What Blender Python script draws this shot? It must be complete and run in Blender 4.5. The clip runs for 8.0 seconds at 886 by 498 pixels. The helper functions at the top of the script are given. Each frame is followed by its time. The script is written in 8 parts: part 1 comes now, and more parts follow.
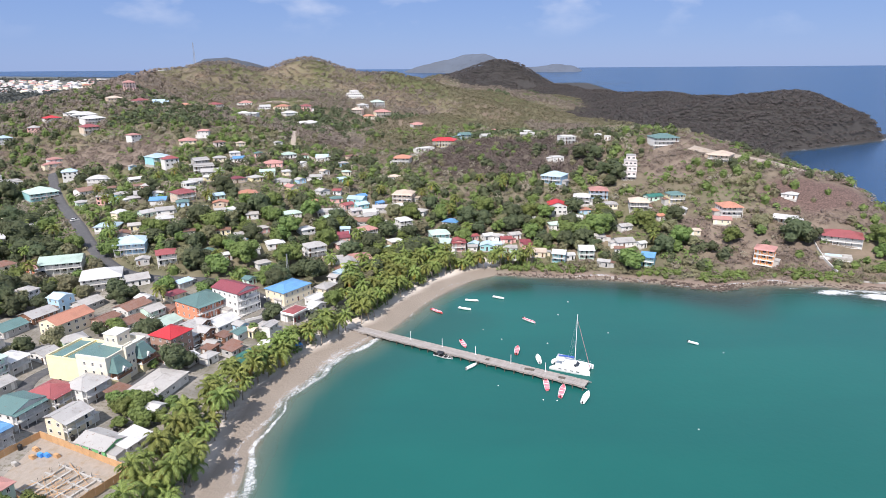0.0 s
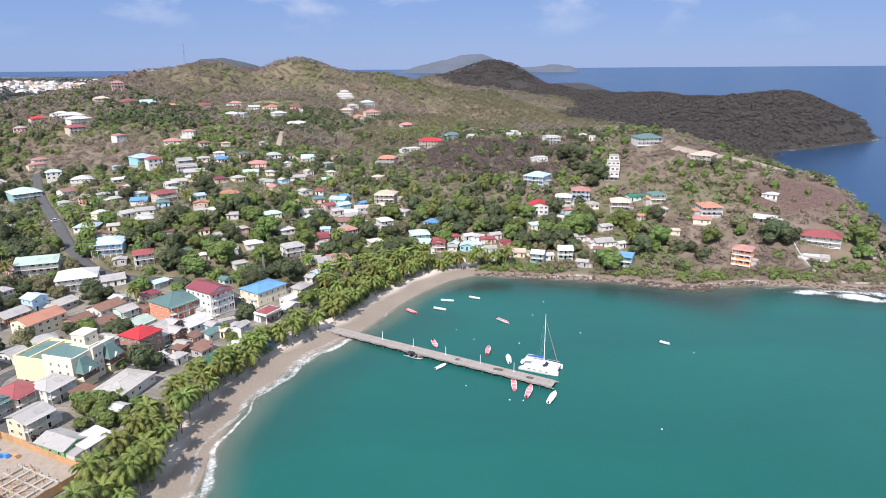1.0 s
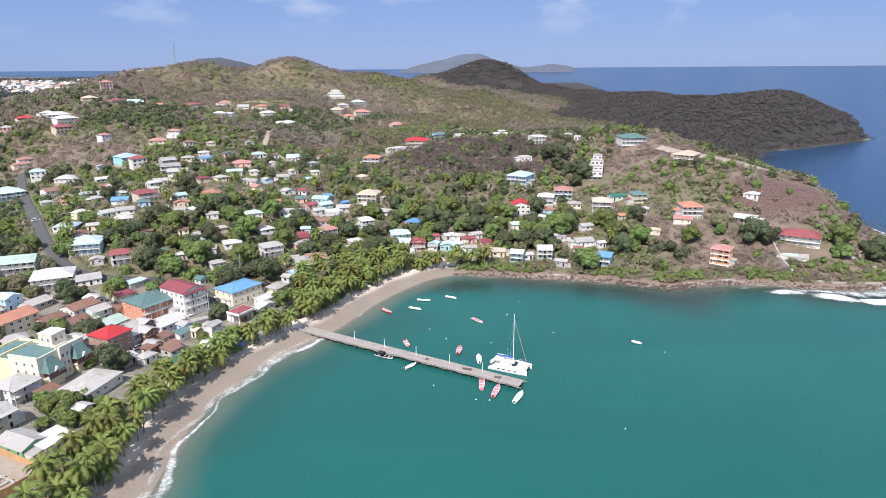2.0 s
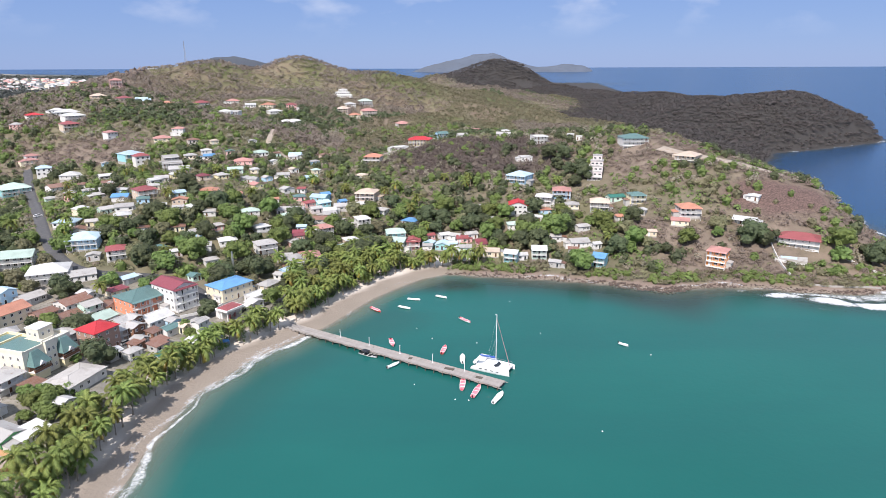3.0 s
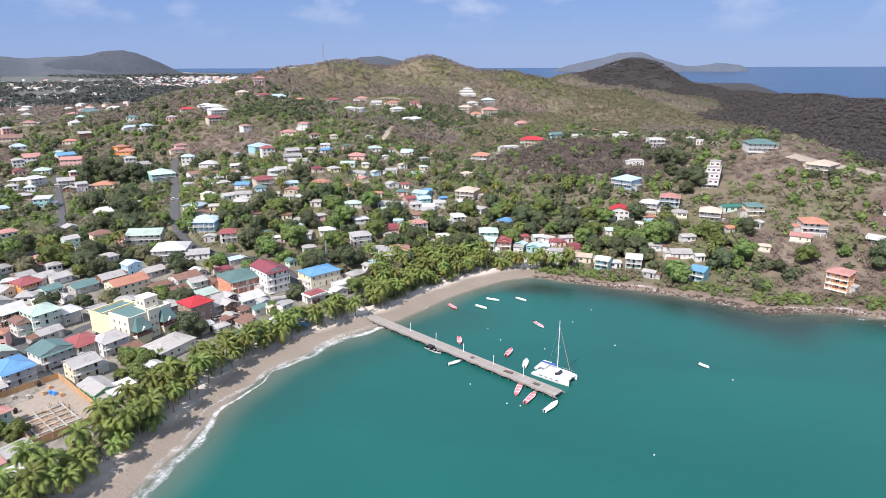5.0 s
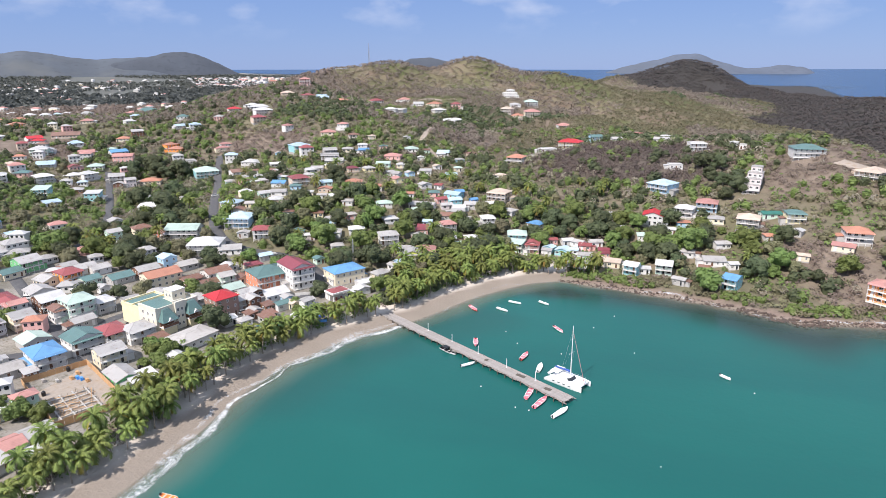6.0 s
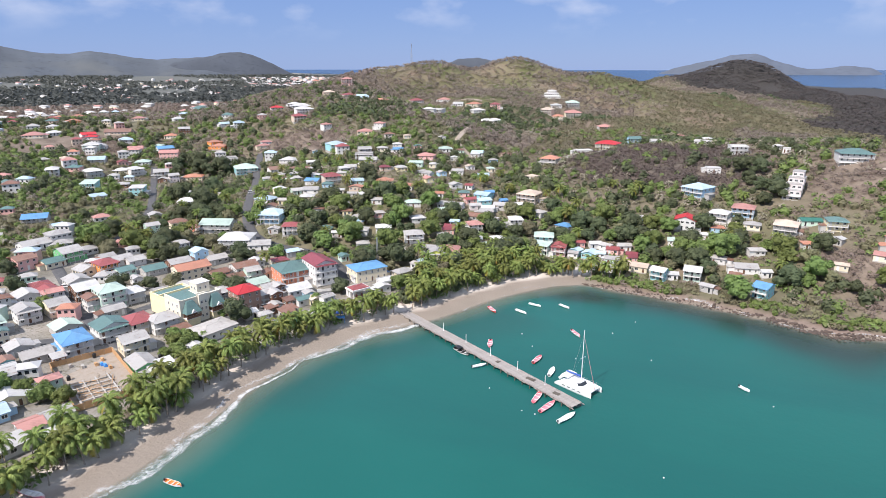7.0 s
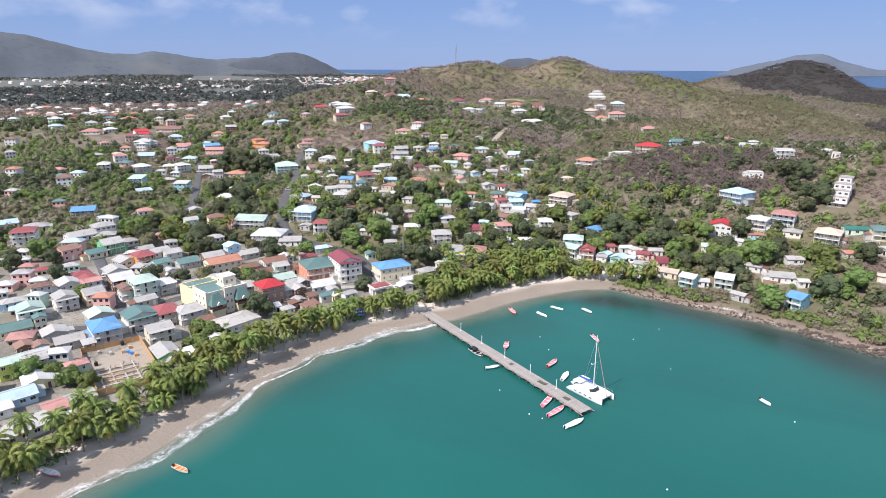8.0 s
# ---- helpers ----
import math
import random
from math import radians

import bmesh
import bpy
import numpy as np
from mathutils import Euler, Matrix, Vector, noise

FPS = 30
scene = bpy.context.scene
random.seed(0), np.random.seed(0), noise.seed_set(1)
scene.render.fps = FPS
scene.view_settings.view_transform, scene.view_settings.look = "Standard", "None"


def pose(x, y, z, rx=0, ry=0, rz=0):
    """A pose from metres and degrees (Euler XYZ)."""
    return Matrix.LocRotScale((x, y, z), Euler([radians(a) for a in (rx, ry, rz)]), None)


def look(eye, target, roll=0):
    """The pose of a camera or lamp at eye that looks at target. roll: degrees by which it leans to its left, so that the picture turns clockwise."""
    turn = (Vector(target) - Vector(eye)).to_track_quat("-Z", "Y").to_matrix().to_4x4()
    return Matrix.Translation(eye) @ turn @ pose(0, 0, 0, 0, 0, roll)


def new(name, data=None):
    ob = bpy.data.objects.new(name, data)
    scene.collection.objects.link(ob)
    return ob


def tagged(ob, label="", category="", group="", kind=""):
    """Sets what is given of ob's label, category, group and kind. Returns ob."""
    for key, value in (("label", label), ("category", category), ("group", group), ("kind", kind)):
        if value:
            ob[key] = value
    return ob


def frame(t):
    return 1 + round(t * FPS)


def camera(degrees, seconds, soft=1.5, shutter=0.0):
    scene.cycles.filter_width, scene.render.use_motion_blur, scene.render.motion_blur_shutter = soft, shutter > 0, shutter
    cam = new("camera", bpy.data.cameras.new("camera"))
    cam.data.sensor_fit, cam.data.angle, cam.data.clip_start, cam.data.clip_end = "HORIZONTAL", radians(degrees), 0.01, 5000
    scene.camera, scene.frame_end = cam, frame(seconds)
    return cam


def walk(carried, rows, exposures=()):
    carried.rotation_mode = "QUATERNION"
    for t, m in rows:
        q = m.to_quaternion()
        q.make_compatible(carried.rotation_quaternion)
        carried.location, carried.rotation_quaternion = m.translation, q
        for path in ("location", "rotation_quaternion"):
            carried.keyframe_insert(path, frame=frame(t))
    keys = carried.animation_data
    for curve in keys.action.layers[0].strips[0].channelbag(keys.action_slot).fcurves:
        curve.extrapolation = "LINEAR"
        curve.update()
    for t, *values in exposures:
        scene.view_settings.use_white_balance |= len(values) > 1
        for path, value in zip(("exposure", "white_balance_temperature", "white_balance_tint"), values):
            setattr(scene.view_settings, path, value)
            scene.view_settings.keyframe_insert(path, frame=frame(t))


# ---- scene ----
cam = camera(71.1, 8.0, soft=0.4)
PATH = [
    (0, (-5.611, 3.377, 95.732), (-5.57, 5.294, 95.165), -0.4),
    (0.5, (-0.782, 3.208, 95.682), (-0.739, 5.125, 95.116), -0.4),
    (1, (4.091, 3.075, 95.624), (4.136, 4.992, 95.058), -0.4),
    (1.5, (9.013, 3.014, 95.55), (9.061, 4.932, 94.984), -0.4),
    (2.8, (21.925, 3.124, 95.242), (21.957, 5.041, 94.673), -0.2),
    (3, (23.94, 3.184, 95.225), (23.941, 5.101, 94.657), -0.2),
    (3.5, (29.068, 3.489, 95.175), (28.948, 5.403, 94.607), -0.1),
    (4, (34.251, 4.015, 95.13), (34.002, 5.917, 94.562), -0.1),
    (4.5, (39.402, 4.81, 95.099), (39.06, 6.697, 94.532), -0.1),
    (5.8, (52.689, 7.904, 94.862), (52.152, 9.746, 94.295), -0.2),
    (6, (54.723, 8.473, 94.843), (54.155, 10.306, 94.279), -0.1),
    (6.5, (59.759, 10.141, 94.778), (59.12, 11.951, 94.215), -0.0),
    (7, (64.74, 12.018, 94.737), (64.032, 13.801, 94.174), 0.0),
    (7.5, (69.618, 14.053, 94.729), (68.84, 15.808, 94.166), 0.0),
    (8, (74.495, 16.197, 94.754), (73.645, 17.918, 94.191), 0.1),
]
walk(cam, [(t, look(eye, target, roll)) for t, eye, target, roll in PATH], [(0.0, 0.5, 6500, 15), (8.0, 0.5, 6500, 15)])

# ---- daylight ----
SUN_FROM = Vector((-0.34, -0.82, 1.04)).normalized()
world = bpy.data.worlds.new("sky")
scene.world = world
world.use_nodes = True
wn, wl = world.node_tree.nodes, world.node_tree.links
wn.clear()
sky = wn.new("ShaderNodeTexSky")
sky.sky_type, sky.sun_disc = "NISHITA", False
sky.sun_elevation = math.asin(SUN_FROM.z)
sky.sun_rotation = math.atan2(SUN_FROM.x, SUN_FROM.y)
sky.altitude, sky.air_density, sky.dust_density, sky.ozone_density = 50, 1.0, 0.2, 4.0
w_coord = wn.new("ShaderNodeTexCoord")
w_map = wn.new("ShaderNodeMapping")
w_map.inputs["Scale"].default_value = (6.0, 6.0, 13.0)
w_cloud = wn.new("ShaderNodeTexNoise")
w_cloud.inputs["Scale"].default_value, w_cloud.inputs["Detail"].default_value = 1.3, 7.0
w_ramp = wn.new("ShaderNodeValToRGB")
w_ramp.color_ramp.elements[0].position, w_ramp.color_ramp.elements[1].position = 0.50, 0.82
w_ramp.color_ramp.elements[0].color, w_ramp.color_ramp.elements[1].color = (0, 0, 0, 1), (0.75, 0.75, 0.75, 1)
w_mix = wn.new("ShaderNodeMix")
w_mix.data_type = "RGBA"
w_mix.inputs[7].default_value = (4.6, 4.9, 5.5, 1)
w_back = wn.new("ShaderNodeBackground")
w_back.inputs["Strength"].default_value = 0.13
w_out = wn.new("ShaderNodeOutputWorld")
wl.new(w_coord.outputs["Generated"], w_map.inputs["Vector"])
wl.new(w_map.outputs["Vector"], w_cloud.inputs["Vector"])
wl.new(w_cloud.outputs["Fac"], w_ramp.inputs["Fac"])
# thin marine haze: the sky pales a little and stays blue down to the horizon
w_sep = wn.new("ShaderNodeSeparateXYZ")
w_base = wn.new("ShaderNodeMapRange")
w_base.inputs["From Min"].default_value, w_base.inputs["From Max"].default_value = 0.035, 0.085
w_fair = wn.new("ShaderNodeMath")
w_fair.operation = "MULTIPLY"
wl.new(w_sep.outputs["Z"], w_base.inputs["Value"])
wl.new(w_ramp.outputs["Color"], w_fair.inputs[0])
wl.new(w_base.outputs["Result"], w_fair.inputs[1])
wl.new(w_fair.outputs[0], w_mix.inputs[0])
w_haze = wn.new("ShaderNodeValToRGB")
w_haze.color_ramp.elements.new(0.5)
for stop, (at, shade) in zip(w_haze.color_ramp.elements, ((0.0, (0.128, 0.206, 0.386)), (0.15, (0.100, 0.175, 0.370)), (0.5, (0.36, 0.44, 0.58)))):
    stop.position, stop.color = at, (*shade, 1)
w_gain = wn.new("ShaderNodeMix")
w_gain.data_type, w_gain.blend_type = "RGBA", "MULTIPLY"
w_gain.inputs[0].default_value = 1.0
w_gain.inputs[7].default_value = (10, 10, 10, 1)
w_blend = wn.new("ShaderNodeMix")
w_blend.data_type = "RGBA"
w_blend.inputs[0].default_value = 0.9
wl.new(w_coord.outputs["Generated"], w_sep.inputs[0])
wl.new(w_sep.outputs["Z"], w_haze.inputs["Fac"])
wl.new(w_haze.outputs["Color"], w_gain.inputs[6])
wl.new(sky.outputs["Color"], w_blend.inputs[6])
wl.new(w_gain.outputs[2], w_blend.inputs[7])
wl.new(w_blend.outputs[2], w_mix.inputs[6])
wl.new(w_mix.outputs[2], w_back.inputs["Color"])
wl.new(w_back.outputs["Background"], w_out.inputs["Surface"])

sun = new("sun", bpy.data.lights.new("sun", "SUN"))
sun.data.energy, sun.data.angle, sun.data.color = 4.6, radians(0.53), (1.0, 0.95, 0.88)
sun.matrix_world = look(SUN_FROM * 900, (0, 0, 0))

# ---- materials ----
def nodes_of(name):
    m = bpy.data.materials.new(name)
    m.use_nodes = True
    n = m.node_tree.nodes
    return m, n, m.node_tree.links, n["Principled BSDF"]


def ramp(n, stops):
    r = n.new("ShaderNodeValToRGB")
    e = r.color_ramp.elements
    while len(e) < len(stops):
        e.new(0.5)
    for el, (p, c) in zip(e, stops):
        el.position, el.color = p, (*c, 1)
    return r


def noise_tex(n, l, scale, detail=4.0, coord="Object", rough=0.55):
    c = n.new("ShaderNodeTexCoord")
    t = n.new("ShaderNodeTexNoise")
    t.inputs["Scale"].default_value, t.inputs["Detail"].default_value, t.inputs["Roughness"].default_value = scale, detail, rough
    l.new(c.outputs[coord], t.inputs["Vector"])
    return t


def mix(n, l, a, b, fac, mode="MIX"):
    m = n.new("ShaderNodeMix")
    m.data_type, m.blend_type = "RGBA", mode
    for sock, v in ((0, fac), (6, a), (7, b)):
        if isinstance(v, (int, float)):
            m.inputs[sock].default_value = v
        elif isinstance(v, tuple):
            m.inputs[sock].default_value = (*v, 1)
        else:
            l.new(v, m.inputs[sock])
    return m.outputs[2]


def tint(c, k):
    return tuple(min(1.0, v * k) for v in c)


def plain(name, c, rough=0.7, metal=0.0, var=0.18, grain=0.8, fine=9.0, bump=0.02, stain=None):
    """Paint, wood, plaster: grain and stains at two scales, a little different from piece to piece."""
    m, n, l, p = nodes_of(name)
    big, small = noise_tex(n, l, grain), noise_tex(n, l, fine, 6)
    col = mix(n, l, tint(c, 1 - var), tint(c, 1 + var * 0.6), big.outputs["Fac"])
    col = mix(n, l, col, tint(c, 1 - 1.3 * var), ramp_out(n, l, small.outputs["Fac"], 0.55, 0.78))
    if stain:
        st = noise_tex(n, l, grain * 0.6, 5)
        col = mix(n, l, col, stain, ramp_out(n, l, st.outputs["Fac"], 0.52, 0.72))
    info = n.new("ShaderNodeObjectInfo")
    hsv = n.new("ShaderNodeHueSaturation")
    val = n.new("ShaderNodeMapRange")
    val.inputs["To Min"].default_value, val.inputs["To Max"].default_value = 0.90, 1.08
    l.new(info.outputs["Random"], val.inputs["Value"])
    l.new(val.outputs["Result"], hsv.inputs["Value"])
    l.new(col, hsv.inputs["Color"])
    l.new(hsv.outputs["Color"], p.inputs["Base Color"])
    p.inputs["Roughness"].default_value, p.inputs["Metallic"].default_value = rough, metal
    if bump:
        b = n.new("ShaderNodeBump")
        b.inputs["Strength"].default_value, b.inputs["Distance"].default_value = 0.5, bump
        l.new(small.outputs["Fac"], b.inputs["Height"])
        l.new(b.outputs["Normal"], p.inputs["Normal"])
    return m


def ramp_out(n, l, src, a, b):
    r = n.new("ShaderNodeMapRange")
    r.inputs["From Min"].default_value, r.inputs["From Max"].default_value = a, b
    l.new(src, r.inputs["Value"])
    return r.outputs["Result"]


def sheet_roof(name, c, rust=0.25, rough=0.5):
    """Painted corrugated sheet: ribs in relief, fading and rust."""
    m, n, l, p = nodes_of(name)
    big, small = noise_tex(n, l, 0.35, 5), noise_tex(n, l, 2.5, 6)
    col = mix(n, l, tint(c, 0.8), tint(c, 1.15), big.outputs["Fac"])
    col = mix(n, l, col, tint(c, 0.6), ramp_out(n, l, small.outputs["Fac"], 0.6, 0.85))
    grime = noise_tex(n, l, 0.18, 7, rough=0.65)
    col = mix(n, l, col, tint(c, 0.45), ramp_out(n, l, grime.outputs["Fac"], 0.52, 0.85))
    if rust:
        r = noise_tex(n, l, 0.8, 8, rough=0.7)
        col = mix(n, l, col, (0.19, 0.085, 0.05), ramp_out(n, l, r.outputs["Fac"], 0.70 - 0.3 * rust, 0.80 - 0.2 * rust))
    info = n.new("ShaderNodeObjectInfo")
    hsv = n.new("ShaderNodeHueSaturation")
    val = n.new("ShaderNodeMapRange")
    val.inputs["To Min"].default_value, val.inputs["To Max"].default_value = 0.85, 1.1
    l.new(info.outputs["Random"], val.inputs["Value"])
    l.new(val.outputs["Result"], hsv.inputs["Value"])
    l.new(col, hsv.inputs["Color"])
    l.new(hsv.outputs["Color"], p.inputs["Base Color"])
    p.inputs["Roughness"].default_value = rough
    c2, w, b = n.new("ShaderNodeTexCoord"), n.new("ShaderNodeTexWave"), n.new("ShaderNodeBump")
    w.inputs["Scale"].default_value = 1.6
    b.inputs["Strength"].default_value, b.inputs["Distance"].default_value = 0.5, 0.05
    l.new(c2.outputs["Object"], w.inputs["Vector"])
    l.new(w.outputs["Fac"], b.inputs["Height"])
    l.new(b.outputs["Normal"], p.inputs["Normal"])
    return m


def leaves(name, dark, light, dry=None, amount=0.0):
    """Foliage: each leaf clump has its own shade."""
    m, n, l, p = nodes_of(name)
    g = n.new("ShaderNodeNewGeometry")
    info = n.new("ShaderNodeObjectInfo")
    big = noise_tex(n, l, 0.05, 3, "Object")
    r = ramp(n, [(0.0, dark), (0.6, tuple((a + b) / 2 for a, b in zip(dark, light))), (1.0, light)])
    l.new(g.outputs["Random Per Island"], r.inputs["Fac"])
    col = r.outputs["Color"]
    if dry:
        add = n.new("ShaderNodeMath")
        add.operation = "ADD"
        l.new(big.outputs["Fac"], add.inputs[0])
        add.inputs[1].default_value = amount - 0.5
        col = mix(n, l, col, dry, ramp_out(n, l, add.outputs[0], 0.38, 0.62))
    hsv = n.new("ShaderNodeHueSaturation")
    val, hue = n.new("ShaderNodeMapRange"), n.new("ShaderNodeMapRange")
    val.inputs["To Min"].default_value, val.inputs["To Max"].default_value = 0.85, 1.25
    clump = noise_tex(n, l, 0.13, 2, "Object")
    col = mix(n, l, mix(n, l, col, dark, 0.45), mix(n, l, col, light, 0.45), ramp_out(n, l, clump.outputs["Fac"], 0.36, 0.64))
    hue.inputs["To Min"].default_value, hue.inputs["To Max"].default_value = 0.465, 0.515
    l.new(info.outputs["Random"], val.inputs["Value"])
    l.new(info.outputs["Random"], hue.inputs["Value"])
    l.new(val.outputs["Result"], hsv.inputs["Value"])
    l.new(hue.outputs["Result"], hsv.inputs["Hue"])
    l.new(col, hsv.inputs["Color"])
    l.new(hsv.outputs["Color"], p.inputs["Base Color"])
    p.inputs["Roughness"].default_value = 0.6
    p.inputs["Specular IOR Level"].default_value = 0.2
    thin_leaf, sh = n.new("ShaderNodeBsdfTranslucent"), n.new("ShaderNodeMixShader")
    sh.inputs["Fac"].default_value = 0.28
    l.new(hsv.outputs["Color"], thin_leaf.inputs["Color"])
    l.new(p.outputs["BSDF"], sh.inputs[1])
    l.new(thin_leaf.outputs["BSDF"], sh.inputs[2])
    l.new(sh.outputs["Shader"], n["Material Output"].inputs["Surface"])
    return m


def attr(n, name):
    a = n.new("ShaderNodeAttribute")
    a.attribute_name = name
    return a.outputs["Fac"]


def ground_material():
    m, n, l, p = nodes_of("earth_and_sand")
    patch, mid, fine = noise_tex(n, l, 0.012, 5), noise_tex(n, l, 0.09, 6), noise_tex(n, l, 1.1, 6)
    soil = mix(n, l, (0.13, 0.092, 0.064), (0.23, 0.172, 0.124), mid.outputs["Fac"])
    straw = mix(n, l, (0.13, 0.110, 0.066), (0.21, 0.178, 0.112), fine.outputs["Fac"])
    grass = mix(n, l, (0.07, 0.085, 0.03), (0.13, 0.13, 0.05), fine.outputs["Fac"])
    land = mix(n, l, straw, soil, ramp_out(n, l, mid.outputs["Fac"], 0.42, 0.58))
    land = mix(n, l, land, grass, ramp_out(n, l, patch.outputs["Fac"], 0.38, 0.55))
    town = mix(n, l, mix(n, l, (0.17, 0.158, 0.142), (0.33, 0.306, 0.278), ramp_out(n, l, mid.outputs["Fac"], 0.35, 0.65)), (0.12, 0.110, 0.072), ramp_out(n, l, fine.outputs["Fac"], 0.5, 0.7))
    under = mix(n, l, (0.085, 0.078, 0.050), (0.18, 0.150, 0.105), ramp_out(n, l, mid.outputs["Fac"], 0.35, 0.65))
    land = mix(n, l, land, under, attr(n, "leafy"))
    land = mix(n, l, land, town, attr(n, "town"))
    # near-black earth on the headland: cloud shadow put into the ground colour
    cloud_shade = mix(n, l, (0.028, 0.026, 0.024), (0.040, 0.035, 0.031), mid.outputs["Fac"])
    land = mix(n, l, land, cloud_shade, attr(n, "cloud_shade"))
    arid = mix(n, l, mix(n, l, (0.088, 0.064, 0.050), (0.200, 0.154, 0.120), ramp_out(n, l, mid.outputs["Fac"], 0.38, 0.62)), (0.150, 0.122, 0.090), ramp_out(n, l, fine.outputs["Fac"], 0.45, 0.62))
    land = mix(n, l, land, arid, attr(n, "arid"))
    thorn = mix(n, l, (0.090, 0.072, 0.058), (0.150, 0.120, 0.095), fine.outputs["Fac"])
    land = mix(n, l, land, thorn, attr(n, "thorn"))
    terra = mix(n, l, (0.058, 0.036, 0.031), (0.145, 0.092, 0.076), ramp_out(n, l, fine.outputs["Fac"], 0.38, 0.62))
    land = mix(n, l, land, terra, attr(n, "red_soil"))
    flats = mix(n, l, (0.070, 0.078, 0.070), (0.125, 0.126, 0.108), patch.outputs["Fac"])
    land = mix(n, l, land, flats, attr(n, "plain"))
    bank = mix(n, l, (0.12, 0.086, 0.072), (0.25, 0.186, 0.152), fine.outputs["Fac"])
    land = mix(n, l, land, bank, attr(n, "bank"))
    dry = mix(n, l, (0.50, 0.445, 0.385), (0.60, 0.540, 0.480), fine.outputs["Fac"])
    wet = mix(n, l, (0.195, 0.162, 0.130), (0.26, 0.220, 0.180), mid.outputs["Fac"])
    sand = mix(n, l, wet, dry, attr(n, "dry_sand"))
    l.new(mix(n, l, land, sand, attr(n, "sand")), p.inputs["Base Color"])
    p.inputs["Roughness"].default_value = 0.9
    b = n.new("ShaderNodeBump")
    b.inputs["Strength"].default_value, b.inputs["Distance"].default_value = 0.6, 0.4
    l.new(fine.outputs["Fac"], b.inputs["Height"])
    l.new(b.outputs["Normal"], p.inputs["Normal"])
    return m


def water_material():
    m, n, l, p = nodes_of("sea_water")
    big, mid = noise_tex(n, l, 0.012, 4), noise_tex(n, l, 0.05, 5)
    teal = mix(n, l, (0.006, 0.076, 0.068), (0.012, 0.112, 0.098), big.outputs["Fac"])
    lane = n.new("ShaderNodeMapping")
    lane.inputs["Rotation"].default_value, lane.inputs["Scale"].default_value = (0, 0, radians(-35)), (0.35, 1.6, 1.0)
    drift = noise_tex(n, l, 0.022, 4)
    l.new(drift.inputs["Vector"].links[0].from_socket, lane.inputs["Vector"])
    l.new(lane.outputs["Vector"], drift.inputs["Vector"])
    teal = mix(n, l, teal, (0.009, 0.084, 0.078), ramp_out(n, l, drift.outputs["Fac"], 0.45, 0.75))
    weed = mix(n, l, teal, (0.024, 0.046, 0.041), attr(n, "weed"))
    open_sea = mix(n, l, (0.006, 0.034, 0.088), (0.009, 0.048, 0.112), big.outputs["Fac"])
    col = mix(n, l, weed, open_sea, attr(n, "deep"))
    milky = mix(n, l, (0.14, 0.19, 0.155), (0.19, 0.20, 0.155), mid.outputs["Fac"])
    col = mix(n, l, col, milky, attr(n, "shallow"))
    l.new(col, p.inputs["Base Color"])
    p.inputs["Roughness"].default_value = 0.22
    p.inputs["Specular IOR Level"].default_value = 0.11
    b = n.new("ShaderNodeBump")
    rip = noise_tex(n, l, 0.45, 6)
    b.inputs["Strength"].default_value, b.inputs["Distance"].default_value = 0.35, 0.25
    l.new(rip.outputs["Fac"], b.inputs["Height"])
    l.new(b.outputs["Normal"], p.inputs["Normal"])
    clear = n.new("ShaderNodeBsdfTransparent")
    sh = n.new("ShaderNodeMixShader")
    l.new(attr(n, "clear"), sh.inputs["Fac"])
    l.new(p.outputs["BSDF"], sh.inputs[1])
    l.new(clear.outputs["BSDF"], sh.inputs[2])
    l.new(sh.outputs["Shader"], n["Material Output"].inputs["Surface"])
    return m


def foam_material():
    m, n, l, p = nodes_of("sea_foam")
    p.inputs["Base Color"].default_value = (0.80, 0.82, 0.82, 1)
    p.inputs["Roughness"].default_value = 0.6
    a, b = noise_tex(n, l, 0.22, 8, rough=0.7), noise_tex(n, l, 1.1, 8, rough=0.75)
    s = n.new("ShaderNodeMath")
    s.operation = "ADD"
    l.new(a.outputs["Fac"], s.inputs[0])
    l.new(b.outputs["Fac"], s.inputs[1])
    t = n.new("ShaderNodeMath")
    t.operation = "ADD"
    l.new(s.outputs[0], t.inputs[0])
    l.new(attr(n, "froth"), t.inputs[1])
    clear = n.new("ShaderNodeBsdfTransparent")
    sh = n.new("ShaderNodeMixShader")
    l.new(ramp_out(n, l, t.outputs[0], 1.36, 1.86), sh.inputs["Fac"])
    l.new(clear.outputs["BSDF"], sh.inputs[1])
    l.new(p.outputs["BSDF"], sh.inputs[2])
    l.new(sh.outputs["Shader"], n["Material Output"].inputs["Surface"])
    return m


EARTH, WATER, FOAM = ground_material(), water_material(), foam_material()
PAINT = {
    "white": plain("white_wall", (0.66, 0.65, 0.625)), "cream": plain("cream_wall", (0.72, 0.64, 0.48)),
    "yellow": plain("yellow_wall", (0.75, 0.665, 0.42)), "pink": plain("pink_wall", (0.72, 0.42, 0.38)),
    "salmon": plain("salmon_wall", (0.72, 0.28, 0.17)), "cyan": plain("turquoise_wall", (0.30, 0.58, 0.60)),
    "sky blue": plain("sky_blue_wall", (0.42, 0.62, 0.76)), "blue": plain("blue_wall", (0.07, 0.26, 0.60)),
    "mint": plain("mint_wall", (0.52, 0.68, 0.58)), "green": plain("green_wall", (0.18, 0.50, 0.22)),
    "lime": plain("lime_wall", (0.62, 0.66, 0.14)), "grey": plain("grey_block_wall", (0.42, 0.41, 0.39)),
    "orange": plain("orange_wall", (0.80, 0.30, 0.08)), "brown": plain("brown_board_wall", (0.20, 0.10, 0.06)),
    "brick": plain("brick_wall", (0.36, 0.23, 0.18)), "beige": plain("beige_wall", (0.58, 0.47, 0.37)),
    "lilac": plain("pale_pinkish_wall", (0.64, 0.57, 0.56)),
}
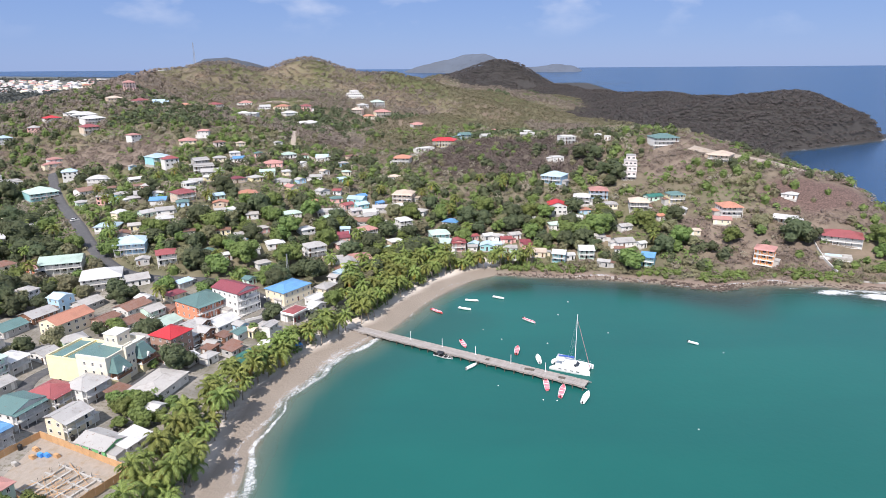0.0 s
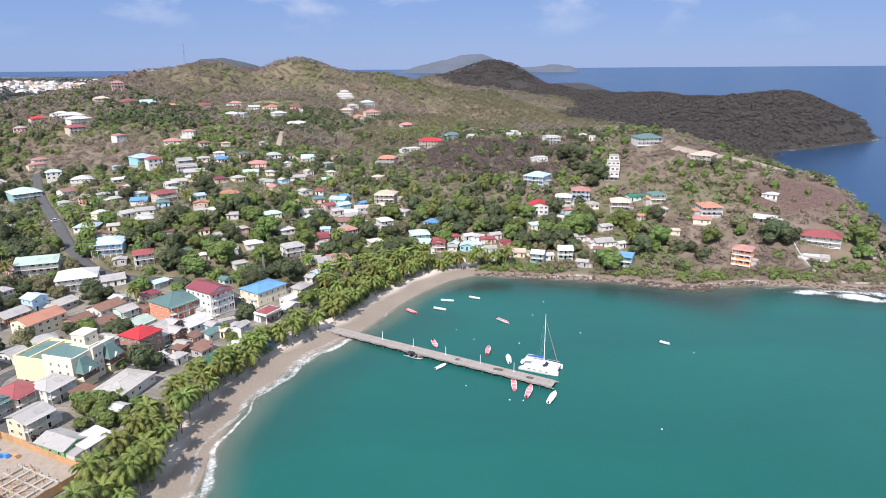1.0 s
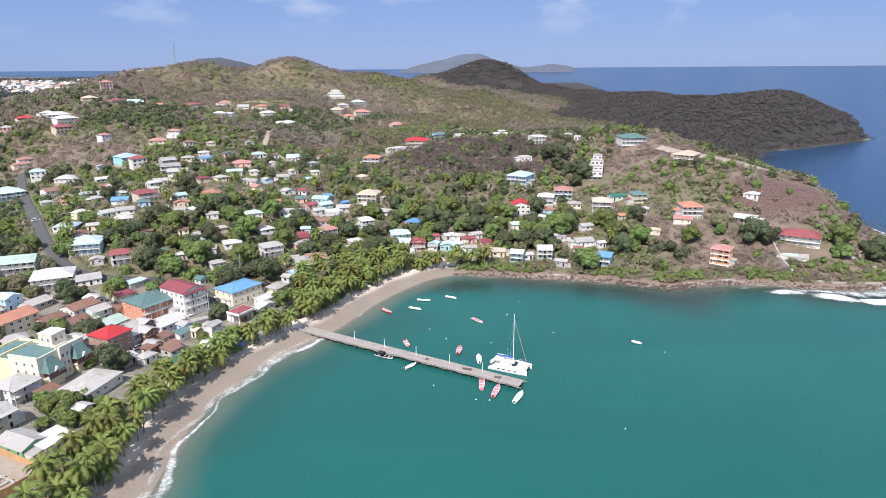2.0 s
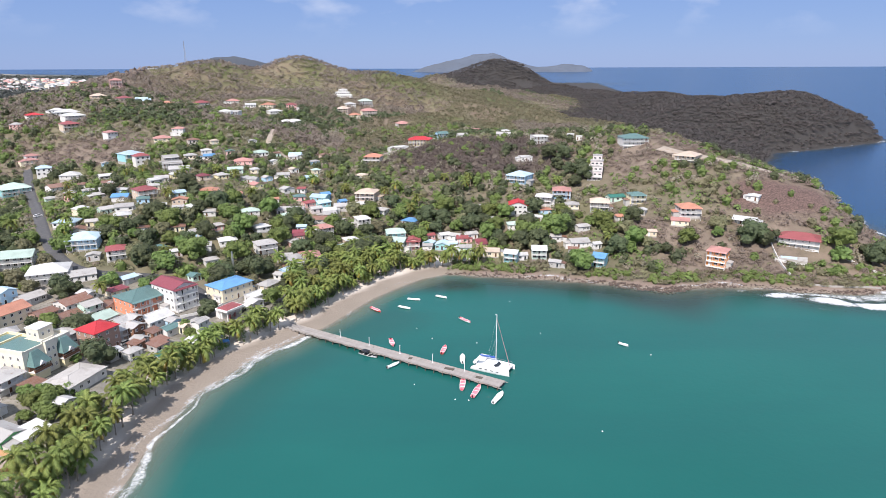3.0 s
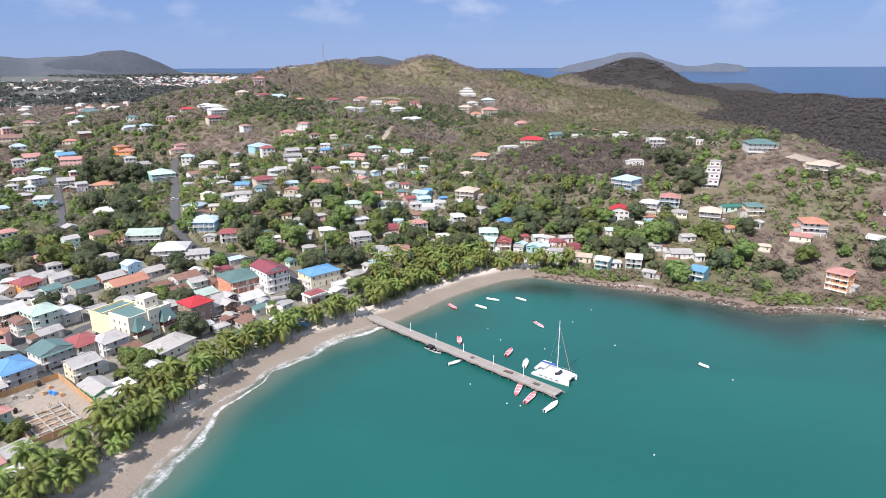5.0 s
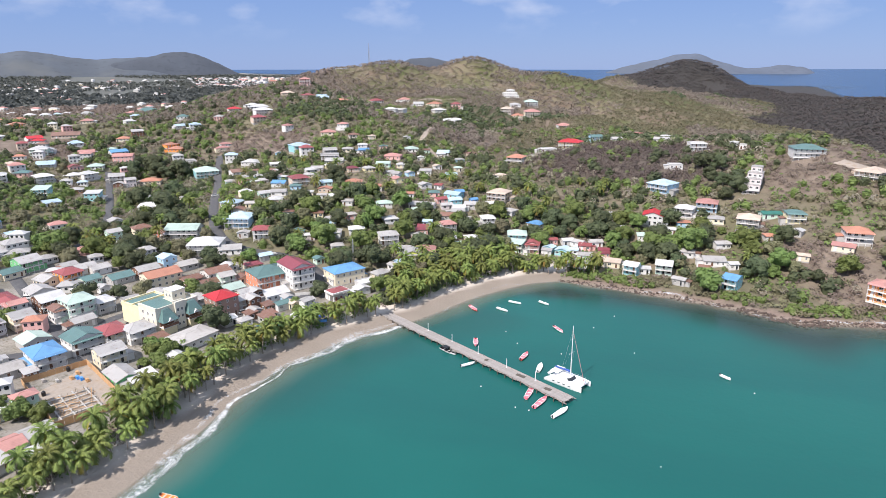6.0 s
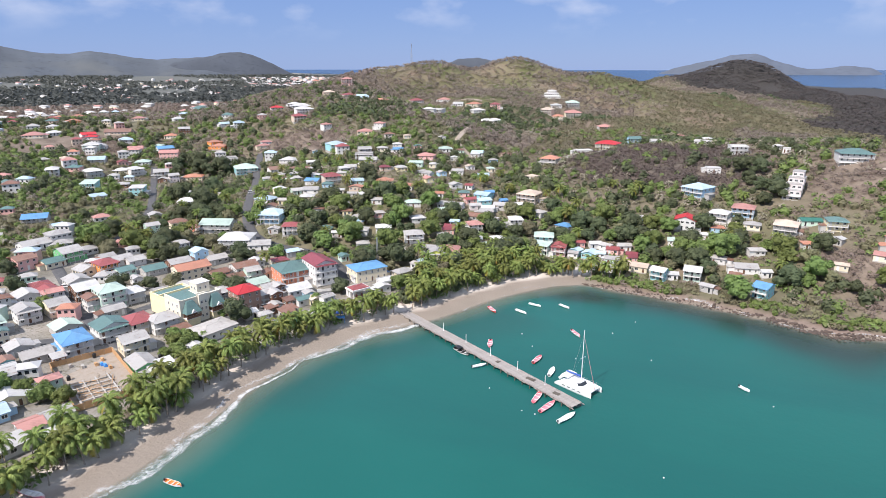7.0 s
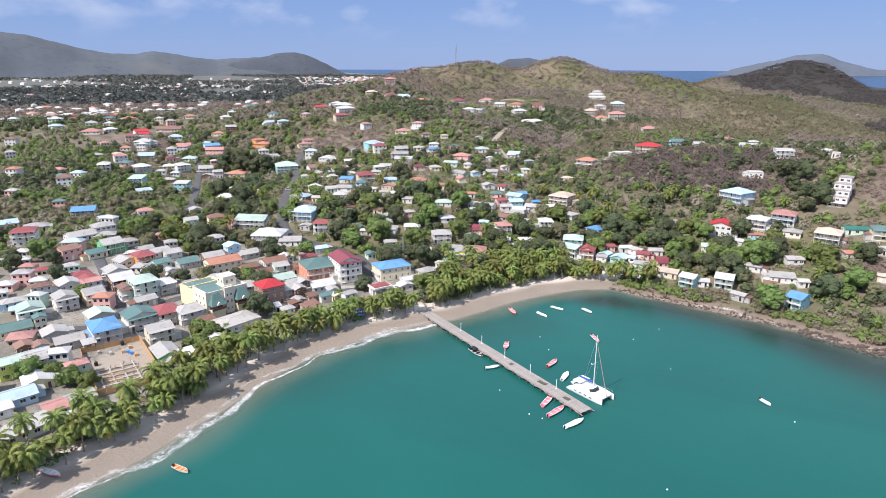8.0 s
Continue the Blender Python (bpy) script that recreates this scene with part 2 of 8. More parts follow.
ROOF = {
    "red": sheet_roof("red_sheet", (0.46, 0.028, 0.034), 0), "crimson": sheet_roof("crimson_sheet", (0.285, 0.075, 0.075), 0.2),
    "maroon": sheet_roof("maroon_sheet", (0.215, 0.050, 0.062), 0.1), "orange": sheet_roof("orange_sheet", (0.44, 0.20, 0.13), 0.15),
    "pink": sheet_roof("salmon_sheet", (0.44, 0.22, 0.19), 0.15), "blue": sheet_roof("blue_sheet", (0.11, 0.27, 0.48), 0.1),
    "light blue": sheet_roof("light_blue_sheet", (0.40, 0.52, 0.60), 0.15), "teal": sheet_roof("teal_sheet", (0.105, 0.19, 0.18), 0.3),
    "green": sheet_roof("green_sheet", (0.03, 0.15, 0.115), 0), "mint": sheet_roof("pale_green_sheet", (0.42, 0.53, 0.46), 0.15),
    "grey": sheet_roof("grey_sheet", (0.385, 0.372, 0.355), 0.4), "white": sheet_roof("white_sheet", (0.52, 0.515, 0.50), 0.2),
    "rusty": sheet_roof("rusty_sheet", (0.22, 0.13, 0.10), 0.9), "brown": sheet_roof("brown_sheet", (0.26, 0.15, 0.11), 0.3),
    "beige": sheet_roof("beige_sheet", (0.55, 0.44, 0.35), 0.1), "cyan": sheet_roof("turquoise_sheet", (0.28, 0.50, 0.53), 0.1),
    "concrete": plain("concrete_slab", (0.37, 0.352, 0.332), 0.9, stain=(0.27, 0.255, 0.235)),
}
WHITE_TRIM = plain("white_trim", (0.68, 0.67, 0.645), var=0.08)
GLASS = plain("dark_window_glass", (0.025, 0.03, 0.035), 0.12, var=0.1, bump=0)
CONCRETE = plain("weathered_concrete", (0.40, 0.38, 0.35), 0.9, stain=(0.25, 0.23, 0.20))
ASPHALT = plain("asphalt", (0.085, 0.085, 0.09), 0.95, var=0.25, stain=(0.12, 0.115, 0.11))
DIRT = plain("pale_dirt", (0.34, 0.29, 0.24), 0.95, var=0.25, stain=(0.28, 0.21, 0.14))
PLANK = plain("grey_weathered_plank", (0.34, 0.31, 0.285), 0.9, var=0.3)
PILE = plain("dark_pile", (0.10, 0.085, 0.07), 0.9)
PLY = plain("orange_plywood", (0.50, 0.30, 0.15), 0.8, var=0.25)
BARK = plain("bark", (0.17, 0.13, 0.10), 0.95, var=0.3)
PALM_BARK = plain("palm_bark", (0.30, 0.25, 0.20), 0.95, var=0.3)
ROCK = plain("shore_rock", (0.095, 0.068, 0.055), 0.9, var=0.4, stain=(0.06, 0.05, 0.045), bump=0.1)
BLACK = plain("black_plastic", (0.015, 0.015, 0.016), 0.45, bump=0)
GELCOAT = plain("white_hull", (0.80, 0.80, 0.79), 0.25, var=0.05, bump=0)
BLUE_CLOTH = plain("blue_canvas", (0.04, 0.10, 0.36), 0.9)
ALLOY = plain("grey_metal", (0.55, 0.56, 0.57), 0.4, 0.7, var=0.1, bump=0)
PINK_HULL = plain("pink_hull", (0.75, 0.22, 0.27), 0.4, var=0.1, bump=0)
RED_HULL = plain("red_hull", (0.55, 0.07, 0.05), 0.4, var=0.1, bump=0)
ORANGE_HULL = plain("orange_hull", (0.75, 0.22, 0.05), 0.4, var=0.1, bump=0)
LEAF = leaves("broad_leaves", (0.088, 0.128, 0.042), (0.186, 0.256, 0.078))
LEAF_DARK = leaves("dark_leaves", (0.056, 0.074, 0.040), (0.116, 0.142, 0.072))
LEAF_SCRUB = leaves("dry_scrub_leaves", (0.170, 0.142, 0.114), (0.268, 0.231, 0.184), (0.235, 0.184, 0.147), 0.5)
LEAF_BROWN = leaves("brown_thorn_scrub", (0.112, 0.094, 0.079), (0.168, 0.143, 0.119), (0.142, 0.114, 0.094), 0.5)
# headland scrub with the cloud shadow painted into its leaf colour
LEAF_SHADED_SCRUB = leaves("cloud_shaded_scrub", (0.074, 0.069, 0.066), (0.106, 0.098, 0.091), (0.094, 0.081, 0.074), 0.5)
LEAF_OLIVE = leaves("olive_scrub", (0.142, 0.144, 0.080), (0.240, 0.234, 0.134))
LEAF_HILL = leaves("hill_woods", (0.185, 0.168, 0.130), (0.295, 0.266, 0.208), (0.262, 0.214, 0.170), 0.45)
# distant woods: some haze is mixed into the leaf colour
LEAF_HAZY = leaves("hazy_green_woods", (0.082, 0.092, 0.080), (0.125, 0.134, 0.116))
# plain woods darkened in the leaf colour to stand for cloud shadow
LEAF_SHADED_WOODS = leaves("cloud_shaded_woods", (0.044, 0.050, 0.047), (0.074, 0.080, 0.072))
PALM_LEAF = leaves("palm_fronds", (0.080, 0.118, 0.032), (0.285, 0.340, 0.098))
PALM_DRY = leaves("yellowing_fronds", (0.22, 0.19, 0.04), (0.36, 0.31, 0.075))
# far hills: the bluish distance haze is painted into the base colours
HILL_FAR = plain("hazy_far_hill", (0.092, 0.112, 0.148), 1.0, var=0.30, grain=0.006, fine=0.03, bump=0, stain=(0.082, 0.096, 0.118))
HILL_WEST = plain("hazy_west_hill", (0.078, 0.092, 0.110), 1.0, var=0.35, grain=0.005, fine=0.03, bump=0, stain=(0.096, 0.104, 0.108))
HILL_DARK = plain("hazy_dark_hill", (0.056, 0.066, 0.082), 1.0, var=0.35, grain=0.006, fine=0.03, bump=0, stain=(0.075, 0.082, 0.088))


# ---- the lie of the land ----
# The shore, from the south-west round the bay, the point and the headland.
SHORE = [
    (-420, -600), (-230, -260), (-120, -70), (-72, 20), (-61, 65), (-56.5, 89), (-53.5, 110), (-52.5, 130),
    (-53.5, 150), (-51.5, 172), (-42, 192), (-32, 207), (-21, 222), (-8, 248), (3, 264), (14, 276),
    (26, 283), (42, 280), (60, 277), (80, 273), (100, 268), (122, 259), (132, 262), (150, 264),
    (168, 262), (180, 257), (205, 254), (232, 262), (256, 290), (272, 330), (284, 400), (310, 520),
    (345, 620), (395, 700), (450, 722), (520, 762), (584, 798), (612, 850), (584, 935), (500, 1040),
    (470, 1250), (560, 1700), (700, 2780), (540, 2900), (100, 3050), (-900, 3350), (-2600, 3700), (-4900, 3000),
]
# Hills: x, y, radius, height.
BAY_SLOPES = [
    (-480, 90, 150, 13.9), (-168, 200, 60, 0.4), (-440, 250, 120, -12.7), (-146, 285, 50, -8.4),
    (195, 300, 35, -13.7), (-338, 307, 90, 25.7), (-74, 316, 45, 1.4), (-278, 317, 70, -3.3),
    (150, 319, 40, 7.2), (227, 325, 45, 22.6), (4, 328, 40, -4.9), (-600, 330, 130, 23.5),
    (-138, 332, 55, 29.1), (64, 335, 40, -2.3), (-20, 360, 50, 7.1), (167, 365, 45, 3.3),
    (-113, 367, 60, -9.5), (68, 373, 45, 13.5), (200, 376, 50, 2.5),
]
VILLAGE_SLOPES = [
    (120, 393, 50, -21.1), (155, 416, 55, 42.3), (-258, 421, 90, -28.4), (30, 430, 50, 13.5),
    (-28, 436, 60, 0.1), (-128, 437, 70, 19.1), (7, 490, 70, 5.3), (-205, 500, 80, 44.2),
    (-319, 538, 100, 18.1), (-507, 550, 150, 23.8), (110, 560, 90, 52), (-380, 600, 90, 7.9),
    (-312, 620, 70, 26.1), (120, 620, 80, -50.4), (-147, 634, 70, 17.2), (200, 640, 80, 16.3),
    (-30, 650, 80, 4), (60, 680, 80, 30.8), (-350, 690, 70, 20.8), (-160, 730, 60, 41.4),
]
BACK_SLOPES = [
    (-310, 735, 50, 49.8), (-92, 746, 60, 9.1), (-20, 760, 70, 6.2), (-275, 768, 45, 10.3),
    (104, 776, 80, -1.1), (-440, 780, 120, -26.1), (-250, 790, 40, 44.5), (50, 790, 80, -3.4),
    (340, 790, 60, 13.8), (-222, 800, 42, 12), (160, 800, 80, 18), (440, 800, 50, 27.1),
    (-700, 800, 250, 18.1), (-145, 810, 60, -6.1), (20, 830, 70, 10.4), (-168, 846, 42, 30.8),
    (-195, 848, 32, 27), (-110, 850, 60, 20.9), (-30, 850, 70, 28.9), (555, 850, 40, -21.7), (578, 838, 30, 15.0),
]
FAR_HILLS = [
    (-150, 852, 30, 17.2), (-75, 860, 60, 24.7), (400, 860, 60, 21.7), (520, 860, 50, 60.5),
    (460, 890, 60, -15.4), (200, 920, 90, -25.1), (300, 930, 90, 19.7), (390, 960, 80, 24.8),
    (100, 960, 100, 61.1), (0, 980, 100, -16.4), (-250, 1000, 150, 13.5), (350, 1050, 90, 13.6),
    (280, 1120, 90, 18.8), (10, 1160, 100, 62), (235, 1190, 70, 34.5), (175, 1220, 60, -30.3),
    (50, 1225, 60, 15.4), (105, 1245, 40, 46.2), (210, 1250, 50, 25.5), (165, 1268, 45, 61.8),
]
HILLS = np.array(BAY_SLOPES + VILLAGE_SLOPES + BACK_SLOPES + FAR_HILLS)


def smooth(a, b, v):
    t = np.clip((np.asarray(v, float) - a) / (b - a), 0, 1)
    return t * t * (3 - 2 * t)


RING = np.array(SHORE + [(-9000, 3000), (-9000, -600)], float)
RING_TO = np.roll(RING, -1, axis=0)


def inland(x, y):
    """Metres inland from the shore; negative at sea."""
    x, y = np.asarray(x, float), np.asarray(y, float)
    shape, out = x.shape, []
    x, y = x.ravel(), y.ravel()
    a, d = RING, RING_TO - RING
    for k in range(0, max(1, len(x)), 4000):
        px, py = x[k:k + 4000, None], y[k:k + 4000, None]
        ux, uy = px - a[:, 0], py - a[:, 1]
        m = len(SHORE) - 1
        t = np.clip((ux[:, :m] * d[:m, 0] + uy[:, :m] * d[:m, 1]) / (d[:m] ** 2).sum(1), 0, 1)
        near = ((ux[:, :m] - t * d[:m, 0]) ** 2 + (uy[:, :m] - t * d[:m, 1]) ** 2).min(1)
        rise = np.where(d[:, 1] == 0, 1e-9, d[:, 1])
        cross = ((a[:, 1] > py) != (RING_TO[:, 1] > py)) & (px < d[:, 0] * uy / rise + a[:, 0])
        out.append(np.where(cross.sum(1) % 2 == 1, 1, -1) * np.sqrt(near))
    return np.concatenate(out).reshape(shape)


def waves(x, y, s, k=0.0):
    """A cheap rolling unevenness, about -1 to 1."""
    return (np.sin(x / s + k + 1.7 * np.sin(y / s * 0.7 + k)) + np.sin(y / s * 1.13 - k + 1.3 * np.sin(x / s * 0.83 + 2 * k))) / 2


def lift(x, y):
    """The far sea and plain rise a little towards the horizon, which stands farther off than the sheet can reach."""
    return 70 * np.clip((np.hypot(x, y) - 1500) / 3400, 0, 1.05) ** 1.5


def ground(x, y):
    x, y = np.asarray(x, float), np.asarray(y, float)
    d = inland(x, y)
    rocky = smooth(24, 34, x)
    if x.size < 50:
        g = (HILLS[:, 3] * np.exp(-((x[..., None] - HILLS[:, 0]) ** 2 + (y[..., None] - HILLS[:, 1]) ** 2) / (2 * HILLS[:, 2] ** 2))).sum(-1)
    else:
        g = sum(h * np.exp(-((x - cx) ** 2 + (y - cy) ** 2) / (2 * r * r)) for cx, cy, r, h in HILLS)
    g = np.maximum(g, -0.5) * smooth(0, 1, d / (45 - 27 * np.clip((x - 300) / 60, 0, 1)))
    far = smooth(450, 800, y)
    g = g + smooth(60, 160, d) * (0.5 + far) * (2.2 * waves(x, y, 23) + 1.2 * waves(x, y, 9, 2.0)) * smooth(3, 14, g)
    land = 2.5 * (1 - np.exp(-np.maximum(d, 0) / (13 - 9.5 * rocky))) + g
    bed = np.maximum(-7.0, d * (0.05 + 0.08 * rocky))
    return np.where(d > 0, land, bed) + lift(x, y)


def ground_at(x, y):
    return float(ground(np.array([x]), np.array([y]))[0])

# ---- building helpers ----
def mesh_of(name, verts, faces, mats, slots=None, smooth_shade=False):
    me = bpy.data.meshes.new(name)
    me.from_pydata([tuple(v) for v in verts], [], faces)
    for m in mats if isinstance(mats, (list, tuple)) else [mats]:
        me.materials.append(m)
    if slots is not None:
        me.polygons.foreach_set("material_index", slots)
    if smooth_shade:
        me.polygons.foreach_set("use_smooth", [True] * len(me.polygons))
    me.update()
    return me


def big_mesh(name, v, f, mats, smooth_shade=False):
    """A mesh from numpy arrays of corners and equal-sided faces."""
    me = bpy.data.meshes.new(name)
    k = f.shape[1]
    me.vertices.add(len(v))
    me.vertices.foreach_set("co", np.ascontiguousarray(v, np.float32).ravel())
    me.loops.add(f.size)
    me.loops.foreach_set("vertex_index", np.ascontiguousarray(f, np.int32).ravel())
    me.polygons.add(len(f))
    me.polygons.foreach_set("loop_start", np.arange(0, f.size, k, dtype=np.int32))
    if smooth_shade:
        me.polygons.foreach_set("use_smooth", np.ones(len(f), bool))
    me.materials.append(mats)
    me.update(calc_edges=True)
    return me


def thing(name, m, label, category, group="", data=None):
    ob = new(name, data)
    ob.matrix_world = m
    return tagged(ob, label, category, group)


def part(name, data, parent, m=None, label=""):
    ob = new(name, data)
    ob.parent = parent
    if m is not None:
        ob.matrix_local = m
    return tagged(ob, label)


class Solid:
    """Collects boxes, bars and rings into one mesh."""

    def __init__(self):
        self.v, self.f, self.s = [], [], []

    def add(self, verts, faces, slot=0):
        k = len(self.v)
        self.v += [tuple(p) for p in verts]
        self.f += [tuple(i + k for i in f) for f in faces]
        self.s += [slot] * len(faces)
        return self

    def box(self, x0, y0, z0, x1, y1, z1, slot=0):
        return self.add([(x0, y0, z0), (x1, y0, z0), (x1, y1, z0), (x0, y1, z0), (x0, y0, z1), (x1, y0, z1), (x1, y1, z1), (x0, y1, z1)],
                        [(0, 3, 2, 1), (4, 5, 6, 7), (0, 1, 5, 4), (1, 2, 6, 5), (2, 3, 7, 6), (3, 0, 4, 7)], slot)

    def bar(self, a, b, r0, r1=None, n=6, slot=0):
        a, b = Vector(a), Vector(b)
        r1 = r0 if r1 is None else r1
        q = (b - a).to_track_quat("Z", "Y").to_matrix()
        ring = [(math.cos(2 * math.pi * i / n), math.sin(2 * math.pi * i / n)) for i in range(n)]
        vs = [a + q @ Vector((c * r0, s * r0, 0)) for c, s in ring] + [b + q @ Vector((c * r1, s * r1, 0)) for c, s in ring]
        fs = [(i, (i + 1) % n, n + (i + 1) % n, n + i) for i in range(n)] + [tuple(range(n - 1, -1, -1)), tuple(range(n, 2 * n))]
        return self.add(vs, fs, slot)

    def mesh(self, name, mats, smooth_shade=False):
        return mesh_of(name, self.v, self.f, mats, self.s, smooth_shade)


# ---- ground and sea ----
def steps(stops):
    """Grid lines: (to, step) pieces from the first stop on."""
    out = [stops[0]]
    for to, step in stops[1:]:
        n = max(1, round((to - out[-1]) / step))
        out += list(np.linspace(out[-1], to, n + 1)[1:])
    return np.array(out)


def sheet(name, gx, gy, z):
    nx, ny = len(gx), len(gy)
    X, Y = np.meshgrid(gx, gy)
    v = np.stack([X, Y, z(X, Y)], -1).reshape(-1, 3)
    i = np.arange(nx * ny).reshape(ny, nx)
    f = np.stack([i[:-1, :-1], i[:-1, 1:], i[1:, 1:], i[1:, :-1]], -1).reshape(-1, 4)
    return v, f


def zone(me, name, values):
    a = me.attributes.new(name, "FLOAT", "POINT")
    a.data.foreach_set("value", np.ascontiguousarray(values, np.float32))


def cloud_shade_zone(x, y):
    """Headland and its hill, where cloud shadow is painted into ground and scrub colours."""
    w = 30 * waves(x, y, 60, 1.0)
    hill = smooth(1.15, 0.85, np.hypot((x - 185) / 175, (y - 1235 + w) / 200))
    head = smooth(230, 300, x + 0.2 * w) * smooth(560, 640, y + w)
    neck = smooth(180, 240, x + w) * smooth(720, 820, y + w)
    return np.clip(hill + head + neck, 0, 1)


def town_zone(x, y, d):
    a = smooth(20, 28, d) * smooth(75, 55, d) * smooth(262, 240, y) * smooth(30, 60, y)
    b = smooth(1.1, 0.85, np.hypot((x + 135) / 95, (y - 160) / 100)) * smooth(22, 30, d)
    return np.clip(a + b, 0, 1) * (0.75 + 0.25 * waves(x, y, 5))


def dry_zone(x, y):
    """Where the slopes are bare and brown."""
    a = smooth(1.15, 0.85, np.hypot((x - 52) / 62, (y - 432) / 50))
    b = smooth(85, 150, x) * smooth(470, 430, y) * (0.72 + 0.55 * waves(x, y, 17))
    c = smooth(1.1, 0.7, np.hypot((x + 60) / 70, (y - 535) / 50))
    e = smooth(1.1, 0.7, np.hypot((x + 425) / 60, (y - 385) / 50))
    g = smooth(1.2, 0.7, np.hypot((x + 228) / 42, (y - 452) / 26) + 0.2 * waves(x, y, 14))
    h = smooth(0.15, 0.55, waves(x, y, 45, 2.5)) * smooth(380, 430, y) * 0.45 * smooth(900, 700, y) * smooth(-520, -420, x)
    return np.clip(a + b + c + e + g + h, 0, 1)


def thorn_zone(x, y):
    """The dark brown thorn scrub below the hillside road."""
    return smooth(1.2, 0.8, np.hypot((x - 45) / 66, (y - 440) / 56) + 0.15 * waves(x, y, 15))


def red_zone(x, y):
    """The freshly dug red terraces on the slope above the villa."""
    return smooth(1.25, 0.85, np.hypot((x - 203) / 27, (y - 331) / 15) + 0.18 * waves(x, y, 9))


def leafy_zone(x, y):
    return np.clip((1 - 0.9 * dry_zone(x, y)) * (0.75 + 0.5 * waves(x, y, 28, 1.0)), 0, 1) * smooth(700, 560, y + 0 * x) + smooth(1000, 1500, np.hypot(x, y))


gx = steps([-4950, (-1500, 170), (-700, 40), (-350, 12), (-170, 5), (70, 3.0), (290, 4.5), (650, 12), (1200, 50), (4950, 180)])
gy = steps([-1200, (-100, 60), (20, 10), (300, 3.0), (480, 5), (1000, 12), (1500, 35), (4950, 130)])
gv, gf = sheet("ground", gx, gy, ground)
me = big_mesh("ground", gv, gf, EARTH, True)
gd = inland(gv[:, 0], gv[:, 1])
on_beach = smooth(36, 26, gv[:, 0]) * smooth(330, 300, gv[:, 1])
edge = 19 + 2.5 * waves(gv[:, 0], gv[:, 1], 6)
zone(me, "sand", np.clip(np.where(gd < 0, smooth(300, 240, gv[:, 0]), smooth(0, 3, edge - gd) * on_beach), 0, 1))
zone(me, "bank", smooth(520, 420, gv[:, 1]) * smooth(24, 32, gv[:, 0]) * smooth(5, 2.6, gd + 1.5 * waves(gv[:, 0], gv[:, 1], 5)) * (gd > -1))
zone(me, "dry_sand", smooth(7.0, 11.0, gd + 1.2 * waves(gv[:, 0], gv[:, 1], 5)))
zone(me, "red_soil", red_zone(gv[:, 0], gv[:, 1]))
zone(me, "thorn", thorn_zone(gv[:, 0], gv[:, 1]))
zone(me, "plain", smooth(1500, 1850, np.hypot(gv[:, 0], gv[:, 1])) * smooth(-250, -500, gv[:, 0]))
zone(me, "cloud_shade", cloud_shade_zone(gv[:, 0], gv[:, 1]))
zone(me, "arid", np.clip(dry_zone(gv[:, 0], gv[:, 1]) * 1.2, 0, 1) * smooth(8, 14, gd) * (1 - cloud_shade_zone(gv[:, 0], gv[:, 1])))
zone(me, "leafy", leafy_zone(gv[:, 0], gv[:, 1]))
zone(me, "town", town_zone(gv[:, 0], gv[:, 1], gd))
tagged(new("ground", me), "dry grassy hillsides, bare soil and pale sand beach", "ground", kind="structure")

sx = steps([-4950, (-600, 200), (-120, 20), (330, 3.5), (700, 20), (4950, 200)])
sy = steps([-4950, (-100, 300), (20, 20), (300, 3.5), (900, 20), (4950, 200)])
sv, sf = sheet("sea", sx, sy, lift)
sd = -inland(sv[:, 0], sv[:, 1])
keep = (sd[sf] > -14).any(1)
sf = sf[keep]
used = np.unique(sf)
remap = np.full(len(sv), -1)
remap[used] = np.arange(len(used))
sv, sd, sf = sv[used], sd[used], remap[sf]
me = big_mesh("sea", sv, sf, WATER, True)
x, y = sv[:, 0], sv[:, 1]
lee = smooth(34, 20, x)
zone(me, "clear", smooth(3.5, -0.5, sd + 0.8 * waves(x, y, 7)) * 0.85 + 0.25 * smooth(14, 3, sd))
zone(me, "shallow", 0.62 * smooth(14, 1, sd + 3 * waves(x, y, 11)) * (0.35 + 0.65 * lee))
zone(me, "weed", np.clip(smooth(34, 8, sd + 7 * waves(x, y, 13, 1.0)) * smooth(15, 60, x) + 0.30 * smooth(0.3, 0.95, waves(x * 0.55 + 0.5 * y, y * 0.8 - 0.35 * x, 17, 3.0)) * smooth(60, 12, sd) + 0.9 * smooth(1.2, 0.4, np.hypot((x - 16) / 24, (y - 268) / 11) + 0.2 * waves(x, y, 6)), 0, 1))
zone(me, "deep", np.maximum(smooth(230, 420, x + 0.55 * (y - 250)) * smooth(200, 240, x), smooth(700, 900, y)))
tagged(new("sea", me), "calm turquoise bay water turning blue offshore", "sea", kind="structure")


def along_shore(t0, t1, step=2.0):
    """Points and seaward normals along the shore between two of its corners."""
    out = []
    for i in range(t0, t1):
        a, b = Vector(SHORE[i]), Vector(SHORE[i + 1])
        n = max(1, round((b - a).length / step))
        for k in range(n):
            out.append(a.lerp(b, k / n))
    res = []
    for i, p in enumerate(out):
        d = (out[min(i + 3, len(out) - 1)] - out[max(i - 3, 0)]).normalized()
        res.append((p, Vector((d.y, -d.x))))
    return res


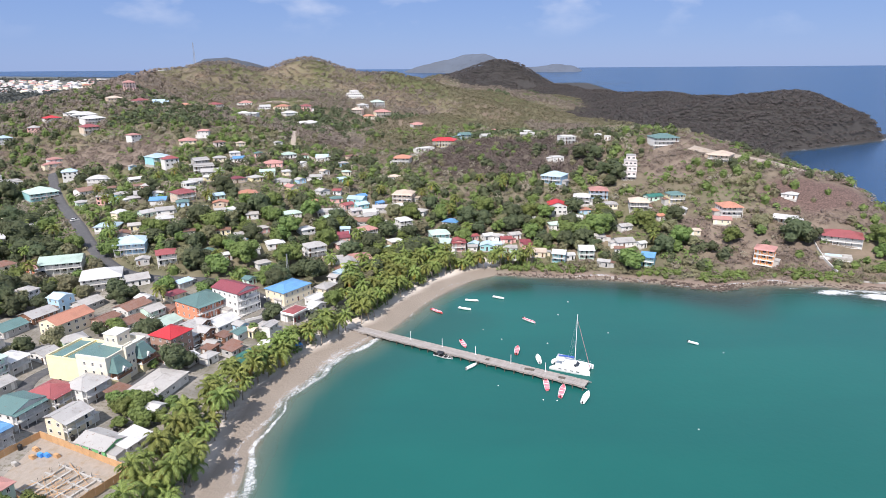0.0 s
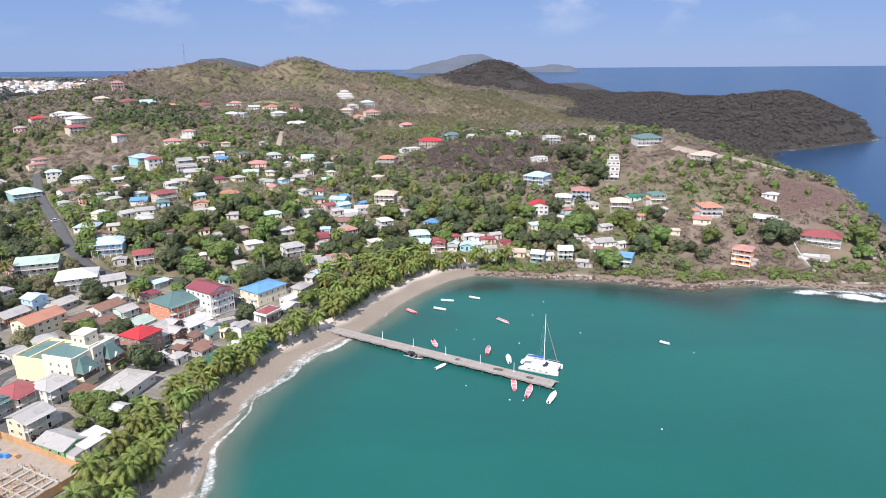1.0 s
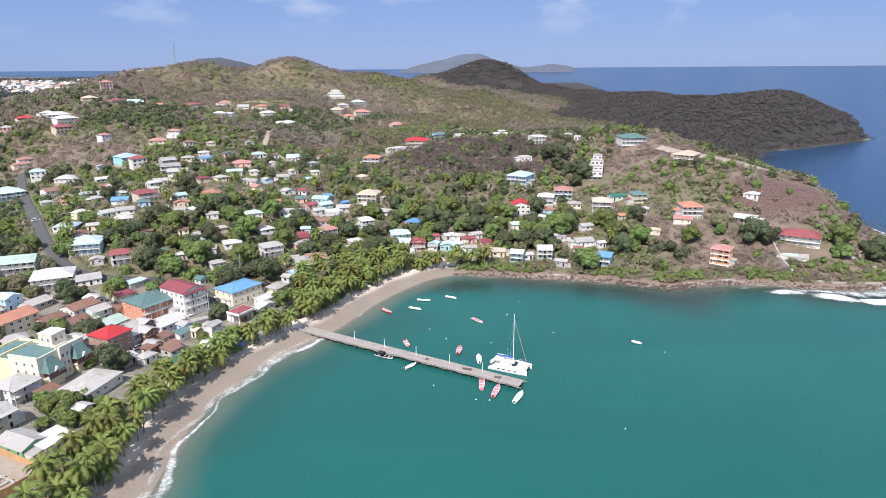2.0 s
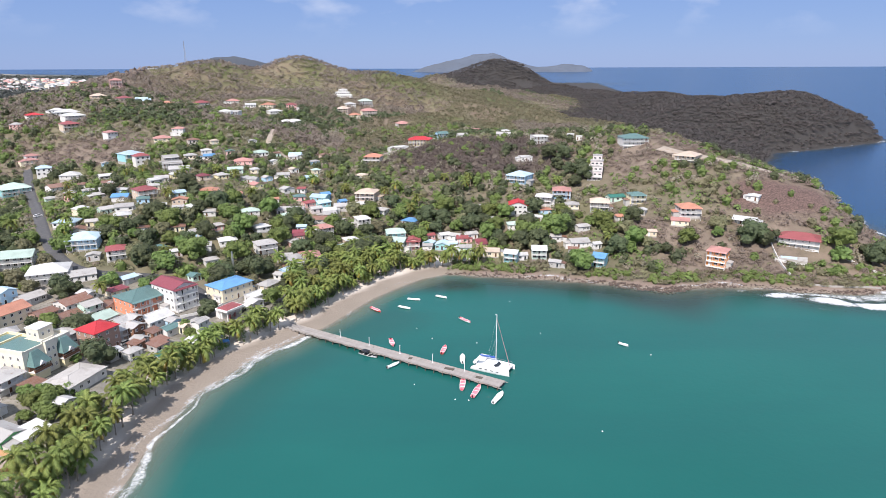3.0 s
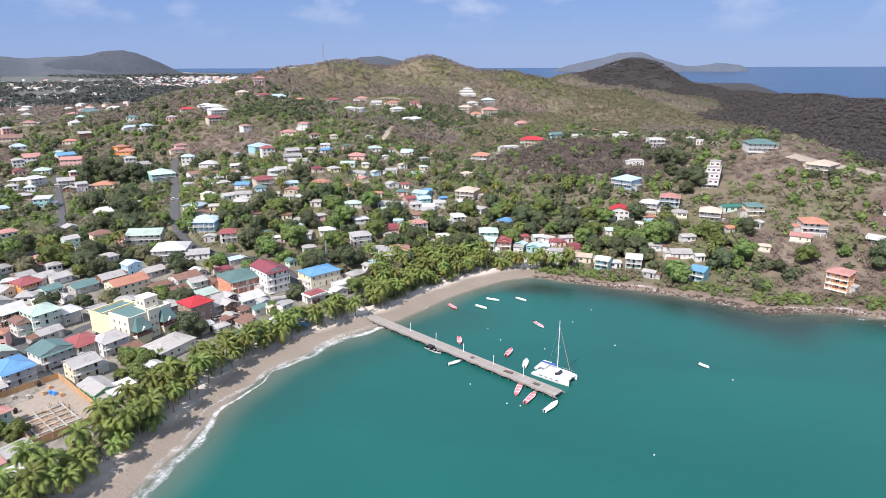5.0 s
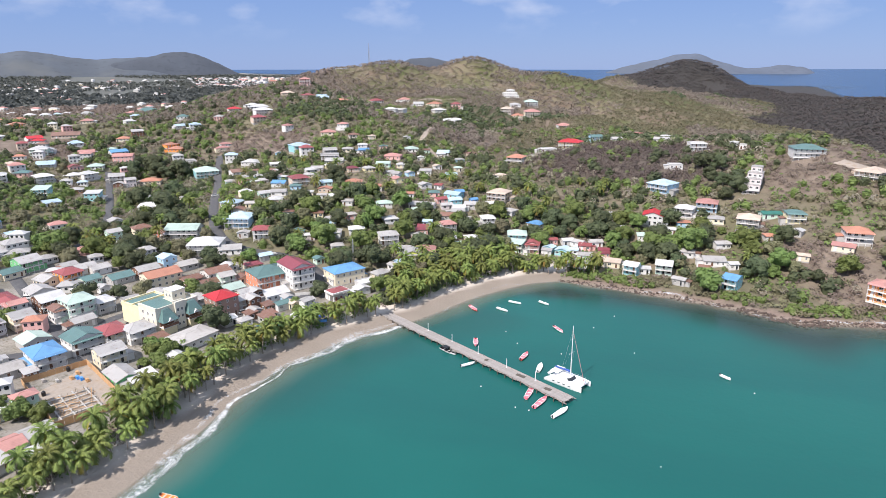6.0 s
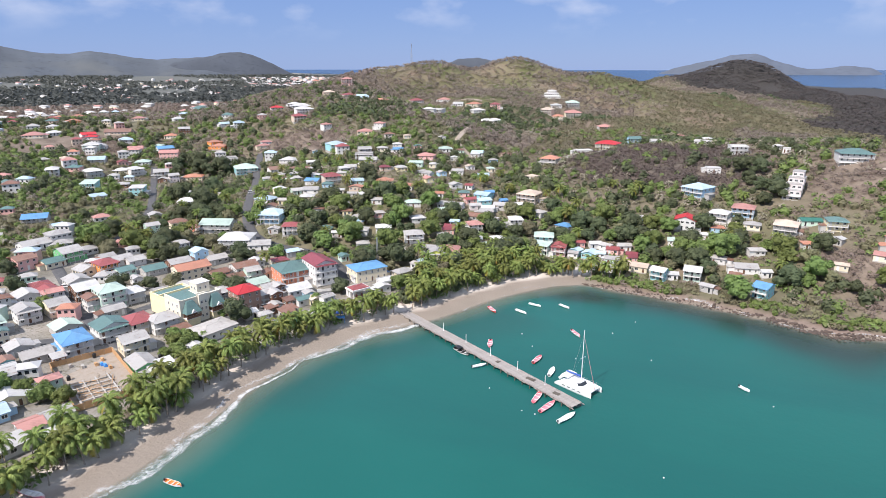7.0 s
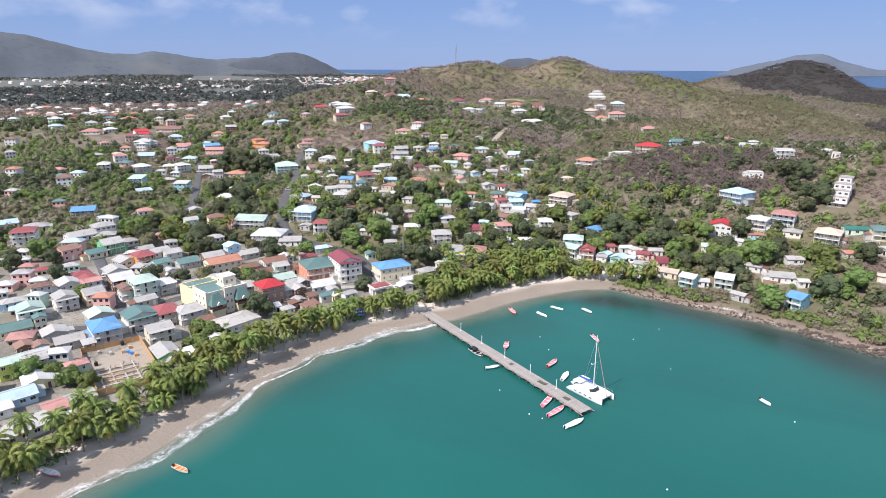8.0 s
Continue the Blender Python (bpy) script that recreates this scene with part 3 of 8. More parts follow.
def surf(name, t0, t1, off, width, froth, label, seed):
    """A strip of foam that follows the shore; froth: how thick it lies."""
    v, f, a = [], [], []
    line = along_shore(t0, t1, 1.2)
    cols = 9
    for i, (p, n) in enumerate(line):
        s = i * 1.2
        wob = 1.5 * math.sin(s / 11) + 0.8 * math.sin(s / 4.3) + 0.3 * math.sin(s / 1.9 + seed)
        end = min(1.0, i / 8, (len(line) - 1 - i) / 8)
        w = width * (0.75 + 0.4 * math.sin(s / 13 + seed))
        for k in range(cols):
            u = k / (cols - 1)
            q = p + n * (off + wob + w * u)
            v.append((q.x, q.y, 0.0))
            a.append(froth * end * math.sin(math.pi * min(1, u * 1.15 + 0.02)) ** 0.6 - 0.45 * (1 - end) - 0.75 * (u in (0, 1)))
    v = np.array(v)
    v[:, 2] = np.maximum(0.05, ground(v[:, 0], v[:, 1]) + 0.07) + 0.06
    for i in range(len(line) - 1):
        for k in range(cols - 1):
            j = i * cols + k
            f.append((j, j + 1, j + cols + 1, j + cols))
    me = mesh_of(name, v, f, FOAM)
    zone(me, "froth", a)
    return tagged(new(name, me), label, "foam", kind="stuff")


surf("surf_foam", 3, 12, 1.4, 4.4, 0.60, "bright breaking edge of the wash on the beach", 6)
surf("surf_foam", 3, 12, -1.8, 6.5, 0.44, "white surf washing up the sandy beach", 1)
surf("surf_foam", 12, 16, -1.0, 3.0, 0.35, "thin line of foam on the sand", 2)
surf("surf_foam", 16, 25, -1.2, 3.0, 0.45, "broken foam against the rocky shore", 3)
surf("surf_foam", 24, 30, 0.5, 14.0, 0.55, "breaking waves off the rocky point", 4)
surf("surf_foam", 33, 38, -2.0, 8.0, 0.5, "distant foam under the headland cliff", 5)


def breaker(x, y, a, b, turn, froth, seed):
    """A patch of broken white water."""
    v, f, fr = [], [], []
    n = 16
    c, s = math.cos(radians(turn)), math.sin(radians(turn))
    for i in range(n + 1):
        for j in range(n + 1):
            u, w = 2 * i / n - 1, 2 * j / n - 1
            X, Y = u * a, w * b + 0.25 * b * math.sin(2.5 * u + seed)
            v.append((x + c * X - s * Y, y + s * X + c * Y, 0.16 + 0.12 * math.cos(3 * w)))
            fr.append(froth - 0.95 * (u * u + w * w) ** 1.3)
    for i in range(n):
        for j in range(n):
            k = i * (n + 1) + j
            f.append((k, k + n + 1, k + n + 2, k + 1))
    me = mesh_of("breaker", v, f, FOAM)
    zone(me, "froth", fr)
    return tagged(new("breaker", me), "white water breaking over the shallow reef", "foam", kind="stuff")


breaker(169, 251, 13, 5.5, -12, 0.66, 1)
breaker(186, 244, 13, 6.0, -20, 0.80, 2)
breaker(178, 236, 9, 3.5, -15, 0.35, 3)
breaker(201, 240, 11, 5.5, -8, 0.86, 5)
breaker(154, 258, 9, 2.5, 5, 0.4, 4)

# ---- plants ----
def leaf_cloud(rng, centre, radii, n, size, lower=0.35, slim=0.62, stray=0.22):
    """Pointed leaf sprays over an uneven dome: corners of n triangles."""
    u = rng.normal(size=(n, 3))
    u /= np.linalg.norm(u, axis=1)[:, None]
    u[:, 2] = np.where(u[:, 2] < -lower, -u[:, 2], u[:, 2])
    r = rng.uniform(0.72, 1.08, n)[:, None]
    p = np.asarray(centre) + u * r * np.asarray(radii)
    nrm = u + rng.normal(scale=stray, size=(n, 3)) + np.array([0, 0, 0.35])
    nrm /= np.linalg.norm(nrm, axis=1)[:, None]
    t = np.cross(nrm, rng.normal(size=(n, 3)))
    t /= np.linalg.norm(t, axis=1)[:, None]
    b = np.cross(nrm, t)
    s = (size * rng.uniform(0.6, 1.35, n))[:, None]
    return np.stack([p - t * s, p + t * s * 0.7 - b * s * slim + nrm * s * 0.2, p + t * s * 0.6 + b * s * slim - nrm * s * 0.1], 1)


def blob(centre, radii, around=8, rings=4):
    """The filled inside of a crown: a dome of facets."""
    out = []
    for i in range(rings):
        a, b = math.pi * (i / rings - 0.35), math.pi * ((i + 1) / rings - 0.35)
        a, b = max(-0.35 * math.pi, a) * 0.77, b * 0.77
        for k in range(around):
            p, q = 2 * math.pi * k / around, 2 * math.pi * (k + 1) / around
            c = [(math.cos(e) * math.cos(g), math.cos(e) * math.sin(g), math.sin(e)) for e, g in ((a, p), (a, q), (b, q), (b, p))]
            out += [[c[0], c[1], c[2]], [c[0], c[2], c[3]]]
    return np.asarray(centre) + np.array(out) * np.asarray(radii)


def sprays(name, q, mat):
    v = q.reshape(-1, 3)
    return big_mesh(name, v, np.arange(len(v)).reshape(-1, 3), mat)


def crown_sprays(rng, height, spread, lobes, per, size):
    """A full crown that hangs nearly to the ground: a middle mass and uneven lobes round it."""
    out = [blob((0, 0, height * 0.50), (spread * 0.60, spread * 0.60, height * 0.34), 7, 3), leaf_cloud(rng, (0, 0, height * 0.54), (spread * 0.68, spread * 0.68, height * 0.40), per * 2, size)]
    for i in range(lobes):
        a = 2 * math.pi * (i * 0.62 + rng.uniform(-0.1, 0.1))
        k = rng.uniform(0.40, 0.70) * spread
        rr = rng.uniform(0.26, 0.46) * spread
        z = height * (0.22 + 0.5 * i / lobes + rng.uniform(-0.05, 0.08))
        out.append(blob((k * math.cos(a), k * math.sin(a), z), (rr * 0.84, rr * 0.84, rr * 0.72), 7, 3))
        out.append(leaf_cloud(rng, (k * math.cos(a), k * math.sin(a), z), (rr, rr, rr * 0.9), per, size))
    return np.concatenate(out)


def trunk_mesh(rng, height, spread, r):
    s = Solid()
    top = Vector((rng.uniform(-0.3, 0.3), rng.uniform(-0.3, 0.3), height * 0.42))
    s.bar((0, 0, -0.6), top, r, r * 0.7, 7)
    for i in range(5):
        a = 2 * math.pi * i / 5 + rng.uniform(-0.4, 0.4)
        e = Vector((math.cos(a) * spread * 0.5, math.sin(a) * spread * 0.5, height * rng.uniform(0.6, 0.75)))
        s.bar(top, top.lerp(e, 0.5) + Vector((0, 0, 0.3)), r * 0.5, r * 0.33, 5).bar(top.lerp(e, 0.5) + Vector((0, 0, 0.3)), e, r * 0.33, r * 0.12, 5)
    return s.mesh("trunk", BARK)


def palm_crown(rng, fronds, length, dry):
    """Arched fronds with drooping leaflets; the lowest ones yellow."""
    v, f, s = [], [], []
    for i in range(fronds):
        a = i * 2.39996 + rng.uniform(-0.25, 0.25)
        rise = 1.3 - 1.75 * i / fronds + rng.uniform(-0.12, 0.12)
        ln = length * rng.uniform(0.85, 1.1)
        out, side = Vector((math.cos(a), math.sin(a), 0)), Vector((-math.sin(a), math.cos(a), 0))
        p, ang, pts = Vector((0, 0, 0)), rise, []
        for k in range(9):
            pts.append((p.copy(), ang))
            p = p + (out * math.cos(ang) + Vector((0, 0, math.sin(ang)))) * ln / 8
            ang -= 0.15 + 0.04 * k
        slot = 1 if i > fronds - 1 - dry else 0
        for k in range(8):
            (p0, _), (p1, _) = pts[k], pts[k + 1]
            w = 0.085 * (1 - k / 9)
            j = len(v)
            v += [p0 + side * w, p0 - side * w, p1 - side * w * 0.8, p1 + side * w * 0.8]
            f.append((j, j + 1, j + 2, j + 3))
            s.append(slot)
            if k == 0:
                continue
            for h in (0.0, 0.33, 0.67):
                q = p0.lerp(p1, h)
                along = (p1 - p0).normalized()
                lw = 0.27 * ln * math.sin(math.pi * min(0.97, (k + h + 0.6) / 9)) ** 0.6
                for sg in (1, -1):
                    tip = q + side * sg * lw * rng.uniform(0.6, 0.8) + along * lw * 0.65 - Vector((0, 0, lw * rng.uniform(0.2, 0.6)))
                    j = len(v)
                    v += [q - along * 0.14, q + along * 0.20, tip]
                    f.append((j, j + 1, j + 2))
                    s.append(slot)
    return v, f, s


def palm_tree_mesh(seed, height, lean):
    rng = np.random.RandomState(seed)
    s = Solid()
    p = Vector((0, 0, -0.5))
    for k in range(7):
        u = (k + 1) / 7
        q = Vector((lean * u * u * height * 0.35, 0, height * u))
        s.bar(p, q, 0.20 - 0.08 * k / 7 + (0.1 if k == 0 else 0), 0.20 - 0.08 * u, 7)
        p = q
    trunk = s.mesh("trunk", PALM_BARK, True)
    v, f, sl = palm_crown(rng, 21 + seed % 4, 4.3 + 0.35 * (seed % 3), 1 + (seed * 2) % 3)
    v = [q + p for q in v]
    crown = mesh_of("crown", v, f, [PALM_LEAF, PALM_DRY], sl)
    nuts = Solid()
    for i in range(4):
        a = i * 2.4
        c = p + Vector((math.cos(a) * 0.32, math.sin(a) * 0.32, -0.35 - 0.1 * (i % 2)))
        nuts.bar(c - Vector((0, 0, 0.16)), c, 0.07, 0.16, 5).bar(c, c + Vector((0, 0, 0.16)), 0.16, 0.05, 5)
    return trunk, crown, nuts.mesh("coconut_cluster", PALM_DRY)


PALMS = [palm_tree_mesh(k, h, le) for k, (h, le) in enumerate([(7.5, 0.5), (6.5, 0.9), (8.5, 0.3), (5.5, 0.6), (7.8, 0.9), (4.2, 0.3), (9.5, 0.5)])]
BROAD = []
for k, (h, sp, mt) in enumerate([(7.5, 4.2, LEAF), (9.5, 5.2, LEAF), (6.0, 3.6, LEAF_DARK), (8.5, 4.6, LEAF_DARK), (5.0, 3.2, LEAF), (7.0, 4.4, LEAF_OLIVE), (11.0, 5.8, LEAF_DARK)]):
    rng = np.random.RandomState(40 + k)
    BROAD.append((trunk_mesh(rng, h, sp, 0.05 * sp), sprays("crown", crown_sprays(rng, h, sp, 9, 84, 0.46), mt)))


def palm(x, y, kind, turn, size, label="coconut palm with green drooping fronds on the beach edge", group="beach palms"):
    trunk, crown, nuts = PALMS[kind % len(PALMS)]
    t = thing("palm_tree", pose(x, y, ground_at(x, y), 0, 0, turn) @ Matrix.Scale(size, 4), label, "palm tree", group)
    part("trunk", trunk, t)
    part("crown", crown, t)
    part("coconut_cluster", nuts, t)


def tree(x, y, kind, turn, size, label="", group="hillside trees"):
    trunk, crown = BROAD[kind % len(BROAD)]
    words = {LEAF: "bright green leafy tree with a rounded crown", LEAF_DARK: "dark green dense tree on the slope", LEAF_OLIVE: "olive green dry-season tree"}
    t = thing("tree", pose(x, y, ground_at(x, y), 0, 0, turn) @ Matrix.Scale(size, 4), label or words[crown.materials[0]], "tree", group)
    part("trunk", trunk, t)
    part("crown", crown, t)


KEEP_OUT = []          # x, y, radius of what stands on the ground
OUTLOOK = []           # x, y, half width of the houses that look out over the bay
BAY = (25.0, 60.0)     # middle of the bay, towards which gardens are kept open


def outlook_mask(x, y, reach):
    """True where nothing tall may stand: the garden between a house and its sea view."""
    shut = np.zeros(len(x), bool)
    for a, b, c in OUTLOOK:
        dx, dy = BAY[0] - a, BAY[1] - b
        n = math.hypot(dx, dy)
        u, v = ((x - a) * dx + (y - b) * dy) / n, ((y - b) * dx - (x - a) * dy) / n
        shut |= (u > 0) & (u < c + reach) & (np.abs(v) < c + 0.5)
    return shut


def free(x, y, r=0.0):
    return all((x - a) ** 2 + (y - b) ** 2 > (c + r) ** 2 for a, b, c in KEEP_OUT)


def free_mask(x, y, r):
    ok = np.ones(len(x), bool)
    for a, b, c in KEEP_OUT:
        ok &= (x - a) ** 2 + (y - b) ** 2 > (c + r) ** 2
    return ok


def thicket(name, x, y, size, per, leaf, mat, label, seed, flat=0.75, solid=True):
    """Many bushes in one sheet of leaves. x, y, size: arrays."""
    rng = np.random.RandomState(seed)
    core = [blob((0, 0, 0.42), (0.76, 0.76, flat * 0.88), 6, 2)] if solid else []
    kinds = [np.concatenate([leaf_cloud(np.random.RandomState(seed + 7 + k), (0, 0, 0.45), (0.9, 0.9, flat), per, leaf, 0.2, 0.62, 0.24)] + core) for k in range(6)]
    z = ground(x, y)
    out = []
    pick = rng.randint(0, 6, len(x))
    a = rng.uniform(0, 2 * math.pi, len(x))
    for k in range(6):
        i = np.where(pick == k)[0]
        if not len(i):
            continue
        q = np.broadcast_to(kinds[k], (len(i), *kinds[k].shape)).copy()
        c, s = np.cos(a[i])[:, None, None], np.sin(a[i])[:, None, None]
        X, Y = q[..., 0] * c - q[..., 1] * s, q[..., 0] * s + q[..., 1] * c
        q[..., 0], q[..., 1] = X, Y
        q *= size[i][:, None, None, None]
        q[..., 0] += x[i][:, None, None]
        q[..., 1] += y[i][:, None, None]
        q[..., 2] += z[i][:, None, None]
        out.append(q.reshape(-1, 3, 3))
    return tagged(new(name, sprays(name, np.concatenate(out), mat)), label, "vegetation", kind="stuff")

# ---- houses ----
def panel_mesh(name, xs, zs, holes, sunk, proud, mats):
    """One connected moulding: a grid of strips with sunken panes in the cells named as holes."""
    nx, nz = len(xs), len(zs)
    vs = [(x, -proud, z) for z in zs for x in xs] + [(x, 0.05, z) for z in zs for x in xs]
    fs, slots = [], []
    k = nx * nz
    for r in range(nz - 1):
        for c in range(nx - 1):
            q = (r * nx + c, r * nx + c + 1, (r + 1) * nx + c + 1, (r + 1) * nx + c)
            if (c, r) in holes:
                n = len(vs)
                vs += [(vs[i][0], -sunk, vs[i][2]) for i in q]
                fs += [(n, n + 1, n + 2, n + 3)] + [(q[i], q[(i + 1) % 4], n + (i + 1) % 4, n + i) for i in range(4)]
                slots += [1, 0, 0, 0, 0]
            else:
                fs.append(q)
                slots.append(0)
    rim = list(range(nx)) + [r * nx + nx - 1 for r in range(1, nz)] + [(nz - 1) * nx + c for c in range(nx - 2, -1, -1)] + [r * nx for r in range(nz - 2, 0, -1)]
    for a, b in zip(rim, rim[1:] + rim[:1]):
        fs.append((b, a, a + k, b + k))
        slots.append(0)
    return mesh_of(name, vs, fs, mats, slots)


def unit_window(w, h):
    t = 0.09
    return panel_mesh("window", (-w / 2, -w / 2 + t, -0.035, 0.035, w / 2 - t, w / 2), (-0.06, t, h - t, h), {(1, 1), (3, 1)}, 0.015, 0.07, [WHITE_TRIM, GLASS])


def unit_door(mat):
    return panel_mesh("door", (-0.5, -0.42, 0.42, 0.5), (0.0, 0.04, 2.02, 2.1), {(1, 1)}, 0.02, 0.06, [WHITE_TRIM, mat])


WINDOWS = [unit_window(1.1, 1.1), unit_window(1.5, 1.15), unit_window(0.8, 1.2)]
DOOR_BROWN = plain("brown_door", (0.14, 0.07, 0.04), 0.6)
DOORS = [unit_door(DOOR_BROWN), unit_door(WHITE_TRIM), unit_door(GLASS)]


def roof_mesh(kind, w, l, o, rise):
    """Roof over a w x l plan, centred, eaves at z = 0, with thickness and a ridge cap."""
    s = Solid()
    a, b, t = w / 2 + o, l / 2 + o, 0.12
    if kind == "hip":
        k = max(0.0, a - b)
        q = max(0.0, b - a)
        ridge = [(-k, -q, rise), (k, q, rise)]
        if k > q:
            quadf, tri = [((-a, -b), (a, -b), 1, 0), ((a, b), (-a, b), 0, 1)], [((a, -b), (a, b), 1), ((-a, b), (-a, -b), 0)]
        else:
            quadf, tri = [((a, -b), (a, b), 1, 0), ((-a, b), (-a, -b), 0, 1)], [((-a, -b), (a, -b), 0), ((a, b), (-a, b), 1)]
        for p, r, i, j in quadf:
            s.add([(*p, 0), (*r, 0), ridge[i], ridge[j]], [(0, 1, 2, 3)])
        for p, r, i in tri:
            s.add([(*p, 0), (*r, 0), ridge[i]], [(0, 1, 2)])
        s.bar(Vector(ridge[0]) + Vector((-0.01, -0.01, 0)), Vector(ridge[1]) + Vector((0.01, 0.01, 0)), 0.09, 0.09, 5)
        for c in ((-a, -b, 0), (a, -b, 0), (a, b, 0), (-a, b, 0)):
            e = min(ridge, key=lambda r: (r[0] - c[0]) ** 2 + (r[1] - c[1]) ** 2)
            s.bar(c, e, 0.07, 0.07, 4)
        s.box(-a, -b, -t, a, b, -0.005)
    elif kind in ("gable", "gable_x"):
        flip = kind == "gable_x"
        if flip:
            a, b = b, a
        vs = [(-a, -b, 0), (0, -b, rise), (a, -b, 0), (-a, b, 0), (0, b, rise), (a, b, 0)]
        vs += [(x, y, z - t) for x, y, z in vs]
        fs = [(0, 1, 4, 3), (1, 2, 5, 4), (9, 10, 7, 6), (10, 11, 8, 7), (0, 6, 7, 1), (1, 7, 8, 2), (3, 4, 10, 9), (4, 5, 11, 10), (0, 3, 9, 6), (2, 8, 11, 5)]
        if flip:
            vs = [(y, -x, z) for x, y, z in vs]
        s.add(vs, fs)
        e0, e1 = ((0, -b, rise), (0, b, rise)) if not flip else ((-b, 0, rise), (b, 0, rise))
        s.bar(e0, e1, 0.1, 0.1, 5)
    elif kind == "shed":
        vs = [(-a, -b, 0), (a, -b, 0), (a, b, rise), (-a, b, rise)]
        vs += [(x, y, z - t) for x, y, z in vs]
        s.add(vs, [(0, 1, 2, 3), (7, 6, 5, 4), (0, 4, 5, 1), (1, 5, 6, 2), (2, 6, 7, 3), (3, 7, 4, 0)])
    else:
        s.box(-a, -b, -0.05, a, b, 0.15)
        for x0, y0, x1, y1 in ((-a, -b, a, -b + 0.15), (-a, b - 0.15, a, b), (-a, -b + 0.15, -a + 0.15, b - 0.15), (a - 0.15, -b + 0.15, a, b - 0.15)):
            s.box(x0, y0, 0.15, x1, y1, 0.6)
    return s


def wall_mesh(kind, w, l, h, rise, mat, depth, base):
    """Walls with gable tops, on a plinth that reaches into the slope."""
    s = Solid()
    a, b = w / 2, l / 2
    s.box(-a, -b, 0, a, b, h)
    s.box(-a - 0.06, -b - 0.06, -depth, a + 0.06, b + 0.06, -0.003, 1)
    r = rise * 0.93
    if kind == "gable":
        s.add([(-a, -b, h), (a, -b, h), (0, -b, h + r), (-a, b, h), (a, b, h), (0, b, h + r)], [(0, 1, 2), (4, 3, 5), (1, 4, 5, 2), (3, 0, 2, 5)])
    elif kind == "gable_x":
        s.add([(-a, -b, h), (-a, b, h), (-a, 0, h + r), (a, -b, h), (a, b, h), (a, 0, h + r)], [(1, 0, 2), (3, 4, 5), (0, 3, 5, 2), (4, 1, 2, 5)])
    elif kind == "shed":
        s.add([(-a, -b, h), (a, -b, h), (a, b, h), (-a, b, h), (a, b, h + r), (-a, b, h + r)], [(1, 2, 4), (3, 0, 5), (2, 3, 5, 4)])
    return s.mesh("wall", [mat, base])


def rail_mesh(w, h, mat):
    s = Solid()
    s.box(-w / 2, -0.03, h - 0.06, w / 2, 0.03, h).box(-w / 2, -0.025, 0.08, w / 2, 0.025, 0.13)
    n = max(2, int(w / 0.28))
    for i in range(n + 1):
        x = -w / 2 + 0.03 + (w - 0.06) * i / n
        s.box(x - 0.02, -0.02, 0.0, x + 0.02, 0.02, h - 0.06)
    return s.mesh("railing", mat)


def tank(x, y, z):
    s = Solid()
    s.bar((0, 0, 0), (0, 0, 1.3), 0.55, 0.55, 12).bar((0, 0, 1.3), (0, 0, 1.55), 0.55, 0.2, 12).bar((0, 0, 1.55), (0, 0, 1.65), 0.22, 0.22, 10)
    thing("water_tank", pose(x, y, z), "round black plastic water tank", "water tank", "water tanks", s.mesh("water_tank", BLACK, False))


HOUSE_COUNT = [0]
STOREY = {1: "single-storey", 2: "two-storey", 3: "three-storey", 4: "four-storey"}
ROOF_WORD = {"hip": "hipped roof", "gable": "gabled roof", "gable_x": "gabled roof", "shed": "sloping roof", "flat": "flat roof"}


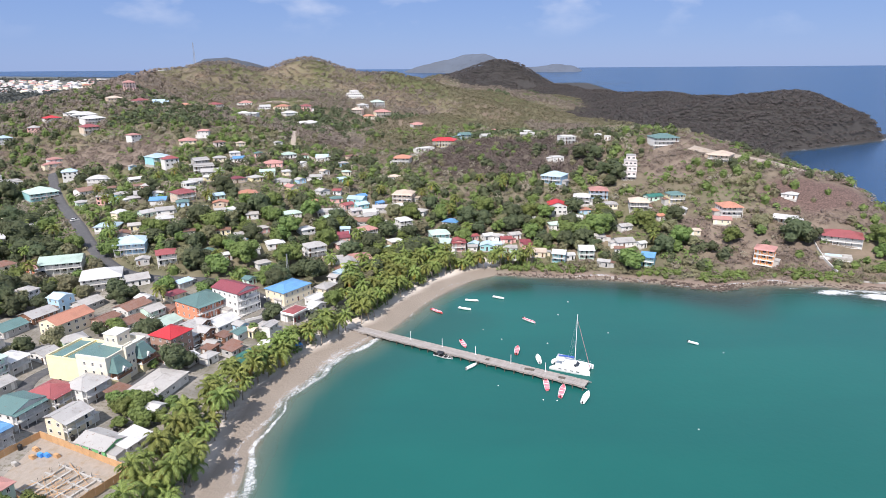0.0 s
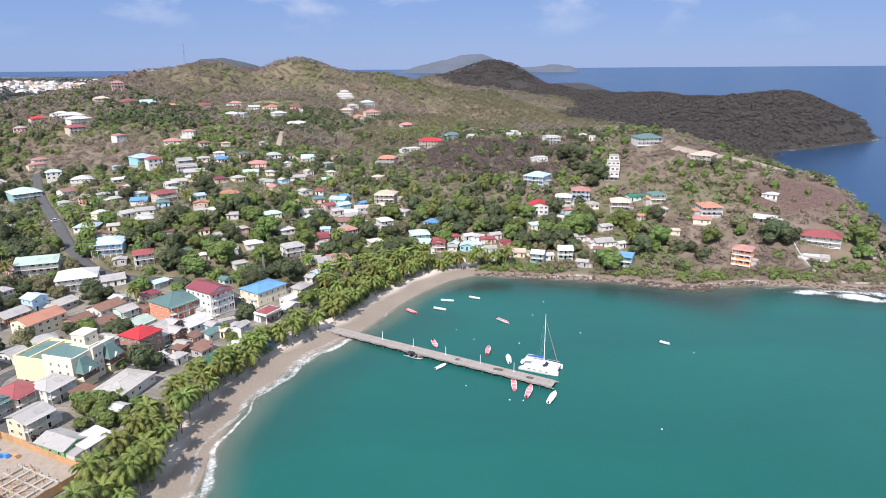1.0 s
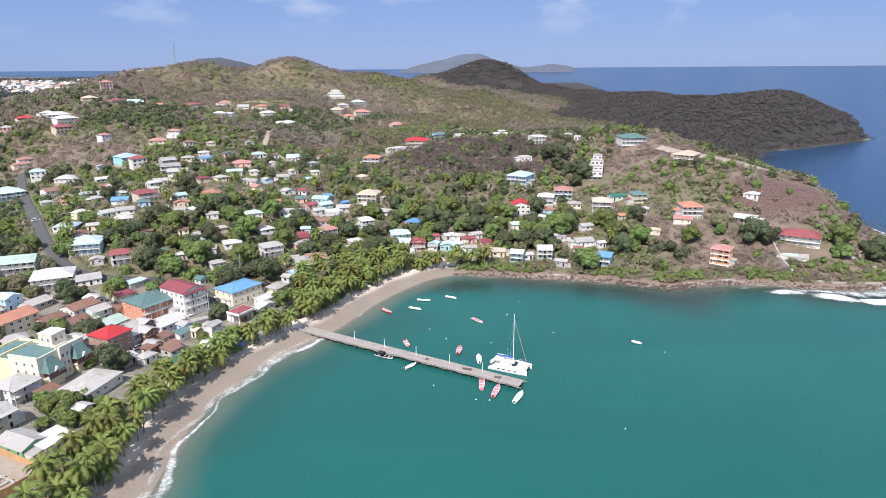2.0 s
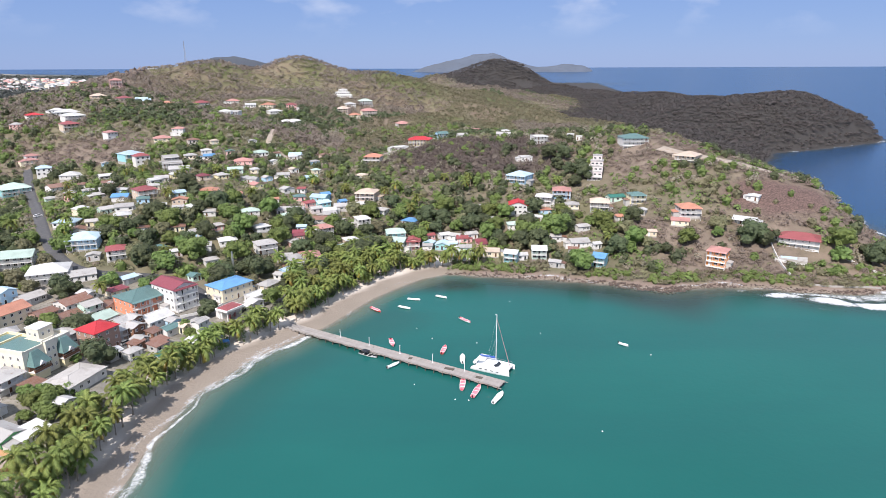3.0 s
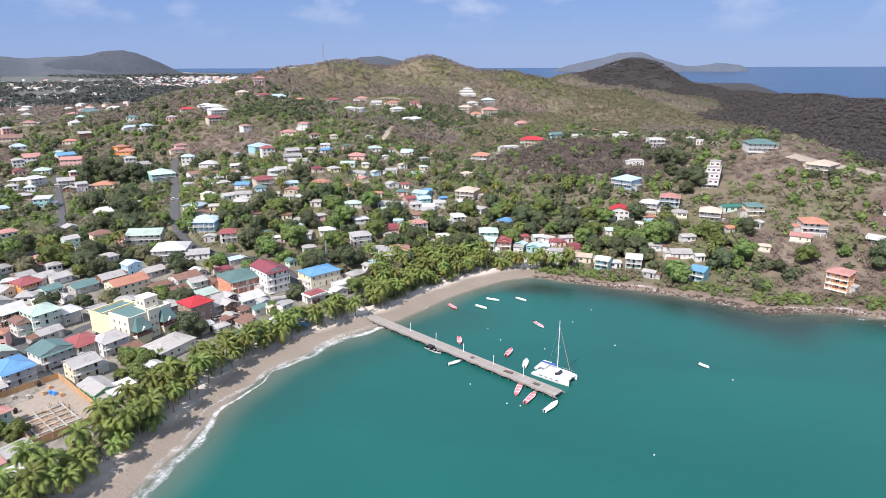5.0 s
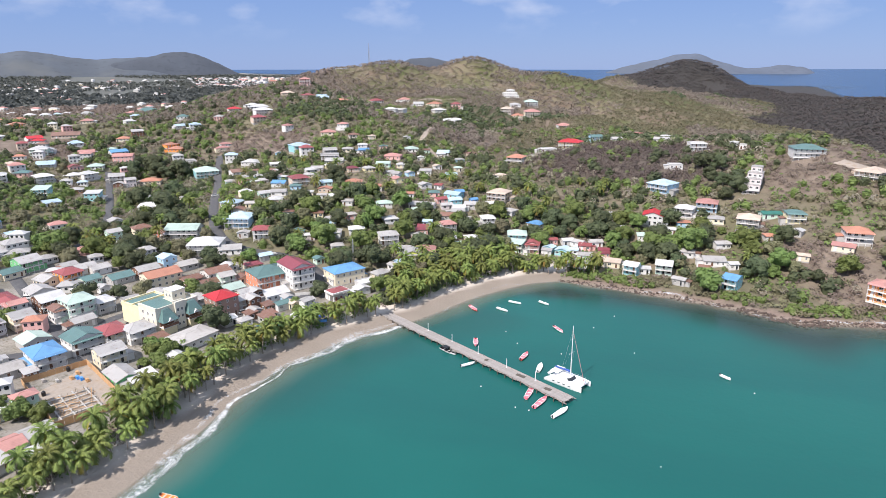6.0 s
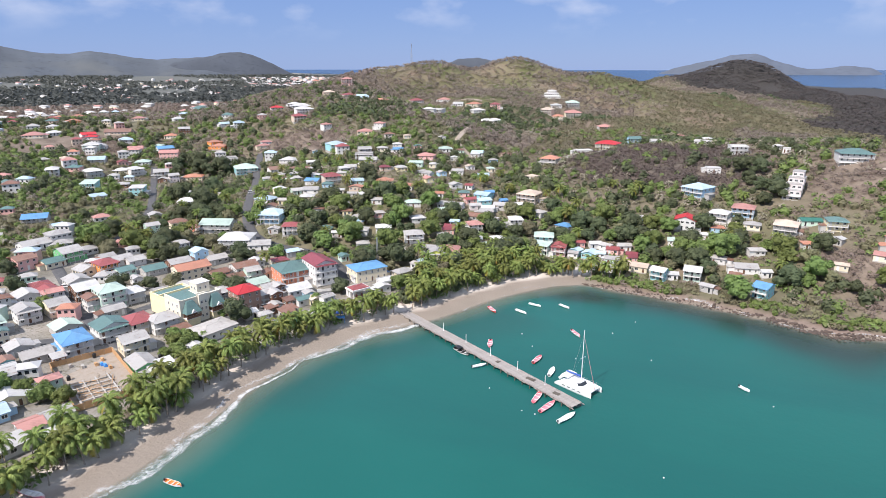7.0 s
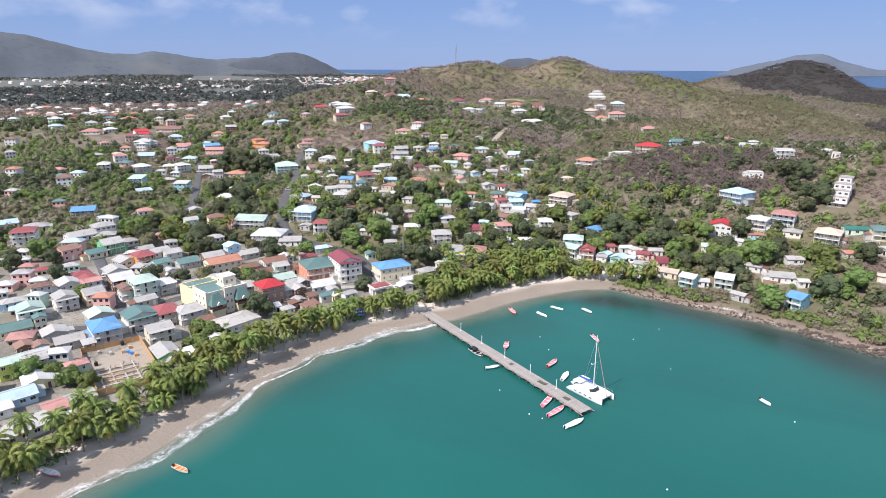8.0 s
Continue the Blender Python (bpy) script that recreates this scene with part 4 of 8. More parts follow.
def house(x, y, w, l, floors, turn, roof="grey", wall="white", kind="hip", balcony=0, stilts=0.0, rise=None, label="", near=True, z=None, storey=2.5, plain_form=False):
    """A house: front along -y of its own frame, turned by degrees. balcony: 0 none, 1 front gallery on the top floor, 2 galleries on every floor."""
    HOUSE_COUNT[0] += 1
    rng = random.Random(HOUSE_COUNT[0])
    sh = storey
    c, s_ = math.cos(radians(turn)), math.sin(radians(turn))
    corners = [ground_at(x + c * u * w / 2 - s_ * v * l / 2, y + s_ * u * w / 2 + c * v * l / 2) for u in (-1, 1) for v in (-1, 1)]
    zb = (max(corners) * 0.3 + min(corners) * 0.7 + 0.2 if z is None else z) + stilts
    depth = zb - min(corners) + 0.5
    KEEP_OUT.append((x, y, math.hypot(w, l) / 2 * 0.86 + 0.8))
    OUTLOOK.append((x, y, math.hypot(w, l) / 2 * 0.8))
    h = sh * floors
    rise = (0.19 * min(w, l) if kind != "shed" else 0.12 * l) if rise is None else rise
    words = label or f"{STOREY[floors]} {wall} house with {'an' if roof[0] in 'aeiou' else 'a'} {roof} {'concrete ' if kind == 'flat' and roof != 'concrete' else ''}{ROOF_WORD[kind]}"
    t = thing("house", pose(x, y, zb, 0, 0, turn), words, "house", "village houses")
    if stilts > 0.8:
        part("wall", wall_mesh(kind, w, l, h, rise, PAINT[wall], 0.25, CONCRETE), t)
        st = Solid()
        st.box(-0.15, -0.15, -depth - stilts, 0.15, 0.15, 0)
        leg = st.mesh("stilt", CONCRETE)
        for u in (-0.42, 0, 0.42):
            for v in (-0.42, 0.42):
                part("stilt", leg, t, pose(u * w, v * l, -0.25))
    else:
        part("wall", wall_mesh(kind, w, l, h, rise, PAINT[wall], depth, CONCRETE), t)
    over = 0.12 if kind == "flat" else 0.45
    part("roof", roof_mesh(kind, w, l, over, rise).mesh("roof", ROOF[roof]), t, pose(0, 0, h + 0.12 if kind != "flat" else h))
    win, door = WINDOWS[rng.randrange(3)], DOORS[rng.randrange(3)]
    nf, ns = max(2, round(w / 2.7)), max(1, round(l / 3.2))
    dslot = rng.randrange(nf)
    deck = 1.5
    for fl in range(floors):
        z0 = fl * sh
        for i in range(nf):
            px = -w / 2 + w * (i + 0.5) / nf
            if i == dslot and (fl == 0 or balcony):
                part("door", door, t, pose(px, -l / 2, z0 + 0.02))
            else:
                part("window", win, t, pose(px, -l / 2, z0 + 0.95))
        for i in range(ns):
            py = -l / 2 + l * (i + 0.5) / ns
            part("window", win, t, pose(w / 2, py, z0 + 0.95, 0, 0, 90))
            if near:
                part("window", win, t, pose(-w / 2, py, z0 + 0.95, 0, 0, -90))
        if balcony and (fl == floors - 1 or balcony == 2):
            if fl > 0 or stilts or balcony == 2:
                d = Solid()
                d.box(-w / 2 - 0.05, -l / 2 - deck, z0 - 0.16, w / 2 + 0.05, -l / 2 - 0.07, z0 - 0.004)
                deck_part = part("balcony_floor", d.mesh("balcony_floor", WHITE_TRIM), t)
                part("railing", rail_mesh(w, 0.95, WHITE_TRIM), deck_part, pose(0, -l / 2 - deck + 0.06, z0))
                part("railing", rail_mesh(deck - 0.16, 0.95, WHITE_TRIM), deck_part, pose(-w / 2 + 0.02, -l / 2 - deck / 2 - 0.02, z0, 0, 0, 90))
                part("railing", rail_mesh(deck - 0.16, 0.95, WHITE_TRIM), deck_part, pose(w / 2 - 0.02, -l / 2 - deck / 2 - 0.02, z0, 0, 0, 90))
    if not plain_form and w >= 5.0 and rng.random() < 0.6:
        side = rng.choice((-1, 1))
        aw, al, ah = rng.uniform(1.8, 3.0), l * rng.uniform(0.45, 0.8), 2.1
        y0 = rng.uniform(-l / 2 + 0.2, l / 2 - al - 0.2)
        s = Solid()
        x0, x1 = sorted((side * (w / 2 - 0.05), side * (w / 2 + aw)))
        s.box(x0, y0, -depth, x1, y0 + al, ah)
        part("annex_wall", s.mesh("annex_wall", PAINT[rng.choice((wall, wall, "grey", "white"))]), t)
        s = Solid()
        lo, hi = [(side * (w / 2 + aw + 0.3), ah + 0.02), (side * (w / 2 - 0.02), ah + 0.38)]
        ring = [(lo[0], y0 - 0.3, lo[1]), (lo[0], y0 + al + 0.3, lo[1]), (hi[0], y0 + al + 0.3, hi[1]), (hi[0], y0 - 0.3, hi[1])]
        s.add(ring + [(a, b, c - 0.07) for a, b, c in ring], [(0, 1, 2, 3), (7, 6, 5, 4), (0, 4, 5, 1), (1, 5, 6, 2), (2, 6, 7, 3), (3, 7, 4, 0)])
        part("annex_roof", s.mesh("annex_roof", ROOF[rng.choice((roof, "grey", "grey", "rusty", "white"))]), t)
    if balcony:
        pm = Solid()
        pm.box(-0.07, -0.07, (-depth if stilts < 0.8 else -depth - stilts), 0.07, 0.07, h)
        post = pm.mesh("post", WHITE_TRIM)
        n = max(2, round(w / 2.6))
        for i in range(n + 1):
            part("post", post, t, pose(-w / 2 + 0.1 + (w - 0.2) * i / n, -l / 2 - deck + 0.06, 0))
        cover = Solid()
        cover.add([(-w / 2 - 0.4, -l / 2 - deck - 0.35, h - 0.12), (w / 2 + 0.4, -l / 2 - deck - 0.35, h - 0.12), (w / 2 + 0.4, -l / 2 - 0.4, h + 0.16), (-w / 2 - 0.4, -l / 2 - 0.4, h + 0.16)], [(0, 1, 2, 3)])
        cover.add([(-w / 2 - 0.4, -l / 2 - deck - 0.35, h - 0.2), (w / 2 + 0.4, -l / 2 - deck - 0.35, h - 0.2), (w / 2 + 0.4, -l / 2 - 0.4, h + 0.08), (-w / 2 - 0.4, -l / 2 - 0.4, h + 0.08)], [(3, 2, 1, 0)])
        cover.box(-w / 2 - 0.4, -l / 2 - deck - 0.37, h - 0.24, w / 2 + 0.4, -l / 2 - deck - 0.33, h - 0.1)
        part("gallery_roof", cover.mesh("gallery_roof", ROOF[roof]), t)
    return t

# ---- roads ----
def road(name, pts, width, mat, label, up=0.10):
    """A strip draped on the ground, with slightly lowered edges."""
    v, f = [], []
    line = []
    for (ax, ay), (bx, by) in zip(pts, pts[1:]):
        n = max(1, int(math.hypot(bx - ax, by - ay) / 2.5))
        line += [(ax + (bx - ax) * k / n, ay + (by - ay) * k / n) for k in range(n)]
    line.append(pts[-1])
    for _ in range(6):
        line = [line[0]] + [tuple((a[i] + 2 * b[i] + c[i]) / 4 for i in (0, 1)) for a, b, c in zip(line, line[1:], line[2:])] + [line[-1]]
    L = np.array(line)
    D = np.gradient(L, axis=0)
    D /= np.linalg.norm(D, axis=1)[:, None] + 1e-9
    N = np.stack([D[:, 1], -D[:, 0]], 1)
    for k, u in enumerate((-1, -0.9, -0.35, 0.35, 0.9, 1)):
        p = L + N * (u * width / 2)
        z = np.maximum(ground(p[:, 0], p[:, 1]), ground(L[:, 0], L[:, 1]) - 0.2) + (up if abs(u) < 1 else -0.4)
        v.append(np.stack([p[:, 0], p[:, 1], z], 1))
    n = len(L)
    vs = np.concatenate(v)
    for k in range(5):
        for i in range(n - 1):
            f.append((k * n + i, (k + 1) * n + i, (k + 1) * n + i + 1, k * n + i + 1))
    for q in line[::2]:
        KEEP_OUT.append((*q, width / 2 + 0.3))
    return tagged(new(name, mesh_of(name, vs, f, mat, None, True)), label, "road", kind="structure")


# ---- jetty ----
J0, J1 = Vector((-40.5, 223.0)), Vector((42.0, 173.7))
J_LEN = (J1 - J0).length
J_ANG = math.degrees(math.atan2(J1.y - J0.y, J1.x - J0.x))
JW = 4.0
jetty = thing("jetty", pose(J0.x, J0.y, 1.35, 0, 0, J_ANG), "long weathered timber jetty on dark piles", "jetty")
pl = Solid()
pl.box(0, -JW / 2, -0.05, 0.27, JW / 2, 0.02)
plank_me = pl.mesh("plank", PLANK)
n_planks = 300
for i in range(n_planks):
    part("plank", plank_me, jetty, pose(J_LEN * i / n_planks, random.uniform(-0.04, 0.04), random.uniform(-0.012, 0.012)))
for yy in (-JW / 2 + 0.1, 0.0, JW / 2 - 0.1):
    b = Solid()
    b.box(0, yy - 0.11, -0.42, J_LEN, yy + 0.11, -0.06)
    part("beam", b.mesh("beam", PLANK), jetty)
for yy in (-JW / 2 - 0.09, JW / 2 + 0.09):
    b = Solid()
    b.box(0.3, yy - 0.07, 0.03, J_LEN, yy + 0.07, 0.20)
    part("kerb_beam", b.mesh("kerb_beam", PLANK), jetty)
pile = Solid()
pile.bar((0, 0, -5.5), (0, 0, 0.0), 0.17, 0.15, 8)
pile_me = pile.mesh("pile", PILE)
for i in range(30):
    for yy in (-JW / 2 - 0.25, JW / 2 + 0.25):
        part("pile", pile_me, jetty, pose(1.5 + (J_LEN - 2) * i / 29, yy, 0.05))
for i in range(30):
    b = Solid()
    x0 = 1.5 + (J_LEN - 2) * i / 29
    b.box(x0 - 0.12, -JW / 2 - 0.3, -0.68, x0 + 0.12, JW / 2 + 0.3, -0.43)
    part("cross_beam", b.mesh("cross_beam", PILE), jetty)
    if i % 2:
        for yy in (-JW / 2 - 0.30, JW / 2 + 0.30):
            f_ = Solid()
            f_.box(x0 - 1.4, yy - 0.06, -0.35, x0 + 1.4, yy + 0.06, -0.15)
            part("fender_board", f_.mesh("fender_board", PLANK), jetty)


def on_jetty(along, across):
    d = Vector((math.cos(radians(J_ANG)), math.sin(radians(J_ANG))))
    p = J0 + d * along + Vector((-d.y, d.x)) * across
    return p.x, p.y


for along in (31, 44, 57, 70, 82):
    s = Solid()
    s.bar((0, 0, 0), (0, 0, 2.9), 0.10, 0.09, 8).bar((0, 0, 2.9), (0, 0, 3.05), 0.13, 0.10, 8).box(-0.2, -0.2, 0, 0.2, 0.2, 0.06)
    p = thing("lamp_post", pose(*on_jetty(along * J_LEN / 96, 1.6), 1.375, 0, 0, J_ANG), "slim white lamp post on the jetty", "lamp post", "jetty lamps")
    part("post", s.mesh("post", GELCOAT), p)
for along, across, wd in ((77, 0.5, 3.2), (88, 0.2, 2.2), (62, 0.4, 1.2)):
    s = Solid()
    s.box(-wd / 2, -0.7, 0, wd / 2, 0.7, 0.10).box(-wd / 2 + 0.2, -0.5, 0.10, wd / 2 - 0.3, 0.45, 0.19)
    thing("net_heap", pose(*on_jetty(along * J_LEN / 96, across), 1.372, 0, 0, J_ANG + 8), "dark heap of folded fishing net", "fishing net", "", s.mesh("net_heap", PILE))


# ---- boats ----
def hull(length, beam, depth, sheer=0.25, n=9, stern=0.72):
    """Open hull with thickness: outer skin, inner skin and gunwale; bow at +x."""
    o, i_ = [], []
    for k in range(n):
        u = k / (n - 1)
        x = -length / 2 + length * u
        w = beam / 2 * (stern + (1 - stern) * math.sin(math.pi * min(1, u * 1.3) / 2)) * (1 - max(0, (u - 0.55) / 0.45) ** 2.2)
        w = max(w, 0.02)
        top = depth * (0.6 + sheer * (2 * abs(u - 0.42)) ** 1.8)
        keel = -depth * 0.35 * (1 - max(0, (u - 0.7) / 0.3) ** 2)
        row = lambda q, zt, zk: [(x, -w * q, zt), (x, -w * 0.82 * q, zt * 0.25), (x, 0, zk), (x, w * 0.82 * q, zt * 0.25), (x, w * q, zt)]
        o.append(row(1.0, top, keel))
        i_.append(row(0.86, top - 0.01, 0.03))
    s = Solid()
    for rows, flip in ((o, False), (i_, True)):
        vs = [p for r in rows for p in r]
        fs = []
        for k in range(n - 1):
            for j in range(4):
                q = (k * 5 + j, k * 5 + j + 1, (k + 1) * 5 + j + 1, (k + 1) * 5 + j)
                fs.append(q[::-1] if not flip else q)
        fs.append((0, 1, 2, 3, 4) if not flip else (4, 3, 2, 1, 0))
        s.add(vs, fs, 1 if flip else 0)
    for j in (0, 4):
        for k in range(n - 1):
            s.add([o[k][j], o[k + 1][j], i_[k + 1][j], i_[k][j]], [(0, 1, 2, 3), (3, 2, 1, 0)], 2)
    return s


def boat(x, y, turn, length, beam, out, inn, label, motor=True):
    t = thing("boat", pose(x, y, 0.12, 0, 0, turn), label, "boat", "moored boats")
    part("hull", hull(length, beam, 0.75).mesh("hull", [out, inn, WHITE_TRIM]), t)
    for u in (-0.28, 0.0, 0.22):
        s = Solid()
        s.box(u * length - 0.14, -beam * 0.40, 0.30, u * length + 0.14, beam * 0.40, 0.36)
        part("thwart", s.mesh("thwart", WHITE_TRIM), t)
    if motor:
        s = Solid()
        s.box(-length / 2 - 0.28, -0.16, 0.35, -length / 2 + 0.05, 0.16, 0.85).box(-length / 2 - 0.2, -0.07, -0.5, -length / 2 - 0.06, 0.07, 0.35)
        part("outboard_motor", s.mesh("outboard_motor", BLACK), t)

# ---- sailing catamaran ----
def catamaran(x, y, turn):
    t = thing("catamaran", pose(x, y, 0, 0, 0, turn), "white sailing catamaran with bare mast and blue sail cover", "sailing boat")
    L, B = 13.2, 7.0
    for side, yy in ((-1, -B / 2 + 0.8), (1, B / 2 - 0.8)):
        s = Solid()
        rows, n = [], 13
        for k in range(n):
            u = k / (n - 1)
            xx = -L / 2 + L * u
            w = 0.80 * (0.8 + 0.2 * math.sin(math.pi * u)) * (1 - max(0, (u - 0.6) / 0.4) ** 2 * 0.96)
            top = 1.55 + 0.15 * u if u > 0.12 else 0.6 + 0.95 * u / 0.12
            rows.append([(xx, yy - w, top), (xx, yy - w * 0.9, 0.5), (xx, yy - w * 0.35, -0.5), (xx, yy + w * 0.35, -0.5), (xx, yy + w * 0.9, 0.5), (xx, yy + w, top)])
        fs = []
        for k in range(n - 1):
            for j in range(6):
                fs.append((k * 6 + j, (k + 1) * 6 + j, (k + 1) * 6 + (j + 1) % 6, k * 6 + (j + 1) % 6)[::-1])
        fs += [tuple(range(6)), tuple(range((n - 1) * 6 + 5, (n - 1) * 6 - 1, -1))]
        s.add([p for r in rows for p in r], fs)
        side_hull = part("hull", s.mesh("hull", GELCOAT, False), t)
        g = Solid()
        for k in range(4):
            g.box(-3.4 + 1.9 * k, yy + side * 0.79, 0.95, -2.5 + 1.9 * k, yy + side * 0.83, 1.2)
        part("hull_window", g.mesh("hull_window", GLASS), side_hull)
    s = Solid()
    s.box(-5.0, -B / 2 + 1.5, 0.75, 3.2, B / 2 - 1.5, 1.58)
    part("bridge_deck", s.mesh("bridge_deck", GELCOAT), t)
    s = Solid()
    lo = [(-2.6, -2.35), (1.7, -2.1), (2.8, -1.2), (2.8, 1.2), (1.7, 2.1), (-2.6, 2.35)]
    hi = [(-2.7, -2.15), (0.7, -1.8), (1.3, -1.0), (1.3, 1.0), (0.7, 1.8), (-2.7, 2.15)]
    s.add([(a, b, 1.59) for a, b in lo] + [(a, b, 2.75) for a, b in hi], [(i, (i + 1) % 6, 6 + (i + 1) % 6, 6 + i) for i in range(6)] + [tuple(range(6, 12))])
    cabin = part("cabin", s.mesh("cabin", GELCOAT), t)
    g = Solid()
    for i in range(1, 4):
        (a, b), (c, d), (e, f), (p, q) = lo[i], lo[i + 1], hi[i + 1], hi[i]
        up = lambda m, w, u: (m + (w - m) * u)
        A = [(up(a, p, 0.25) * 1.012, up(b, q, 0.25) * 1.012, 1.93), (up(c, e, 0.25) * 1.012, up(d, f, 0.25) * 1.012, 1.93), (up(c, e, 0.85) * 1.03, up(d, f, 0.85) * 1.03, 2.56), (up(a, p, 0.85) * 1.03, up(b, q, 0.85) * 1.03, 2.56)]
        g.add(A, [(0, 1, 2, 3)])
    part("cabin_window", g.mesh("cabin_window", GLASS), cabin)
    s = Solid()
    s.box(-5.1, -2.3, 3.30, -2.2, 2.3, 3.40).bar((-4.9, -2.1, 1.55), (-4.9, -2.1, 3.3), 0.05).bar((-4.9, 2.1, 1.55), (-4.9, 2.1, 3.3), 0.05).bar((-2.6, -2.1, 2.7), (-2.6, -2.1, 3.3), 0.05).bar((-2.6, 2.1, 2.7), (-2.6, 2.1, 3.3), 0.05)
    part("bimini_top", s.mesh("bimini_top", GELCOAT), t)
    s = Solid()
    s.bar((1.0, 0, 2.7), (1.0, 0, 19.5), 0.14, 0.10, 8).bar((1.0, -1.4, 10.5), (1.0, 1.4, 10.5), 0.05, 0.05, 6)
    part("mast", s.mesh("mast", GELCOAT), t)
    s = Solid()
    s.bar((0.9, 0, 3.9), (-4.8, 0, 3.9), 0.10, 0.10, 8)
    boom = part("boom", s.mesh("boom", ALLOY), t)
    s = Solid()
    s.bar((0.7, 0, 4.25), (-4.5, 0, 4.15), 0.36, 0.22, 8)
    part("sail_cover", s.mesh("sail_cover", BLUE_CLOTH), boom, None, "blue canvas sail cover")
    s = Solid()
    s.bar((6.0, 0, 1.6), (1.1, 0, 17.5), 0.09, 0.05, 6)
    part("furled_jib", s.mesh("furled_jib", plain("furled_sail", (0.45, 0.25, 0.25), 0.9)), t)
    s = Solid()
    for e in ((-1.2, -3.3, 1.6), (-1.2, 3.3, 1.6)):
        s.bar((1.0, 0, 18.5), e, 0.02, 0.02, 4).bar((1.0, -1.4 if e[1] < 0 else 1.4, 10.5), e, 0.015, 0.015, 4)
    part("shroud", s.mesh("shroud", ALLOY), t)
    s = Solid()
    s.box(6.0 - 0.08, -B / 2 + 1.0, 1.3, 6.0 + 0.08, B / 2 - 1.0, 1.5)
    part("front_beam", s.mesh("front_beam", ALLOY), t)
    s = Solid()
    s.box(3.2, -B / 2 + 1.55, 1.38, 5.9, B / 2 - 1.55, 1.42)
    part("trampoline", s.mesh("trampoline", GELCOAT), t)
    s = Solid()
    for side in (-1, 1):
        y0 = side * (B / 2 - 0.15)
        for k in range(9):
            s.bar((-4.5 + 1.25 * k, y0, 1.55), (-4.5 + 1.25 * k, y0, 2.2), 0.02, 0.02, 4)
        s.bar((-4.5, y0, 2.2), (5.5, y0, 2.2), 0.015, 0.015, 4)
    part("guard_rail", s.mesh("guard_rail", ALLOY), t)
    s = hull(3.0, 1.5, 0.5).mesh("tender", [GELCOAT, GELCOAT, ALLOY])
    part("tender", s, t, pose(-6.1, 0.2, 1.3, 0, 0, 90), "small grey tender hung at the stern")

# ---- distance ----
def far_range(name, r, crest, depth, mat, label):
    """A far ridge as a land form with spurs and gullies: crest as (azimuth, elevation) in degrees seen from the bay."""
    n_az, n_in = 150, 15
    az = np.linspace(crest[0][0], crest[-1][0], n_az)
    el = np.interp(az, [c[0] for c in crest], [c[1] for c in crest])
    el = np.convolve(np.pad(el, 4, "edge"), np.ones(9) / 9, "valid")
    el = el + 0.018 * np.sin(az * 3.1) + 0.010 * np.sin(az * 7.3 + 1)
    v, f = [], []
    base = 95 + math.tan(radians(-1.6)) * r
    for i, (a, e) in enumerate(zip(az, el)):
        top = 95 + math.tan(radians(e)) * r
        for j in range(n_in):
            u = j / (n_in - 3)
            h = math.sin(min(u, 1) * math.pi / 2) ** 1.5 if u <= 1 else 1 - 0.9 * (u - 1) / 0.17
            spur = (1 - u) * u * 4 if u < 1 else 0
            h += spur * (0.02 * math.sin(a * 0.9 + 3.5 * u) + 0.012 * math.sin(a * 1.9 - 5 * u))
            rr = r + depth * (u - 1)
            v.append((35 + rr * math.sin(radians(a)), 8 + rr * math.cos(radians(a)), base + (top - base) * h))
    for i in range(n_az - 1):
        for j in range(n_in - 1):
            f.append((i * n_in + j, (i + 1) * n_in + j, (i + 1) * n_in + j + 1, i * n_in + j + 1))
    return tagged(new(name, mesh_of(name, v, f, mat, None, True)), label, "hills", kind="structure")


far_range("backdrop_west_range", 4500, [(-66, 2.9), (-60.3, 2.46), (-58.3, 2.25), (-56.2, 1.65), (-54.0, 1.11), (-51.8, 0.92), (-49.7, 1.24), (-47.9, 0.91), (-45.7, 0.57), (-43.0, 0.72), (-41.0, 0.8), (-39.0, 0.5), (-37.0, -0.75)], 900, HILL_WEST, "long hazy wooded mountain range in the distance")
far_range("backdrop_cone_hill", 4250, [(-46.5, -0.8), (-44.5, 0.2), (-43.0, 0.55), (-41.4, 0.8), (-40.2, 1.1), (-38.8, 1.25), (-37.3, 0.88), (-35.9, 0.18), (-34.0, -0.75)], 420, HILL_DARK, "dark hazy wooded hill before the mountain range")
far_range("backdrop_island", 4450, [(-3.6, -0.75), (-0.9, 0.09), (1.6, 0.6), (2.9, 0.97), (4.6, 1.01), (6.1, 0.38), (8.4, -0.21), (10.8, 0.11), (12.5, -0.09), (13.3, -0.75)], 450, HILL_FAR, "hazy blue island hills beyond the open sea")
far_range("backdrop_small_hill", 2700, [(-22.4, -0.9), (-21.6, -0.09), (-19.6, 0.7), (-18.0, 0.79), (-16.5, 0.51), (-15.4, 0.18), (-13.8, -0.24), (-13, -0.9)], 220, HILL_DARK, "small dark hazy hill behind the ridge")

